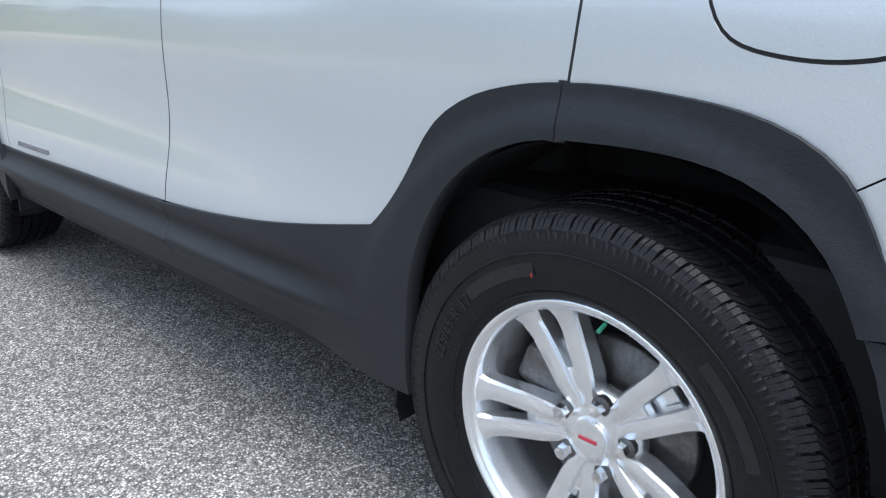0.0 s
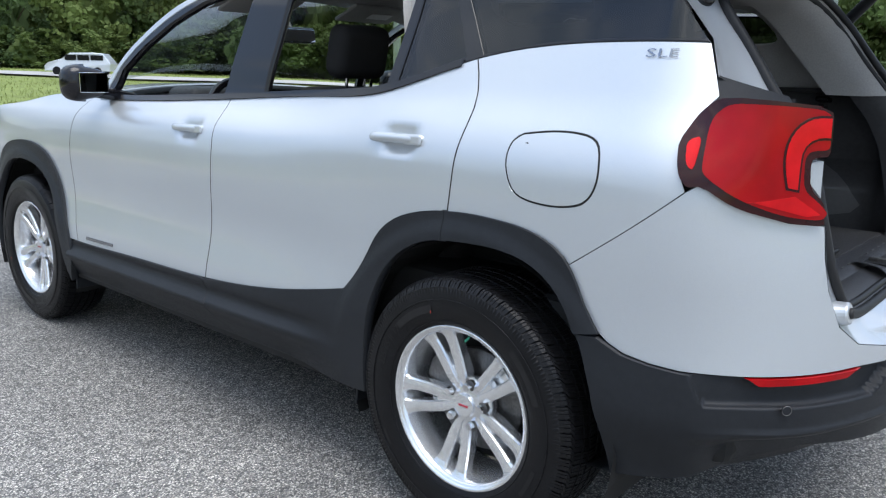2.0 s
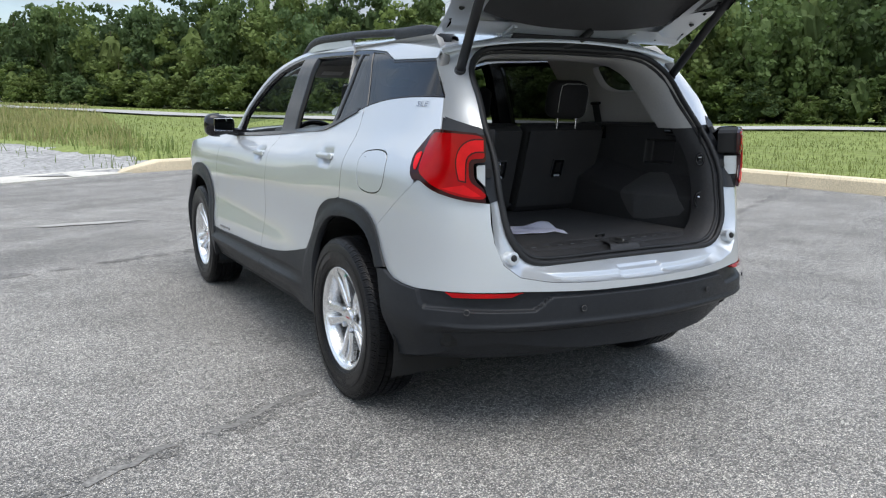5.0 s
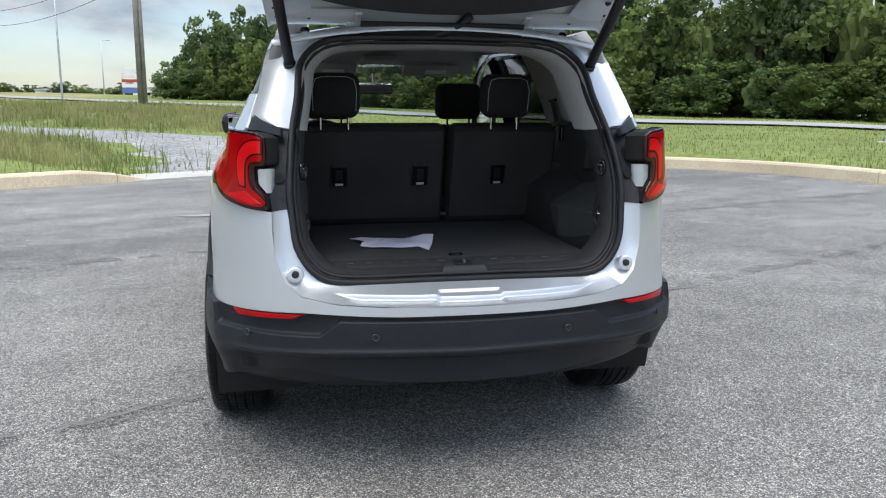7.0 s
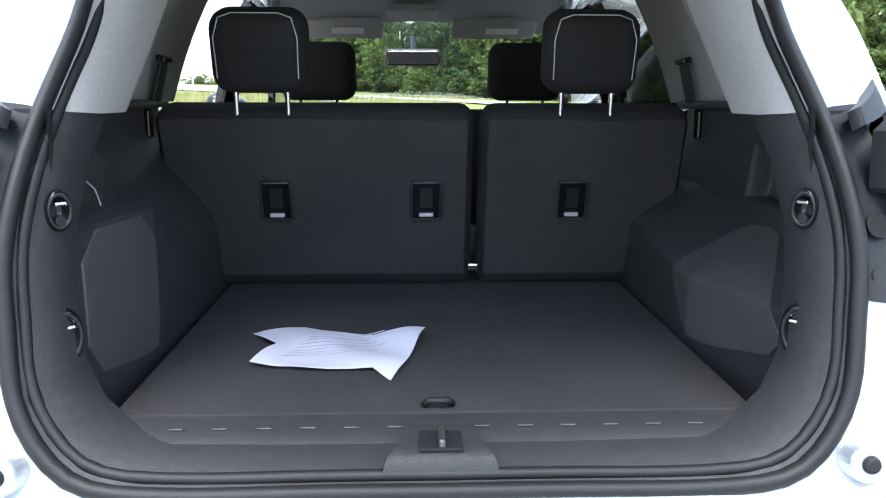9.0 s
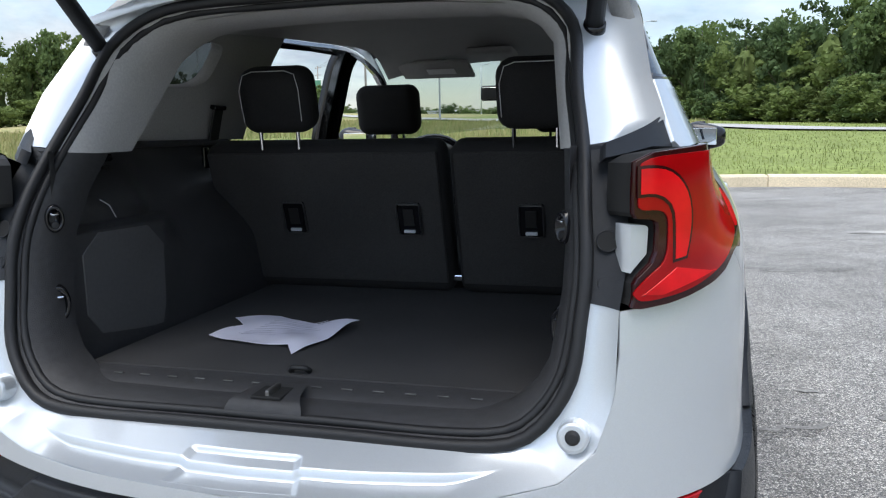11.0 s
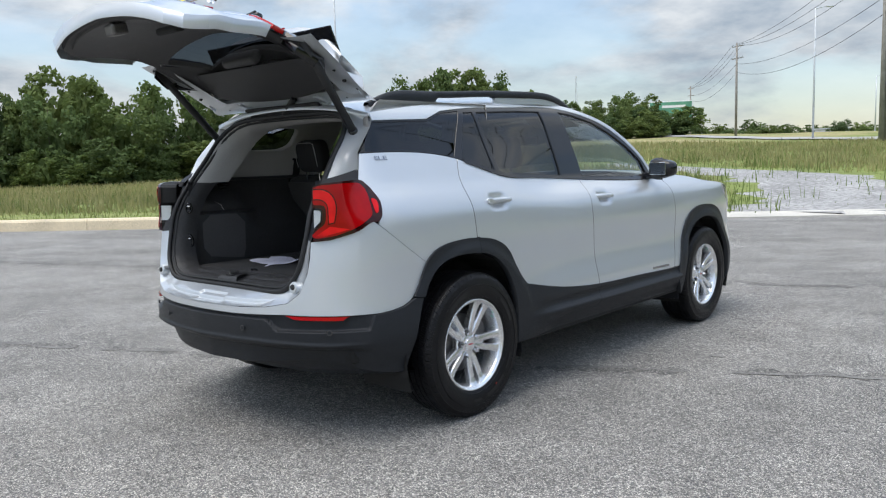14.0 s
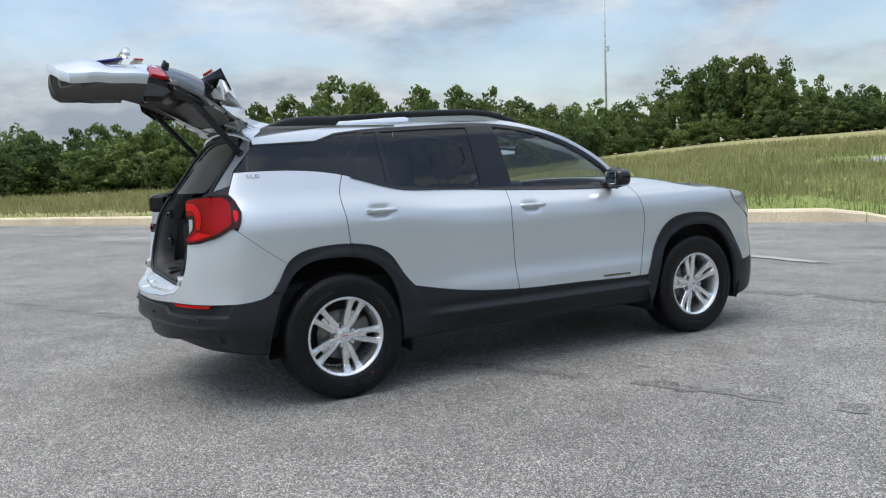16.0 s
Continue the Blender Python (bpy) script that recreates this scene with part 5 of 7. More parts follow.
    skin("lamp_top_cover", [(-.835, 1.160), (-.70, 1.176), (-.622, 1.174), (-.598, 1.205), (-.612, 1.228), (-.82, 1.185)], CLAD, car, body, (), s, gap=0, off=-.008, depth=.02, res=.02, label="dark plastic cover above the lamp")
    # reflector and parking sensors
    skin("reflector", [(-.706, .598), (-.74, .577), (-.955, .583), (-1.0, .603)], LENS, car, body, (), s, off=.003, depth=.02, res=.02, label="long red reflector")
    for u, z in ((-.80, .532), (-1.225, .538)):
        p = body(np.array([u]), np.array([z]))[0]
        n = skin_normal(body, np.array([u]), np.array([z]))[0]
        p[0] *= s
        n[0] *= s
        m = Matrix.Translation(Vector(p) + Vector(n) * .012) @ Vector(n).to_track_quat("Z", "Y").to_matrix().to_4x4()
        sn = part("parking_sensor", cyl_bm(.0095, .0095, .006, m, 20), CLAD, car)
        v, f = tube([m @ Vector((.0105 * math.cos(t), .0105 * math.sin(t), .003)) for t in np.linspace(0, 2 * math.pi, 20, endpoint=False)], .0009, 6, True)
        mesh_object("ring", v, f, STEEL, sn, "", True)

# roof, screen and bonnet
EDGE_X = spline(np.linspace(-.45, 2.2, 40), body(np.linspace(-.45, 2.2, 40), edge_fn(np.linspace(-.45, 2.2, 40)))[:, 0])


def roof(s, y):
    k = np.abs(s)
    crown = .062 * (1 - k ** 2.3)
    bow = .20 * smooth(1.35, 2.16, y) * (1 - k ** 2)
    back = -.03 * smooth(0, -.42, y) * (1 - k ** 2)
    return np.stack([s * EDGE_X(y), y + bow + back, edge_fn(y) + crown], -1)


roof_poly = [(-1, -.40), (0, -.40), (1, -.40), (1, 1.40), (0, 1.33), (-1, 1.40)]
skin("roof", roof_poly, PAINT, car, roof, gap=0, res=.05, depth=.02, label="silver roof panel")
skin("windscreen", [(-1, 1.405), (0, 1.335), (1, 1.405), (1, 2.13), (-1, 2.13)], GLASS, car, roof, gap=.004, res=.05, depth=.004, off=-.004, label="clear windscreen")
HZ = spline([p[0] for p in HOOD_LINE], [p[1] for p in HOOD_LINE])


def bonnet(s, y):
    e = body(y, HZ(y))
    k = np.abs(s)
    return np.stack([s * e[..., 0], e[..., 1] + .13 * (1 - k ** 2), e[..., 2] + .045 * (1 - k ** 2.5)], -1)


skin("bonnet", [(-1, 2.16), (1, 2.16), (1, 3.28), (-1, 3.28)], PAINT, car, bonnet, gap=.0, res=.06, depth=.02, label="silver bonnet")
skin("cowl", [(-1, 2.10), (1, 2.10), (1, 2.165), (-1, 2.165)], CLAD, car, bonnet, gap=.0, res=.06, depth=.02, off=-.006)
fv, ff = [], []
fin_prof = [(-.25, 0), (-.262, .064), (-.235, .060), (-.16, .030), (-.06, 0)]
for w in (-1, 1):
    for a, b in fin_prof:
        fv.append((w * (.022 if b < .01 else .004), a, 1.568 + b + .012 * (a + .25) / .2))
ff = [(0, 1, 2, 3, 4), (9, 8, 7, 6, 5)] + [(i, i + 5, (i + 1) % 5 + 5, (i + 1) % 5) for i in range(5)]
mesh_object("roof_aerial", fv, ff, PAINT, car, "silver shark-fin aerial")
for s in (1, -1):
    line = curve2([(.492, -.30, 1.540), (.510, -.20, 1.583), (.525, .05, 1.605), (.54, .5, 1.625), (.545, .85, 1.636), (.54, 1.15, 1.632), (.52, 1.33, 1.598), (.505, 1.43, 1.565)], .05)
    stations, plinth = [], []
    for x, y, z in curve2(line, .018):
        low = float(roof(np.array([x / float(EDGE_X(y))]), np.array([y]))[0][2]) - .012
        free = smooth(.125, .155, y) * (1 - smooth(.60, .63, y))
        top = max(z - .004, low + .014)
        base = low + (max(top - .034, low) - low) * float(free)
        if y > .45:
            base = max(base, top - .040)
        plinth.append([(s * (x + a * .011), y, low + (max(top - .02, low + .002) - low) * b * (1 - float(free))) for a, b in ((-1, 0), (-1, 1), (1, 1), (1, 0))])
        w = .017
        stations.append([(s * (x + a * w), y, base + (top - base) * b) for a, b in ((-.8, 0), (-1, .3), (-1, .72), (-.62, .96), (0, 1), (.62, .96), (1, .72), (1, .3), (.8, 0), (-.8, 0))])
    rail = loft("roof_rail", stations if s < 0 else [r[::-1] for r in stations], CLAD, car, "black roof rail")
    loft("rail_plinth", plinth if s > 0 else [r[::-1] for r in plinth], PAINT, rail, "silver plinth under the rail", False)

# tailgate opening: the painted jamb, the plastic corner, the seal
OPEN = [(0, .688), (.20, .688), (.40, .690), (.47, .705), (.515, .745), (.545, .80), (.560, .90), (.563, .925), (.565, 1.0), (.558, 1.09), (.549, 1.175), (.541, 1.22), (.527, 1.30), (.510, 1.405), (.478, 1.445), (.43, 1.475), (.36, 1.490), (.20, 1.497), (0, 1.50)]


def open_y(z):
    return -.80 + .25 * (z - .72) if z < 1.05 else -.7175 + .74 * (z - 1.05)


OUT_UZ = ((UMIN, .627), (-1.337, .627), (-1.10, .637), (-.985, .657), (-.925, .702), (-.895, .78), (-.886, .86), (-.886, .92), (-.862, 1.0), (-.836, 1.09), (-.818, 1.172), (-.615, 1.22), (-.590, 1.30), (-.435, 1.41), (-.40, 1.445))
OUTER = [body(np.array([u]), np.array([z]))[0] for u, z in OUT_UZ]
for at, p in ((8, (.632, -.728, 1.0)), (9, (.628, -.682, 1.09)), (10, (.618, -.605, 1.185))):
    OUTER[at] = np.array(p)
OUTER += [np.array(p) for p in ((.50, -.405, 1.505), (.36, -.415, 1.530), (.20, -.425, 1.538), (0, -.43, 1.54))]
INNER = [np.array([x, open_y(z), z]) for x, z in OPEN]


for s in (1, -1):
    fl = np.array([s, 1, 1])
    for a, b, mat, name, label in ((7, 11, CLAD, "lamp_jamb", "dark plastic cover beside the lamp"), (10, 19, PAINT, "tailgate_pillar", "silver painted pillar of the tailgate opening")):
        rows = []
        for t in (0, .18, .45, .75, 1.0):
            sag = .006 * math.sin(math.pi * t) if a == 7 else .022 * math.sin(math.pi * min(1, t * 1.1)) if a >= 7 else .010 * math.sin(math.pi * t)
            rows.append([(OUTER[i] * (1 - t) + INNER[i] * t + np.array([0, sag, 0])) * fl for i in range(a, b)])
        loft(name, rows if s > 0 else [r[::-1] for r in rows], mat, car, label)
    # holes of the lamp cover, rubber buffers
    for px, py, pz, r in ((.597, -.718, 1.021, .017), (.596, -.736, .954, .012), (.593, -.628, 1.147, .011)):
        nrm = Vector((s * .15, -.93, .30 if pz < 1.1 else .55)).normalized()
        m = Matrix.Translation(Vector((s * px, py, pz)) + nrm * .004) @ nrm.to_track_quat("Z", "Y").to_matrix().to_4x4()
        hole = part("access_hole", cyl_bm(r, r, .003, m, 28), DARK if r > .014 else CLAD, car)
        v, f = tube([m @ Vector((r * math.cos(a), r * math.sin(a), .001)) for a in np.linspace(0, 2 * math.pi, 28, endpoint=False)], .0012, 6, True)
        mesh_object("rim", v, f, CLAD, hole, "", True)
    bf = part("buffer", cyl_bm(.028, .025, .036, pose(s * .555, -.814, .722, 80), 24, bevel=.005), PAINT, car, "round rubber-tipped stop")
    part("rubber_tip", cyl_bm(.013, .011, .012, pose(s * .555, -.833, .726, 80), 20, bevel=.004), SEAL, bf)
ring = [p for p in INNER] + [p * np.array([-1, 1, 1]) for p in INNER[-2:0:-1]]
ringc = curve2([tuple(p) for p in ring] + [tuple(ring[0])], .03)[:-1]
for d, r, name in ((.0, .012, "door_seal"), (.022, .009, "inner_seal")):
    v, f = tube([(p[0] * (1 - d * 1.2), p[1] + d * .9 - .004, 1.09 + (p[2] - 1.09) * (1 - d * 1.6)) for p in ringc], r, 8, True)
    mesh_object(name, v, f, SEAL, car, "black rubber seal round the opening", True)
# the jamb below the opening: a shelf, a riser and the hand recess in the middle
across_s = np.unique(np.concatenate([np.linspace(0, .085, 10), np.linspace(.085, .15, 22), np.linspace(.15, OUT_UZ[7][0] - UMIN, 70)]))
out_u = np.array([p[0] for p in OUT_UZ[:8]])
rows = []
for t in np.linspace(0, 1, 61):
    row = []
    for q in list(-across_s[::-1]) + list(across_s[1:]):
        u = UMIN + abs(q)
        at = float(np.interp(u, out_u, range(8)))
        a = body(np.array([u]), np.array([float(np.interp(u, out_u, [p[1] for p in OUT_UZ[:8]]))]))[0]
        b = np.array([np.interp(at, range(8), [float(INNER[i][k]) for i in range(8)]) for k in range(3)])
        p = a + (b - a) * t
        fade = 1 - smooth(.36, .47, abs(q))
        shelf = .016 * t / .42 if t < .42 else .016 * (1 - smooth(.42, .455, t))
        recess = .008 * smooth(.10, .125, t) * (1 - smooth(.60, .63, t)) * (1 - smooth(.100, .116, abs(p[0]) + .04 * (t - .4)))
        p[2] -= fade * (shelf + recess)
        p[1] += .010 * math.sin(math.pi * t) * (1 - fade)
        row.append((p[0] * (1 if q >= 0 else -1), p[1], p[2]))
    rows.append(row)
loft("tailgate_jamb", rows, PAINT, car, "silver tailgate jamb with a shelf and a hand recess")
# inside ring of charcoal trim
for s in (1, -1):
    fl = np.array([s, 1, 1])
    rows = [[p * fl * np.array([k, 1, 1]) + np.array([0, dy, (1.09 - p[2]) * (1 - k)]) for p in INNER[0:12]] for k, dy in ((.995, .0), (.955, .02), (.925, .07), (.93, .13))]
    loft("opening_trim", rows if s > 0 else [r[::-1] for r in rows], TRIM, car, "charcoal trim round the cargo opening")
    rows = [[p * fl * np.array([k, 1, 1]) + np.array([0, dy, (1.09 - p[2]) * (1 - k)]) for p in INNER[10:]] for k, dy in ((.995, .0), (.95, .02), (.91, .08), (.92, .20))]
    loft("pillar_trim", rows if s > 0 else [r[::-1] for r in rows], LINER, car, "pale grey pillar trim")

# ---- cabin and cargo area ----
FLOOR_Z = .735
bm = box_bm((1.0, .91, .03), (0, -.205, FLOOR_Z - .015), .006)
for q in bm.verts:
    q.co.x *= .985 - .030 * float(smooth(.2, -.62, q.co.y))
part("cargo_floor", bm, CARPET, car, "charcoal carpeted cargo floor")
part("under_floor", box_bm((1.5, 1.3, .30), (0, -.02, .52), .03), DARK, car)
# sill plate with its row of slots and the striker recess
sv, sf = [], []
for i, x in enumerate(np.linspace(-.505, .505, 21)):
    for y, z in ((-.650, .734), (-.695, .729), (-.715, .724), (-.73, .716), (-.74, .705)):
        sv.append((x, y, z))
    if i:
        for k in range(4):
            a = (i - 1) * 5 + k
            sf.append((a, a + 1, a + 6, a + 5))
sill = mesh_object("sill_plate", sv, sf, TRIM, car, "charcoal sill plate", True)
for k in range(13):
    if k != 6:
        part("slot", box_bm((.022, .004, .003), ((k - 6) * .062, -.698, .7300), .001), STEEL, sill)
rows = [[(-.078, -.800, .700), (.078, -.800, .700)], [(-.072, -.790, .724), (.072, -.790, .724)], [(-.060, -.765, .732), (.060, -.765, .732)], [(-.052, -.730, .735), (.052, -.730, .735)], [(-.046, -.705, .736), (.046, -.705, .736)]]
loft("striker_cover", [r[::-1] for r in fine_rows(rows, 12, 2)], TRIM, sill, "raised charcoal cover round the latch striker")
part("striker_recess", box_bm((.060, .060, .006), (0, -.754, .7325), .002), DARK, sill)
part("striker", box_bm((.009, .050, .016), (.002, -.756, .738), .003), STEEL, sill)
v, f = tube([(-.02, -.637, .738), (-.012, -.645, .748), (.015, -.645, .748), (.022, -.637, .739)], .006, 8)
mesh_object("floor_loop", v, f, SEAL, car, "black pull loop of the cargo floor", True)
def ramp(a, b, x):
    return np.clip((x - a) / (b - a), 0, 1)


def right_wall(y, z):
    """Half width of the cargo area on the wheel-arch side with the slanted cover."""
    low = .497 + .062 * ramp(-.30, -.56, y)
    zt = .855 + .05 * ramp(-.22, .05, y)
    w = low + (.632 - low) * ramp(zt, zt + .095, z)
    w = w + .022 * ramp(1.0, 1.17, z)
    w = w + .045 * (1 - smooth(-.215, -.205, y)) * smooth(-.40, -.385, y) * smooth(.995, 1.003, z) * (1 - smooth(1.100, 1.108, z))
    return w - (w - .53) * smooth(-.585, -.645, y)


def left_wall(y, z):
    """Half width on the other side: a smooth lower panel, an undercut, and a bulging flap over it."""
    low = .502 + .028 * ramp(-.33, -.58, y)
    edge = .998 + 0 * y
    bulge = .040 * np.exp(-((y + .40) / .15) ** 4) * (1 - ramp(1.04, 1.13, z))
    high = .600 + .05 * ramp(1.06, 1.16, z) - bulge
    behind = .502 + .15 * smooth(.88, 1.15, z)
    up = low + (high - low) * smooth(edge - .004, edge + .012, z)
    k = smooth(-.335, -.20, y)
    w = up * (1 - k) + behind * k
    return w - (w - .53) * smooth(-.585, -.645, y)


for s in (1, -1):
    fl = np.array([s, 1, 1])
    wall_at = right_wall if s > 0 else left_wall
    ys = np.unique(np.concatenate([np.linspace(-.66, .22, 60), np.linspace(-.22, -.20, 6), np.linspace(-.405, -.38, 8)]))
    rows = []
    for z in np.unique(np.concatenate([np.linspace(.62, 1.175, 46), np.linspace(.95, 1.01, 22), np.linspace(1.10, 1.12, 5)])):
        rows.append([(s * float(wall_at(y, z)), float(y), float(z)) for y in ys])
    loft("cargo_side_trim", rows if s < 0 else [r[::-1] for r in rows], TRIM, car, "charcoal moulded cargo side panel")
    part("shelf_ledge", box_bm((.06, .70, .018), (s * .655, -.13, 1.180), .006), TRIM, car)

    # pale upper trim with the small quarter window in it
    def upper(y, z):
        return np.stack([.655 - .31 * (z - 1.18) + .012 * np.sin((z - 1.18) * 9) - .10 * np.maximum(-.30 - y, 0) + 0 * y, y + 0 * z, z + 0 * y], -1)

    window = rounded([(-.235, 1.335), (.02, 1.335), (.10, 1.365), (.135, 1.44), (.12, 1.462), (-.12, 1.462)], 2)
    skin("upper_trim", curve2([(.36, 1.182), (.385, 1.25), (.43, 1.36), (.47, 1.46), (.50, 1.53)], .03) + [(-.30, 1.53), (-.40, 1.45), (-.46, 1.182)], LINER, car, upper, [window], s, res=.03, depth=.04, label="pale grey upper side trim with a small window", flip=-1)
    for y, z, rr in ((-.672, 1.038, .62), (-.685, .862, .88)):
        m = Matrix.Translation((s * .517, y, z)) @ Vector((-s * .75, -.65, 0)).to_track_quat("Z", "Y").to_matrix().to_4x4()
        h = mesh_object("tie_down", *revolve([(.0, -.014), (.015, -.012), (.020, .001), (.0255, .004), (.029, .0), (.031, -.006)], 28, m @ Matrix.Rotation(radians(-90), 4, "Y") @ Matrix.Diagonal((1, 1.55 * rr, rr, 1))), GLOSS, car, "oval black tie-down recess with a bright hook", True)
        part("hook", box_bm((.028 * rr, .006, .008), bevel=.0025, m=m @ pose(0, .016 * rr, .002)), CHROME, h)
        part("hook_eye", cyl_bm(.008, .008, .012, m @ pose(0, -.014, -.004), 14, bevel=.002), SEAL, h)
    # bag hook and the plug beside the seat back
    hk = part("bag_hook", box_bm((.05, .045, .018), bevel=.006, m=pose(s * .628, -.385, 1.150, 0, s * 8, 0)), GLOSS, car, "black folding bag hook")
    part("hook_slot", box_bm((.05, .02, .008), bevel=.003, m=pose(s * .630, -.385, 1.128, 0, s * 8, 0)), DARK, hk)
    part("belt_guide", box_bm((.012, .030, .065), (s * .640, .105, 1.135), .004), GLOSS, car)
    belt = part("seat_belt", box_bm((.008, .050, .105), bevel=.003, m=pose(s * .618, .135, 1.232, 0, -s * 14, 0)), SEAL, car, "black seat belt over the side trim")
    part("belt_loop", box_bm((.022, .062, .014), bevel=.004, m=pose(s * .606, .135, 1.282, 0, -s * 14, 0)), GLOSS, belt)
def wall_surface(fn):
    return lambda y, z: np.stack([fn(np.asarray(y, float), np.asarray(z, float)), y + 0 * z, z + 0 * y], -1)


skin("storage_cover", rounded([(-.19, .858), (-.24, .948), (-.36, .960), (-.50, .885), (-.575, .785), (-.37, .742), (-.285, .742)], 1), SATIN, car, wall_surface(right_wall), res=.012, gap=0, off=.004, depth=.006, flip=-1, label="smooth grey storage cover over the wheel arch")
skin("storage_panel", rounded([(-.588, .992), (-.335, .990), (-.342, .745), (-.40, .745), (-.585, .770)], 1), SATIN, car, wall_surface(left_wall), side=-1, res=.012, gap=0, off=.004, depth=.006, flip=-1, label="smooth grey lower side panel")
v, f = tube([(-.5535, -.486, 1.06), (-.5535, -.455, 1.045), (-.5535, -.435, 1.015)], .0012, 5)
mesh_object("loose_thread", v, f, STITCH, car, "pale scratch on the side panel")
# headliner
rows = []
for y in np.linspace(-.36, 1.60, 18):
    rows.append([tuple(roof(np.array([q]), np.array([y]))[0] * np.array([.93, 1, 1]) - np.array([0, 0, .035 + .01 * abs(q)])) for q in np.linspace(-1, 1, 17)])
loft("headliner", rows, LINER, car, "pale grey headliner")
rows = [[tuple(p * np.array([1, 1, 1])) for p in ((-.45, -.36, 1.455), (-.2, -.37, 1.472), (0, -.37, 1.475), (.2, -.37, 1.472), (.45, -.36, 1.455))], [(-.5, -.28, 1.475), (-.2, -.26, 1.50), (0, -.26, 1.51), (.2, -.26, 1.50), (.5, -.28, 1.475)]]
loft("header_trim", [[tuple(p) for p in r] for r in rows], LINER, car, "pale grey trim over the opening")
for x in (-.38, .38):
    part("roof_vent", cyl_bm(.03, .03, .012, pose(x, -.02, 1.505), 20, bevel=.003), LINER, car)
    part("roof_hook", box_bm((.02, .04, .02), (x * 1.1, -.18, 1.497), .004), TRIM, car)
part("reading_lamp", box_bm((.10, .03, .006), (.02, -.18, 1.532), .002), WHITE, car)

# rear bench, two backs with their headrests
for x0, x1 in ((-.62, .108), (.124, .61)):
    w = x1 - x0
    bm = box_bm((w, .10, .46), (0, 0, 0), .035, m=pose((x0 + x1) / 2, .165, .958, 17), segments=4)
    b = part("seat_back", bm, CLOTH, car, "black folding seat back", True)
    part("back_panel", box_bm((w - .03, .012, .40), (0, 0, 0), .004, m=pose((x0 + x1) / 2, .115, .955, 17)), CARPET, b)
    for x in ((-.355, -.003) if w > .6 else (.345,)):
        r = box_bm((.070, .012, .098), bevel=.006, m=pose(x, .108, .958, 17))
        lp = part("latch_plate", r, GLOSS, b, "glossy black child-seat anchor plate")
        m = pose(x, .101, .956, 17)
        v, f = tube([m @ Vector((a * .034, 0, c * .048)) for a, c in ((-1, -.85), (-.85, -1), (.85, -1), (1, -.85), (1, .85), (.85, 1), (-.85, 1), (-1, .85))], .003, 6, True)
        part("anchor_bar", box_bm((.034, .008, .010), bevel=.003, m=m @ pose(0, -.003, -.036)), GALV, b)
        part("anchor_slot", box_bm((.030, .004, .050), bevel=.001, m=m @ pose(0, -.001, .006)), DARK, b)
        mesh_object("anchor_frame", v, f, TRIM, b, "", True)
    for x in ((-.43, -.315) if w > .6 else (.305, .42)):
        part("headrest_post", rod((x, .07, 1.14), (x, .055, 1.26), .006, seg=10), CHROME, b)
    hx = (x0 + x1) / 2 if w < .6 else -.372
    bm = box_bm((.215, .115, .185), bevel=.045, m=pose(hx, .07, 1.298, 12), segments=5)
    h = part("headrest", bm, CLOTH, car, "black padded headrest with pale stitching", True)
    v, f = tube([(hx + a, .005 + .02 * (b < 1.30), b) for a, b in ((-.088, 1.235), (-.09, 1.32), (-.078, 1.362), (-.05, 1.372), (.05, 1.372), (.078, 1.362), (.09, 1.32), (.088, 1.235))], .0013, 5)
    mesh_object("stitching", v, f, STITCH, h)
part("seat_foot_bracket", box_bm((.10, .03, .018), (.114, .205, .775), .004), CHROME, car)
part("rear_seat_cushion", box_bm((1.22, .55, .20), (0, .52, .70), .06, segments=4), CLOTH, car, "black rear seat cushion", True)
# front seats, dash, wheel
for x in (-.36, .36):
    fs = part("front_seat", box_bm((.50, .14, .66), bevel=.06, m=pose(x, 1.04, .84, 16), segments=4), CLOTH, car, "black front seat", True)
    part("cushion", box_bm((.52, .52, .18), (x, 1.36, .62), .06, segments=4), CLOTH, fs, "", True)
    part("headrest", box_bm((.25, .10, .19), bevel=.042, m=pose(x * .96, .95, 1.285, 12), segments=5), CLOTH, fs, "", True)
    for q in (-.06, .06):
        part("headrest_post", rod((x * .96 + q, .95, 1.15), (x * .96 + q, .94, 1.25), .006, seg=8), CHROME, fs)
part("dashboard", box_bm((1.32, .42, .26), bevel=.08, m=pose(0, 1.95, .95, -6), segments=4), TRIM, car, "charcoal dashboard", True)
part("instrument_hood", box_bm((.36, .22, .10), bevel=.04, m=pose(-.37, 1.84, 1.09), segments=4), TRIM, car, "", True)
v, f = tube([Matrix.Translation((-.37, 1.60, 1.0)) @ Euler((radians(66), 0, 0)).to_matrix().to_4x4() @ Vector((.185 * math.cos(t), .185 * math.sin(t), 0)) for t in np.linspace(0, 2 * math.pi, 36, endpoint=False)], .017, 8, True)
st = mesh_object("steering_wheel", v, f, GLOSS, car, "black steering wheel", True)
part("hub", box_bm((.18, .05, .12), bevel=.03, m=pose(-.37, 1.63, 1.0, -24), segments=3), TRIM, st)
for a in (-.12, .12):
    part("spoke", box_bm((.12, .025, .03), bevel=.008, m=pose(-.37 + a, 1.62, 1.0, -24)), TRIM, st)
mr = part("rear_view_mirror", box_bm((.235, .03, .072), bevel=.014, m=pose(-.03, 1.72, 1.372, -8), segments=4), GLOSS, car, "black rear-view mirror", True)
part("mirror_glass", box_bm((.215, .004, .056), bevel=.0015, m=pose(-.03, 1.703, 1.370, -8)), MIRROR, mr)
part("mirror_stalk", rod((-.03, 1.74, 1.39), (-.03, 1.78, 1.46), .012, seg=10), GLOSS, mr)
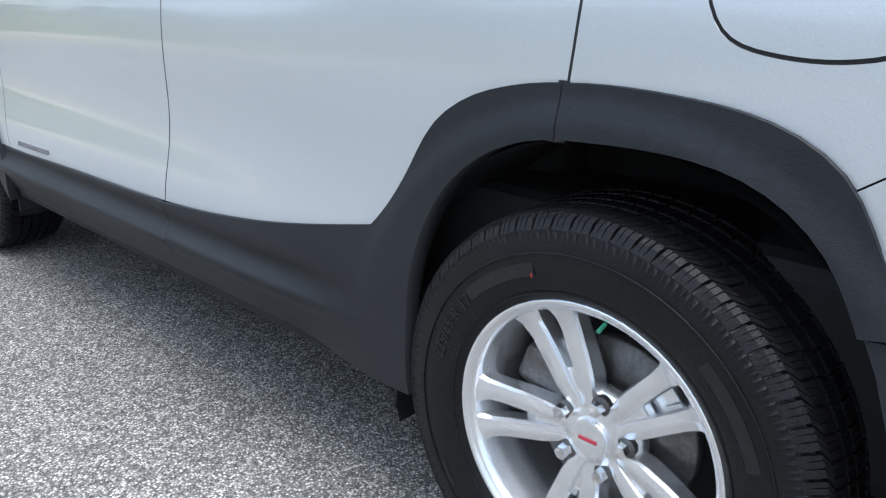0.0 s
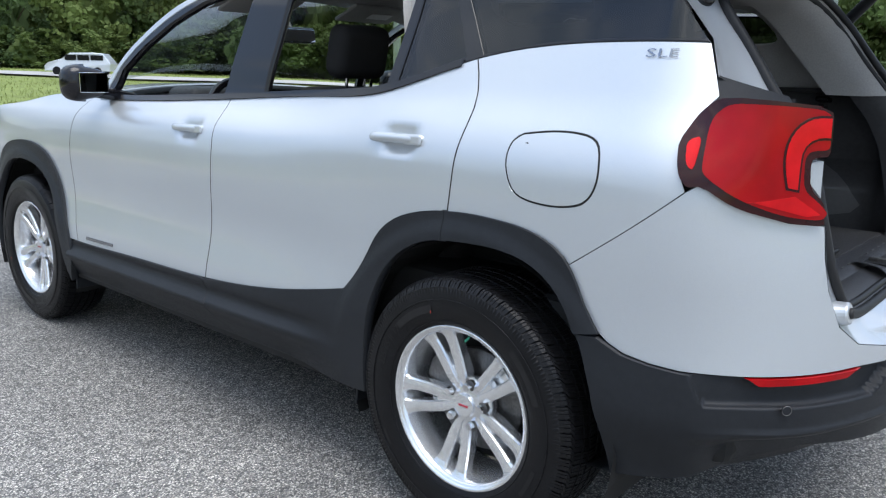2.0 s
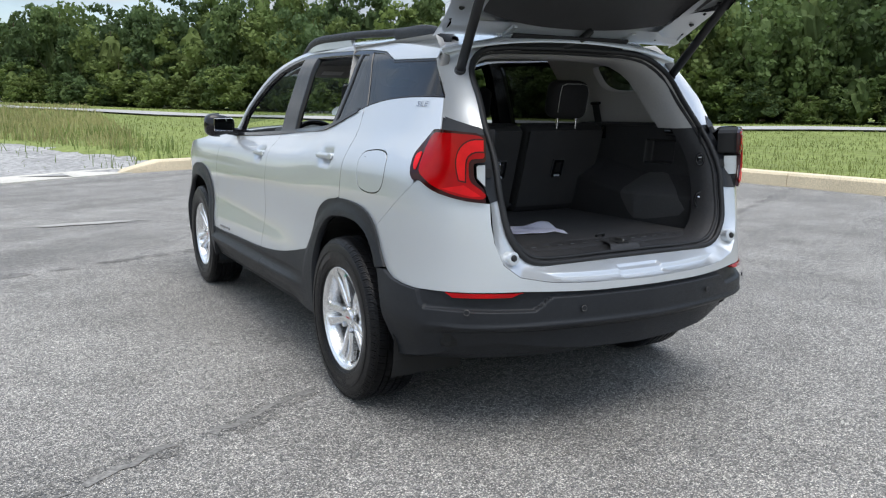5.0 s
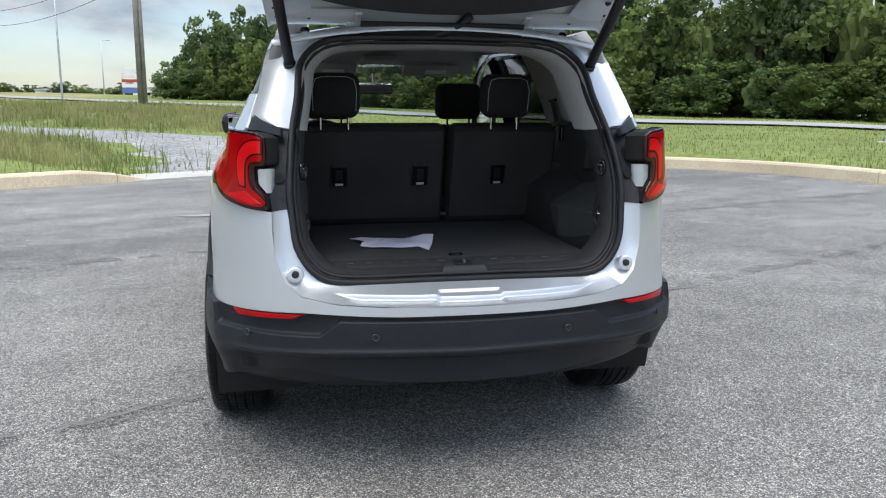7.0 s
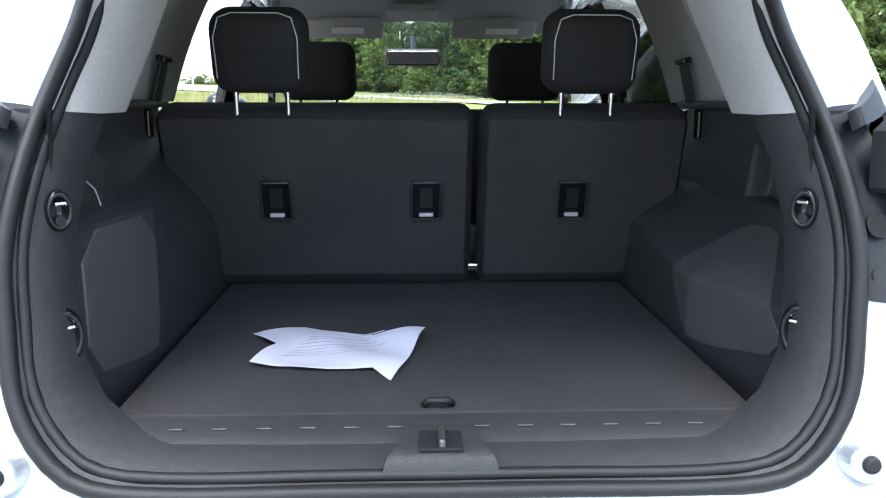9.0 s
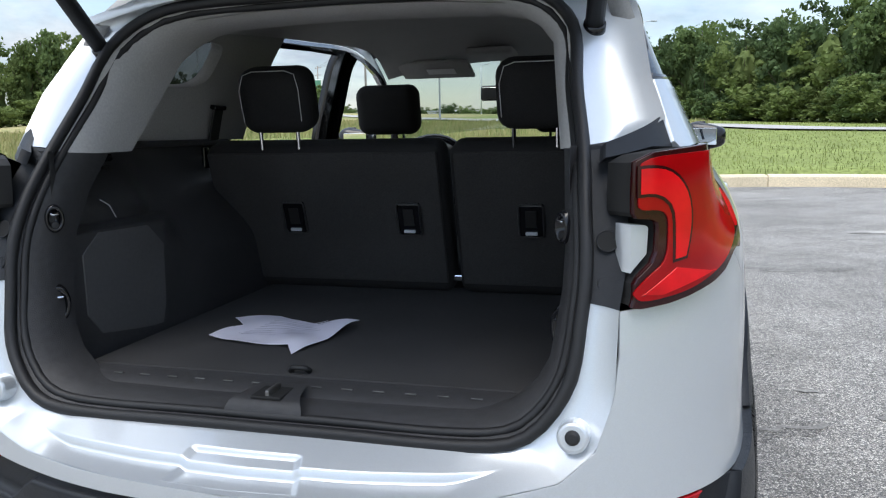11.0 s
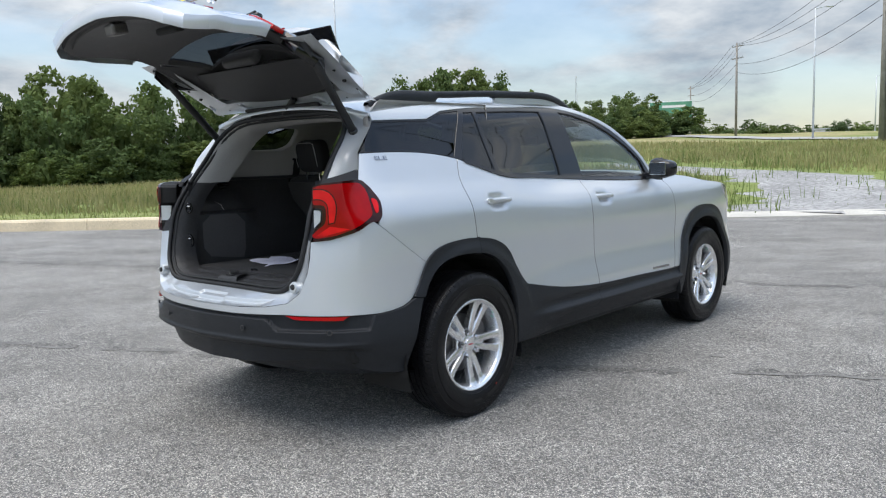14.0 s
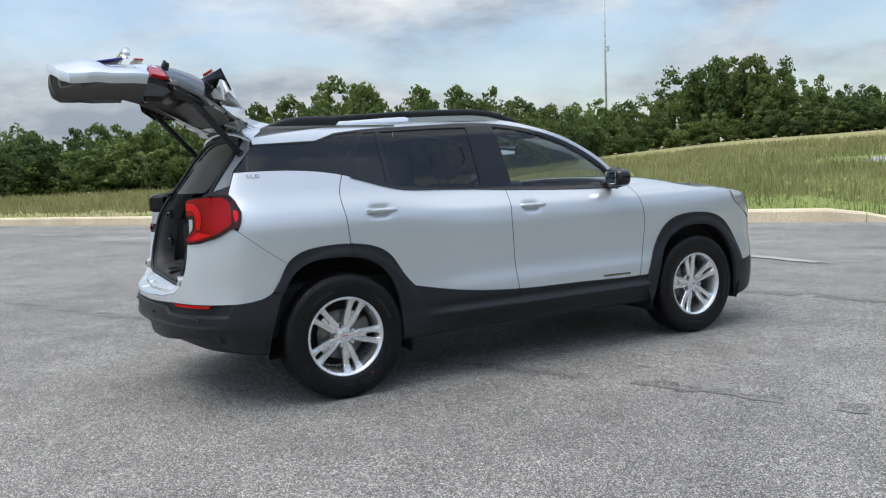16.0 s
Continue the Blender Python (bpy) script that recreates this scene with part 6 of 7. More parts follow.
for x in (-.32, .30):
    vz = part("sun_visor", box_bm((.34, .16, .018), bevel=.008, m=pose(x, 1.55, 1.478, -22)), LINER, car, "grey sun visor")
    part("label", box_bm((.13, .05, .002), m=pose(x + .03, 1.535, 1.466, -22)), WHITE, vz, "plain pale label")
part("overhead_console", box_bm((.20, .16, .03), bevel=.01, m=pose(-.03, 1.42, 1.528, -6)), LINER, car)
# cabin floor and underside
part("cabin_floor", box_bm((1.56, 2.3, .20), (0, 1.45, .36), .03), DARK, car, "black underside")
part("engine_bay", box_bm((1.40, .80, .50), (0, 2.72, .60), .05), DARK, car)
part("underbody", box_bm((1.20, 3.5, .14), (0, 1.45, .33), .04), DARK, car)
part("exhaust_box", cyl_bm(.09, .09, .7, pose(.15, -.50, .42, 0, 90, 0), 18, bevel=.03), DARK, car)

# wheel wells
for s in (1, -1):
    for y0 in (0.0, 2.725):
        vs, fs = [], []
        k = 22
        for i in range(k + 1):
            t = math.pi * (-.12 + 1.24 * i / k)
            for x in (.53, .845):
                vs.append((s * x, y0 + .445 * math.cos(t), .365 + .435 * math.sin(t)))
            if i:
                a = 2 * (i - 1)
                fs.append((a, a + 1, a + 3, a + 2))
        fs.append(tuple(range(0, 2 * (k + 1), 2)))
        w = mesh_object("wheel_liner", vs, fs, DARK, car, "black wheel-well liner")
        part("mud_flap", box_bm((.16, .010, .10), bevel=.004, m=pose(s * .765, y0 + (.425 if y0 < 1 else -.43), .275, 6)), CLAD, car)

# ---- wheels ----
TYRE_R, TYRE_W = .355, .236


def build_wheel(turn):
    """One wheel: its outer face towards +x, the axle at the origin."""
    w = new("wheel")
    half = TYRE_W / 2
    lower = lambda r: r if r < .2265 else .2265 + (r - .2265) * .938
    wall = [(.222, half - .020), (.232, half - .012), (.250, half - .004), (.285, half), (.315, half - .001), (.334, half - .005), (.3365, half - .0045), (.351, half - .013), (.358, half - .022), (.3615, half - .034)]
    ribs = []
    edges = [half - .066, half - .074, .022, .014, -.014, -.022, -half + .074, -half + .066]
    for k, x in enumerate(edges):
        ribs += [(.3625, x), (.3545, x - .001)] if k % 2 == 0 else [(.3545, x + .001), (.3625, x)]
    prof = [(lower(r), x) for r, x in wall + ribs + [(r, -x) for r, x in wall[::-1]]]
    n = len(prof)
    pr = np.array(prof)
    # grooves across the blocks: where they stand in a pitch, and how deep
    PITCH = 66
    steps = ((.0, 0), (.025, 1), (.125, 1), (.15, 0), (.46, 0), (.475, .45), (.515, .45), (.53, 0), (.76, 0), (.775, .3), (.80, .3), (.815, 0))
    verts = []
    for k in range(PITCH):
        for frac, deep in steps:
            for i, (r, x) in enumerate(prof):
                cut_in = 0.0
                if 7 <= i <= 9 or n - 10 <= i <= n - 8:
                    cut_in = .0075
                elif i == 6 or i == n - 7:
                    cut_in = .0012
                elif 10 <= i < n - 10 and r > .352:
                    cut_in = .004
                slant = abs(x) / half * .9 + (.45 if 6 <= i <= 8 else 0)
                t = 2 * math.pi * (k + frac + slant) / PITCH
                rr = r - cut_in * deep
                verts.append((x - math.copysign(cut_in * deep * .5, x) * (i in (7, n - 8)), rr * math.cos(t), rr * math.sin(t)))
    seg = PITCH * len(steps)
    faces = [(k * n + i, ((k + 1) % seg) * n + i, ((k + 1) % seg) * n + i + 1, k * n + i + 1) for k in range(seg) for i in range(n - 1)]
    ty = mesh_object("tyre", verts, faces, RUBBER, w, "black tyre with grooved tread", False)
    me = ty.data
    me.polygons.foreach_set("use_smooth", [math.hypot(p.center[1], p.center[2]) < .329 for p in me.polygons])
    # fine rings on the wall
    for r, x in ((.238, half - .0085), (.297, half + .0005), (.3215, half - .006)):
        v, f = tube([(x, r * math.cos(t), r * math.sin(t)) for t in np.linspace(0, 2 * math.pi, 96, endpoint=False)], .0016, 5, True)
        mesh_object("wall_ring", v, f, RUBBER, ty, "", True)
    # size lettering and plain maker's bars
    v, f = lettering("225/65 R 17", .020)
    def bent(v, r0, mid, x):
        out = []
        for a, b, c in v:
            t = mid - a / r0
            out.append((x, (r0 + b) * math.cos(t), (r0 + b) * math.sin(t)))
        return out
    mesh_object("size_marking", bent(v, .272, radians(turn[1]), half + .0008), f, LETTER, ty, "raised tyre size 225/65 R 17")
    for mid, span, r0, hh in ((turn[1] - 30, 30, .274, .020), (turn[1] + 150, 32, .274, .020), (turn[1] + 182, 18, .272, .012), (turn[1] + 118, 12, .272, .014), (turn[1] + 60, 9, .285, .009), (turn[1] + 242, 30, .274, .018)):
        vb, fb = [], []
        k = 12
        for i in range(k + 1):
            t = radians(mid + span * (i / k - .5))
            for r in (r0 - hh / 2, r0 + hh / 2):
                vb.append((half + .0006, r * math.cos(t), r * math.sin(t)))
            if i:
                a = 2 * (i - 1)
                fb.append((a, a + 1, a + 3, a + 2))
        mesh_object("maker_bar", vb, fb, LETTER, ty, "plain raised bar in place of the maker's name")
    t = radians(turn[2])
    mesh_object("paint_dot", [(half + .001, .262 * math.cos(t + a) + b, .262 * math.sin(t + a) + c) for a, b, c in ((0, 0, 0), (.02, .004, 0), (.03, .004, .007), (.005, 0, .008))], [(0, 1, 2, 3)], RED_DOT, ty, "small red paint mark")
    # rim: barrel and lip
    prof = [(.2235, half - .030), (.2265, half - .020), (.2262, half - .0155), (.2235, half - .014), (.2185, half - .0145), (.2165, half - .019), (.2125, half - .021), (.2095, half - .023), (.2065, half - .036), (.202, half - .052), (.196, half - .075), (.190, -.02), (.196, -.09), (.214, -.10), (.218, -.105)]
    v, f = revolve(prof, 72)
    rim = mesh_object("rim", v, f, ALLOY, w, "silver alloy rim with five split spokes", True)
    face = .066
    # split spokes
    for k in range(5):
        for sgn in (-1, 1):
            a0 = radians(turn[0] + 72 * k)
            bm = bmesh.new()
            rows = []
            for r, off, hw, top, low in ((.028, .0085, .0105, face - .006, .026), (.055, .0130, .0130, face - .003, .028), (.085, .0195, .0160, face + .001, .030), (.120, .0245, .0165, face + .003, .034), (.165, .0300, .0170, face + .008, .042), (.188, .0335, .0190, face + .014, .048), (.202, .0370, .0260, face + .020, .054), (.2145, .0400, .0330, face + .027, .058)):
                row = []
                for o, xx in ((-hw, low), (-hw, top - .007), (-hw * .80, top - .001), (hw * .05 * sgn, top + .0012), (hw * .80, top - .001), (hw, top - .007), (hw, low)):
                    q = sgn * off + o
                    y = r * math.cos(a0) - q * math.sin(a0)
                    z = r * math.sin(a0) + q * math.cos(a0)
                    row.append(bm.verts.new((xx, y, z)))
                rows.append(row)
            for i in range(len(rows) - 1):
                for j in range(7):
                    bm.faces.new((rows[i][j], rows[i][(j + 1) % 7], rows[i + 1][(j + 1) % 7], rows[i + 1][j]))
            bm.faces.new(rows[0])
            bm.faces.new(rows[-1][::-1])
            bmesh.ops.recalc_face_normals(bm, faces=bm.faces[:])
            part("spoke", bm, ALLOY, rim)
        # web in the slot near the hub and the pad at the lip
        a0 = radians(turn[0] + 72 * k)
        m = Matrix.Rotation(a0, 4, "X")
        part("spoke_web", box_bm((.022, .075, .034), bevel=.004, m=m @ pose(face - .018, .072, 0)), ALLOY, rim)
        part("slot_floor", box_bm((.012, .070, .030), bevel=.003, m=m @ pose(face - .040, .115, 0)), ALLOY, rim)
    v, f = revolve([(.028, face - .001), (.046, face - .003), (.060, face - .010), (.072, face - .020), (.078, face - .035), (.06, .02)], 40)
    mesh_object("hub_face", v, f, ALLOY, rim, "", True)
    cap = part("centre_cap", cyl_bm(.034, .032, .012, pose(face + .002, 0, 0, 0, 90, 0), 36, bevel=.003), ALLOY, rim, "silver centre cap")
    part("cap_mark", box_bm((.002, .032, .006), bevel=.0008, m=pose(face + .0085, 0, 0)), EMBLEM, cap, "plain red bar in place of the maker's mark")
    for k in range(5):
        t = radians(turn[0] + 36 + 72 * k)
        y, z = .0575 * math.cos(t), .0575 * math.sin(t)
        pk = part("nut_pocket", cyl_bm(.0155, .0155, .010, pose(face - .008, y, z, 0, 90, 0), 20), STEEL, rim)
        part("wheel_nut", cyl_bm(.0122, .0108, .030, pose(face + .001, y, z, 0, 90, 0), 6, bevel=.001), CHROME, rim)
    t = radians(turn[0] - 30)
    part("valve", rod((half - .04, .196 * math.cos(t), .196 * math.sin(t)), (half - .024, .189 * math.cos(t), .189 * math.sin(t)), .0032, seg=8), GREEN_CAP, rim, "green-capped tyre valve")
    # brake behind
    v, f = revolve([(.06, .010), (.140, .010), (.142, .004), (.142, -.010), (.06, -.014)], 48)
    disc = mesh_object("brake_disc", v, f, STEEL, w, "worn steel brake disc", True)
    v, f = revolve([(.0, .030), (.062, .028), (.066, .010)], 32)
    mesh_object("disc_hat", v, f, STEEL, disc, "", True)
    part("caliper", box_bm((.06, .10, .07), bevel=.014, m=Matrix.Rotation(radians(turn[3]), 4, "X") @ pose(0, .125, 0), segments=3), STEEL, w, "cast brake caliper")
    v, f = revolve([(.0, -.05), (.19, -.05)], 36)
    mesh_object("backing", v, f, DARK, w)
    return w


for s in (1, -1):
    for y0 in (0.0, 2.725):
        # angles run from +y towards +z; the left wheels are turned about the upright
        if s < 0:
            turn = (115, 152, 108, 160) if y0 == 0 else (60, 100, 200, 20)
        else:
            turn = (66, 150, 300, 20) if y0 == 0 else (100, 20, 120, 160)
        w = build_wheel(turn)
        w.parent = car
        w.matrix_basis = pose(s * (.778 if y0 == 0 else .755), y0 - (0 if y0 == 0 else .012), TYRE_R - .001, 0, 0, 0 if s > 0 else 180)

# ---- handles, mirrors, badges ----
for s in (1, -1):
    for y, z, zoff in ((.168, 1.043, 0), (1.217, 1.009, 0)):
        x = .800 if y < 1 else .793
        pts = [(s * (x + .012), y + .005, z), (s * (x + .034), y + .03, z + .001), (s * (x + .040), y + .09, z + .001), (s * (x + .038), y + .16, z), (s * (x + .028), y + .195, z - .001), (s * (x + .010), y + .20, z - .001)]
        v, f = tube(curve2(pts, .012), .0155, 12, flat=.85)
        h = mesh_object("door_handle", v, f, PAINT, car, "silver pull door handle", True)
        if y > 1 and s < 0 or y < 1:
            part("handle_cap", box_bm((.012, .06, .026), bevel=.005, m=pose(s * (x + .045), y + .035, z)), PAINT, h)
    # mirror
    mm = pose(s * .884, 1.975, 1.152, 0, 0, s * -8)
    sq = lambda v, e: math.copysign(abs(v) ** e, v)
    rows = []
    for b in np.linspace(-.5, .5, 13) * math.pi:
        rows.append([mm @ Vector((.094 * sq(math.cos(b), .62) * sq(math.cos(a), .70), .066 * sq(math.cos(b), .62) * sq(math.sin(a), .70) * (1 if math.sin(a) > 0 else .8), (.064 - .010 * s * math.cos(a) * s) * sq(math.sin(b), .6))) for a in np.linspace(0, 2 * math.pi, 33)])
    mi = loft("wing_mirror", rows, GLOSS, car, "black wing mirror")
    part("mirror_glass", box_bm((.122, .004, .078), bevel=.0015, m=mm @ pose(-.004 * s, -.0530, .002)), MIRROR, mi)
    part("mirror_arm", box_bm((.20, .07, .05), bevel=.018, m=pose(s * .77, 1.99, 1.105, 0, s * -10, 0), segments=3), GLOSS, mi)
    # badges on the flanks
    for text, u, z, hh, w in (("SLE", -.433, 1.268, .019, 2.5),):
        v, f = lettering(text, hh)
        v[:, 0] *= w * (1 if s > 0 else 1)
        uu = u + v[:, 0] * (1 if s > 0 else -1)
        pos = body(uu, z + v[:, 1]) + skin_normal(body, uu, z + v[:, 1]) * .004
        pos[:, 0] *= s
        mesh_object("trim_badge", pos, f, BADGE, car, "chrome letters SLE")
    skin("door_badge", [(1.84, .499), (2.07, .495), (2.07, .508), (1.84, .512)], BADGE, car, body, (), s, gap=0, off=.004, depth=.004, label="plain chrome bar in place of the model name")

# ---- tailgate, raised ----
HINGE = Vector((0, -.36, 1.535))
GATE_M = Matrix.Translation(HINGE) @ Matrix.Rotation(radians(-GATE_OPEN), 4, "X") @ Matrix.Translation(-HINGE)
gate = new("tailgate")
gate.parent = car
tagged(gate, "silver tailgate standing open with a dark rear window")
def gskin(name, half, mat, parent, off=0.0, holes=(), label="", flip=1, depth=.012, res=.035, gap=.002, relief=None):
    return skin(name, across(half), mat, parent, rear, holes, 1, res, gap, off, depth, label, flip, relief, GATE_M)


def gate_relief(s, z):
    k = 1 - smooth(.38, .62, np.abs(s))
    return k * (-.022 * smooth(.86, .93, z) * (1 - smooth(1.06, 1.10, z))) + .012 * np.exp(-((z - .82) / .06) ** 2)


G_OUT = [(UMIN, .650), (-1.2, .650), (-1.03, .662), (-.955, .70), (-.915, .78), (-.900, .88), (-.897, 1.0), (-.897, 1.075)]
GLASS_HALF = [(UMIN, 1.185), (-1.2, 1.183), (-.95, 1.175), (-.915, 1.19), (-.95, 1.33), (-1.0, 1.42), (UMIN, 1.44)]
gskin("gate_panel", G_OUT + [(-1.0, 1.085), (-1.12, 1.12), (-1.20, 1.168), (UMIN, 1.172)], PAINT, gate, label="silver lower tailgate panel", relief=gate_relief, depth=.055)
for s in (1, -1):
    tl = skin("gate_light", [(-.897, 1.080), (-1.0, 1.090), (-1.12, 1.124), (-1.195, 1.168), (-1.0, 1.168), (-.90, 1.165)], LENS, gate, body, (), s, res=.02, off=.006, depth=.02, label="red tail light on the gate", m=GATE_M)
    skin("gate_reverse_lens", [(-1.03, 1.108), (-1.10, 1.128), (-1.15, 1.152), (-1.05, 1.150)], LENS_CLEAR, tl, body, (), s, res=.02, off=.009, depth=.004, m=GATE_M)
    skin("gate_pillar", [(-.90, 1.17), (-.920, 1.178), (-.955, 1.32), (-1.01, 1.435), (-.93, 1.49), (-.80, 1.44), (-.72, 1.33), (-.70, 1.25), (-.80, 1.18)], GLOSS, gate, body, (), s, res=.03, off=.004, depth=.055, label="gloss black pillar of the tailgate", m=GATE_M)
gskin("rear_glass", GLASS_HALF, PRIVACY, gate, .002, depth=.005, label="dark rear window")
gskin("glass_band", [(UMIN, 1.42), (-1.10, 1.41), (-.95, 1.48), (UMIN, 1.50)], GLOSS, gate, .003, depth=.01)
# inner side: painted frame, black trim
gskin("inner_frame", [(UMIN, 1.17), (-1.2, 1.17), (-.93, 1.16), (-.87, 1.18), (-.80, 1.28), (-.76, 1.36), (-.80, 1.44), (-.92, 1.485), (UMIN, 1.49)], TRIM, gate, .050,
      [[(p[0], p[1]) for p in across(GLASS_HALF)]], "charcoal frame round the rear window", -1, .03, .04)
gskin("lower_lining", [(UMIN, .672), (-1.2, .672), (-1.04, .69), (-.985, .73), (-.955, .80), (-.945, 1.0), (-.935, 1.10), (-.90, 1.18), (-1.0, 1.178), (UMIN, 1.178)], TRIM, gate, .055, label="charcoal lower lining of the tailgate", flip=-1, depth=.03, res=.04)
gskin("inner_trim", [(UMIN, .70), (-1.2, .70), (-1.07, .72), (-1.03, .80), (-1.00, 1.0), (-.985, 1.12), (-.965, 1.20), (-.965, 1.32), (-.985, 1.41), (-1.05, 1.455), (UMIN, 1.48)], TRIM, gate, .068,
      [[(p[0] * .90, 1.185 + (p[1] - 1.185) * .80 + .02) for p in across(GLASS_HALF)]], "charcoal inner trim of the tailgate", -1, .03, .04)


def gp_(x, y, z):
    return GATE_M @ Vector((x, y, z))


part("pull_cup", box_bm((.16, .03, .05), bevel=.012, m=GATE_M @ pose(.28, -.80, .80)), DARK, gate)
lt = part("gate_latch", box_bm((.08, .05, .07), bevel=.01, m=GATE_M @ pose(0, -.845, .72)), STEEL, gate)
# inner header between the hinges and the glass
def header_row(y, z, w, sag=.03, bow=0.0):
    return [gp_(q * w, y - bow * abs(q) ** 2.4, z - sag * abs(q) ** 2.4) for q in np.linspace(-1, 1, 17)]


loft("gate_header", [header_row(-.366, 1.535, .61), header_row(-.382, 1.512, .615), header_row(-.405, 1.505, .615), header_row(-.425, 1.492, .615)], PAINT, gate, "silver flange of the tailgate at the hinges")
loft("gate_header_trim", [header_row(-.412, 1.488, .470, .050, .050), header_row(-.445, 1.462, .478, .040, .035), header_row(-.50, 1.420, .500, .025, .02), header_row(-.56, 1.365, .510, .01), header_row(-.60, 1.325, .515, .0)], TRIM, gate, "charcoal trim above the rear window")
for s in (1, -1):
    rows = [[gp_(s * x, y, z) for x, y, z in ((.622, -.350, 1.545), (.632, -.43, 1.45), (.652, -.52, 1.36), (.680, -.61, 1.26), (.70, -.69, 1.17))], [gp_(s * x, y, z) for x, y, z in ((.56, -.385, 1.50), (.565, -.46, 1.42), (.575, -.54, 1.33), (.590, -.62, 1.235), (.60, -.69, 1.16))],
            [gp_(s * x, y, z) for x, y, z in ((.47, -.425, 1.475), (.485, -.485, 1.405), (.495, -.56, 1.32), (.51, -.635, 1.23), (.52, -.70, 1.15))]]
    loft("gate_side_flange", fine_rows(rows if s > 0 else [r[::-1] for r in rows], 9, 17), PAINT, gate, "silver side flange of the tailgate")
    for x, y, z, r in ((.48, -.395, 1.505, .010), (.585, -.398, 1.500, .011), (.600, -.430, 1.462, .006), (.588, -.478, 1.408, .012), (.596, -.530, 1.352, .008), (.600, -.585, 1.290, .014)):
        part("flange_plug", cyl_bm(r, r * .8, .012, GATE_M @ pose(s * x, y + .004, z - .004, -42), 16, bevel=.002), SEAL, gate)
    hp = part("hinge_plate", box_bm((.082, .010, .034), bevel=.004, m=GATE_M @ pose(s * .308, -.372, 1.512, 40)), PAINT, gate, "silver hinge plate with two bolts")
    for q in (-.028, .028):
        part("bolt", cyl_bm(.009, .008, .012, GATE_M @ pose(s * .308 + q, -.366, 1.503, 40) @ pose(0, 0, 0, 90), 6, bevel=.0015), CHROME, hp)
v, f = tube(curve2([(-.045, -.372, 1.502), (-.01, -.392, 1.512), (.05, -.415, 1.535), tuple(gp_(.10, -.412, 1.486))], .012), .017, 10)
mesh_object("wiring_boot", v, f, SEAL, car, "black rubber wiring boot of the tailgate", True)
part("hinge_ditch", box_bm((.60, .058, .012), bevel=.004, m=pose(0, -.412, 1.526, -41)), SEAL, car, "black rubber strip between the hinges")
wm = part("wiper_motor_cover", box_bm((.26, .07, .050), bevel=.022, m=GATE_M @ pose(.10, -.640, 1.235, -45), segments=4), TRIM, gate, "charcoal wiper motor cover", True)
# spoiler
sp_v, sp_f = [], []
prof = [(-.375, 1.548), (-.50, 1.560), (-.64, 1.548), (-.735, 1.520), (-.745, 1.508), (-.72, 1.495), (-.62, 1.478), (-.56, 1.44)]
xs = np.linspace(-1, 1, 25)
for q in xs:
    for y, z in prof:
        k = 1 - abs(q) ** 4 * (.42 if y < -.6 else .2)
        sp_v.append(gp_(q * .60 * (1 - .10 * (y < -.6)), -.36 + (y + .36) * k, z - .055 * abs(q) ** 2.4))
n = len(prof)
for i in range(24):
    for k in range(n - 1):
        a = i * n + k
        sp_f.append((a, a + n, a + n + 1, a + 1))
sp_f += [tuple(range(n))[::-1], tuple(range(24 * n, 25 * n))]
spo = mesh_object("spoiler", sp_v, sp_f, PAINT, gate, "silver roof spoiler", True)
part("under_spoiler", box_bm((1.0, .13, .012), bevel=.004, m=GATE_M @ pose(0, -.655, 1.474, 12)), GLOSS, spo, "gloss black underside of the spoiler")
part("brake_light", box_bm((.22, .03, .018), bevel=.006, m=GATE_M @ pose(0, -.738, 1.510, 0)), LENS, spo, "high red brake light")
# chrome handle, plate, emblems
bar = curve2([(-.27, -.90, 1.035), (-.22, -.925, 1.052), (0, -.935, 1.058), (.22, -.925, 1.052), (.27, -.90, 1.035)], .03)
v, f = tube([gp_(*p) for p in bar], .022, 10, flat=.9)
mesh_object("gate_handle", v, f, CHROME, gate, "bright chrome bar over the number plate", True)
pl = part("number_plate", box_bm((.305, .008, .152), bevel=.003, m=GATE_M @ pose(0, -.907, .955, -3)), BLUE, gate, "blue and yellow dealer plate")
for x, z, w, h, mat in ((0, .048, .22, .030, YELLOW), (-.06, 0, .06, .052, YELLOW), (.06, 0, .09, .042, BLUE), (0, -.055, .09, .014, YELLOW), (0, .068, .16, .006, WHITE)):
    part("plate_print", box_bm((w, .002, h), bevel=.0006, m=GATE_M @ pose(0, -.907, .955, -3) @ pose(x, -.0052, z)), mat, pl, "plain bar in place of the dealer's writing")
v, f = tube([GATE_M @ pose(0, -.907, .955, -3) @ Vector((.06 + .046 * math.cos(t), -.006, .021 * math.sin(t))) for t in np.linspace(0, 2 * math.pi, 30, endpoint=False)], .0016, 5, True)
mesh_object("plate_oval", v, f, WHITE, pl)
part("maker_emblem", box_bm((.20, .010, .052), bevel=.004, m=GATE_M @ pose(0, -.886, 1.125, -14)), EMBLEM, gate, "plain red and chrome bar in place of the maker's mark")
part("dealer_badge", box_bm((.13, .004, .030), bevel=.001, m=GATE_M @ pose(-.30, -.865, 1.118, -14)), GLOSS, gate, "small plain black badge")
part("model_badge", box_bm((.24, .006, .022), bevel=.002, m=GATE_M @ pose(-.36, -.872, .745, 4)), CHROME, gate, "plain chrome bar in place of the model name")
wp = part("rear_wiper", box_bm((.06, .05, .04), bevel=.014, m=GATE_M @ pose(.30, -.80, 1.215, -35)), GLOSS, gate, "black rear wiper")
part("wiper_arm", rod(gp_(.30, -.825, 1.22), gp_(.02, -.80, 1.225), .010, .006, 8), GLOSS, wp)
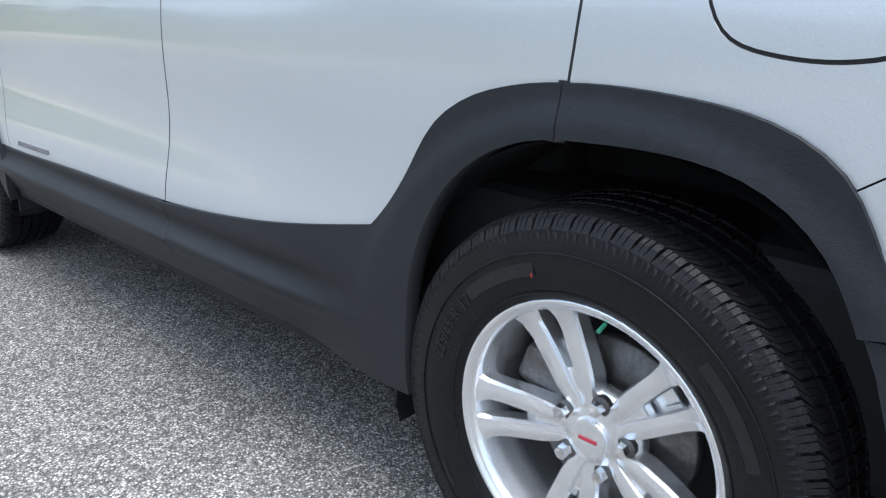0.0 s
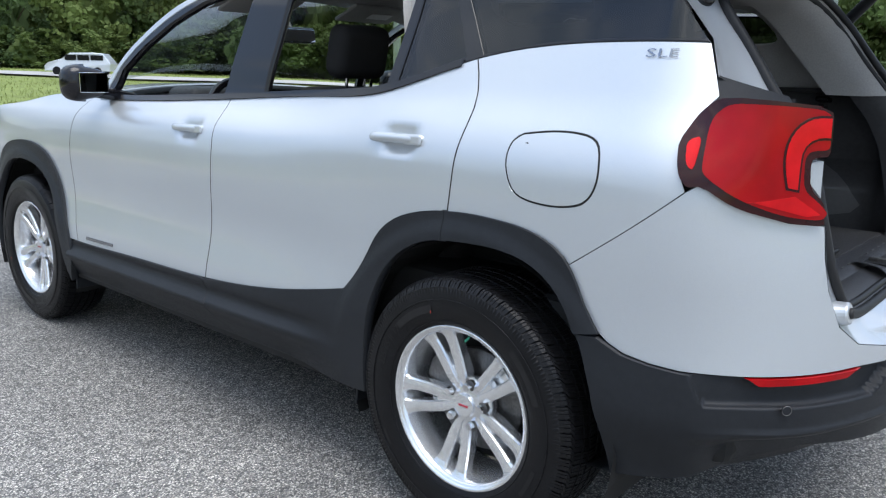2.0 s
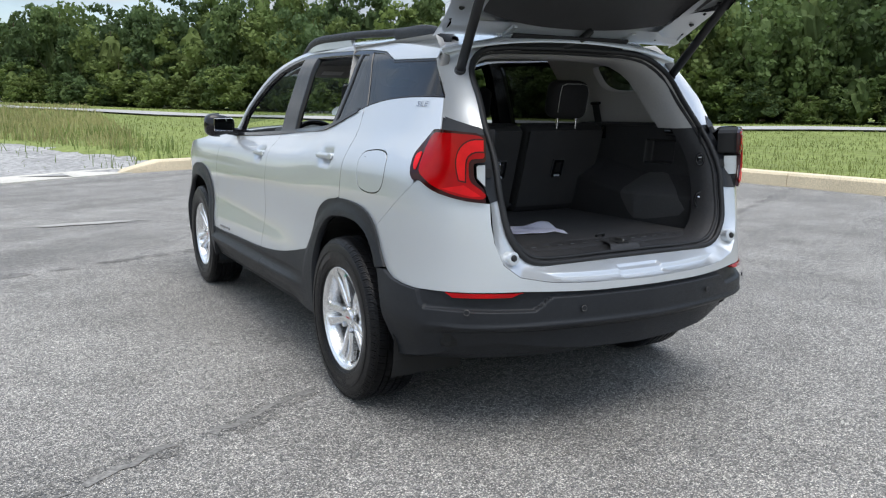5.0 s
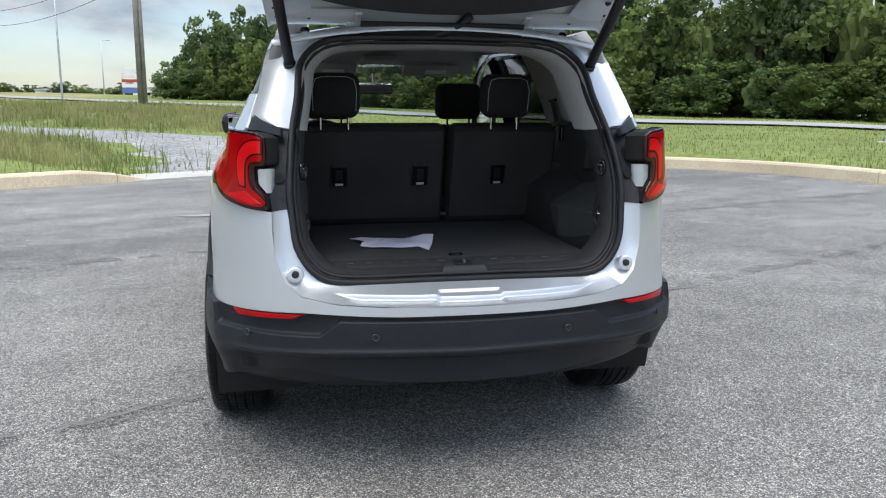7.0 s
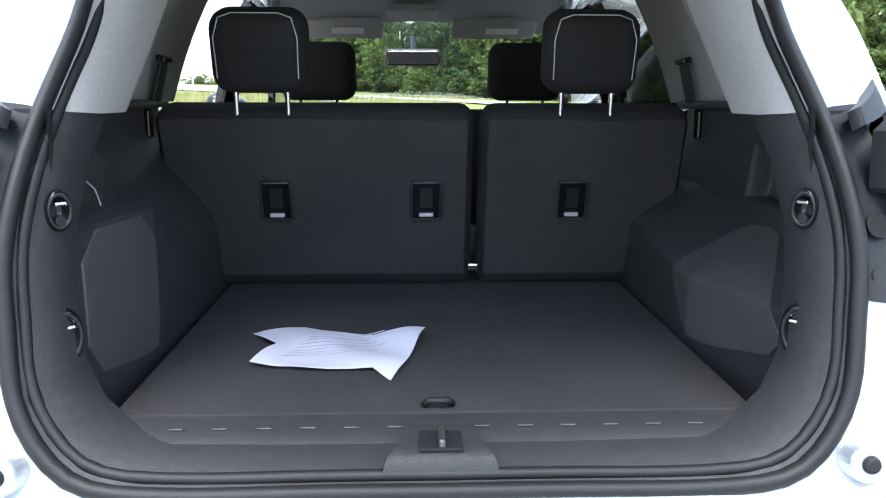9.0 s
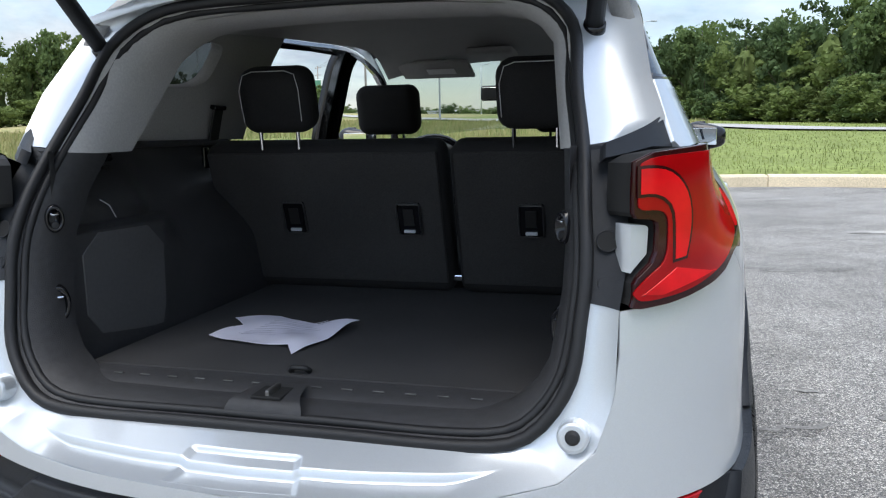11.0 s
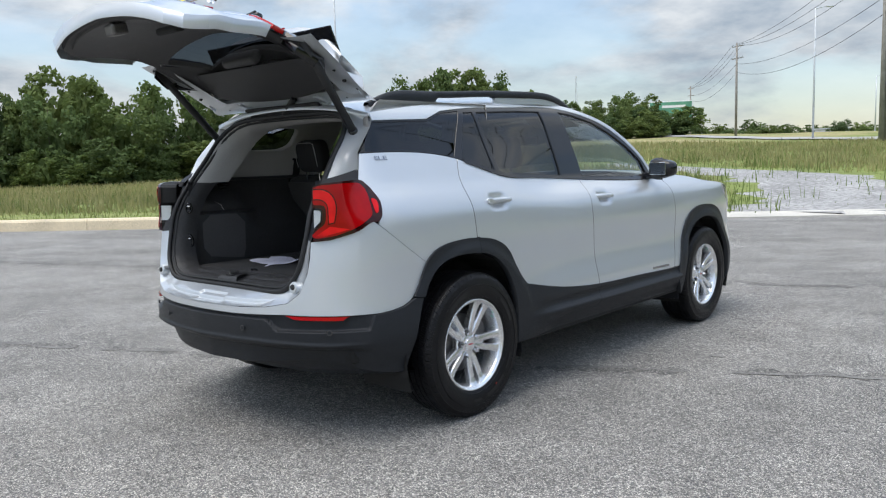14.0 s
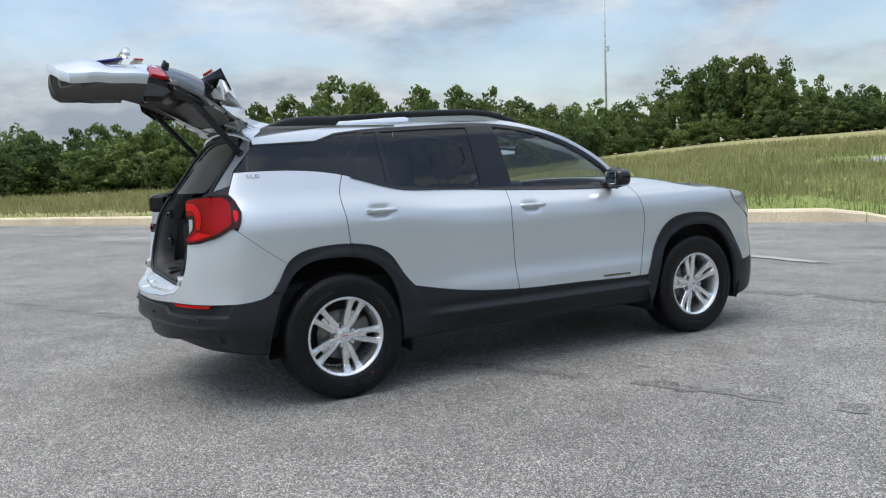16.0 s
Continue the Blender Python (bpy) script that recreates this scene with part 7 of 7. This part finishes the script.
part("wiper_blade", rod(gp_(.20, -.795, 1.228), gp_(-.10, -.785, 1.232), .007, seg=8), SEAL, wp)
# hinges and struts
for s in (1, -1):
    hg = part("hinge", box_bm((.05, .05, .03), bevel=.006, m=pose(s * .308, -.36, 1.525, 20)), PAINT, car)
    part("hinge_arm", box_bm((.026, .10, .012), bevel=.003, m=GATE_M @ pose(s * .308, -.39, 1.49, 60)), PAINT, hg)
    a = Vector((s * .545, -.412, 1.362))
    b = gp_(s * .612, -.67, 1.195)
    d = b - a
    stt = part("strut", rod(a + d * .07, b, .0185, seg=16), SEAL, car, "black powered strut holding the tailgate", True)
    part("ball_joint", rod(a - d * .01, a + d * .09, .012, seg=12), GLOSS, stt, "", True)
    part("collar", rod(a + d * .06, a + d * .10, .0225, .0215, 16), GLOSS, stt, "", True)
    part("strut_mount", box_bm((.030, .030, .055), bevel=.008, m=pose(s * .552, -.428, 1.348, -30)), GLOSS, stt)

# ---- paper on the cargo floor ----
PAPER_EDGE = [(-0.317, -0.45), (-0.289, -0.34), (-0.343, -0.284), (-0.324, -0.258), (-0.254, -0.212), (-0.182, -0.254), (-0.113, -0.291), (-0.012, -0.279), (-0.052, -0.455), (-0.073, -0.526), (-0.105, -0.477), (-0.21, -0.474)]


def paper_top(x, y):
    lift = .006 + .007 * np.sin(x * 26 + 1) * np.sin(y * 30 + x * 9) + .018 * smooth(-.16, -.02, x) * smooth(-.42, -.30, y) + .012 * smooth(-.26, -.34, x)
    return np.stack([x + 0 * y, y + 0 * x, FLOOR_Z + np.maximum(lift, .003)], -1)


paper = thing("paper_sheet", "creased white printed sheet lying on the cargo carpet", "paper")
skin("sheet", PAPER_EDGE, PAPER, paper, paper_top, gap=0, res=.015, depth=.001)
for k in range(8):
    a = .014 * k
    skin("text_line", [(-.27 + a * .45, -.400 + a), (-.10 - .02 * (k % 3) + a * .3, -.385 + a), (-.10 - .02 * (k % 3) + a * .3, -.380 + a), (-.27 + a * .45, -.395 + a)], INK, paper, paper_top, gap=0, res=.015, depth=0, off=.0012, label="plain grey bar of unreadable writing")
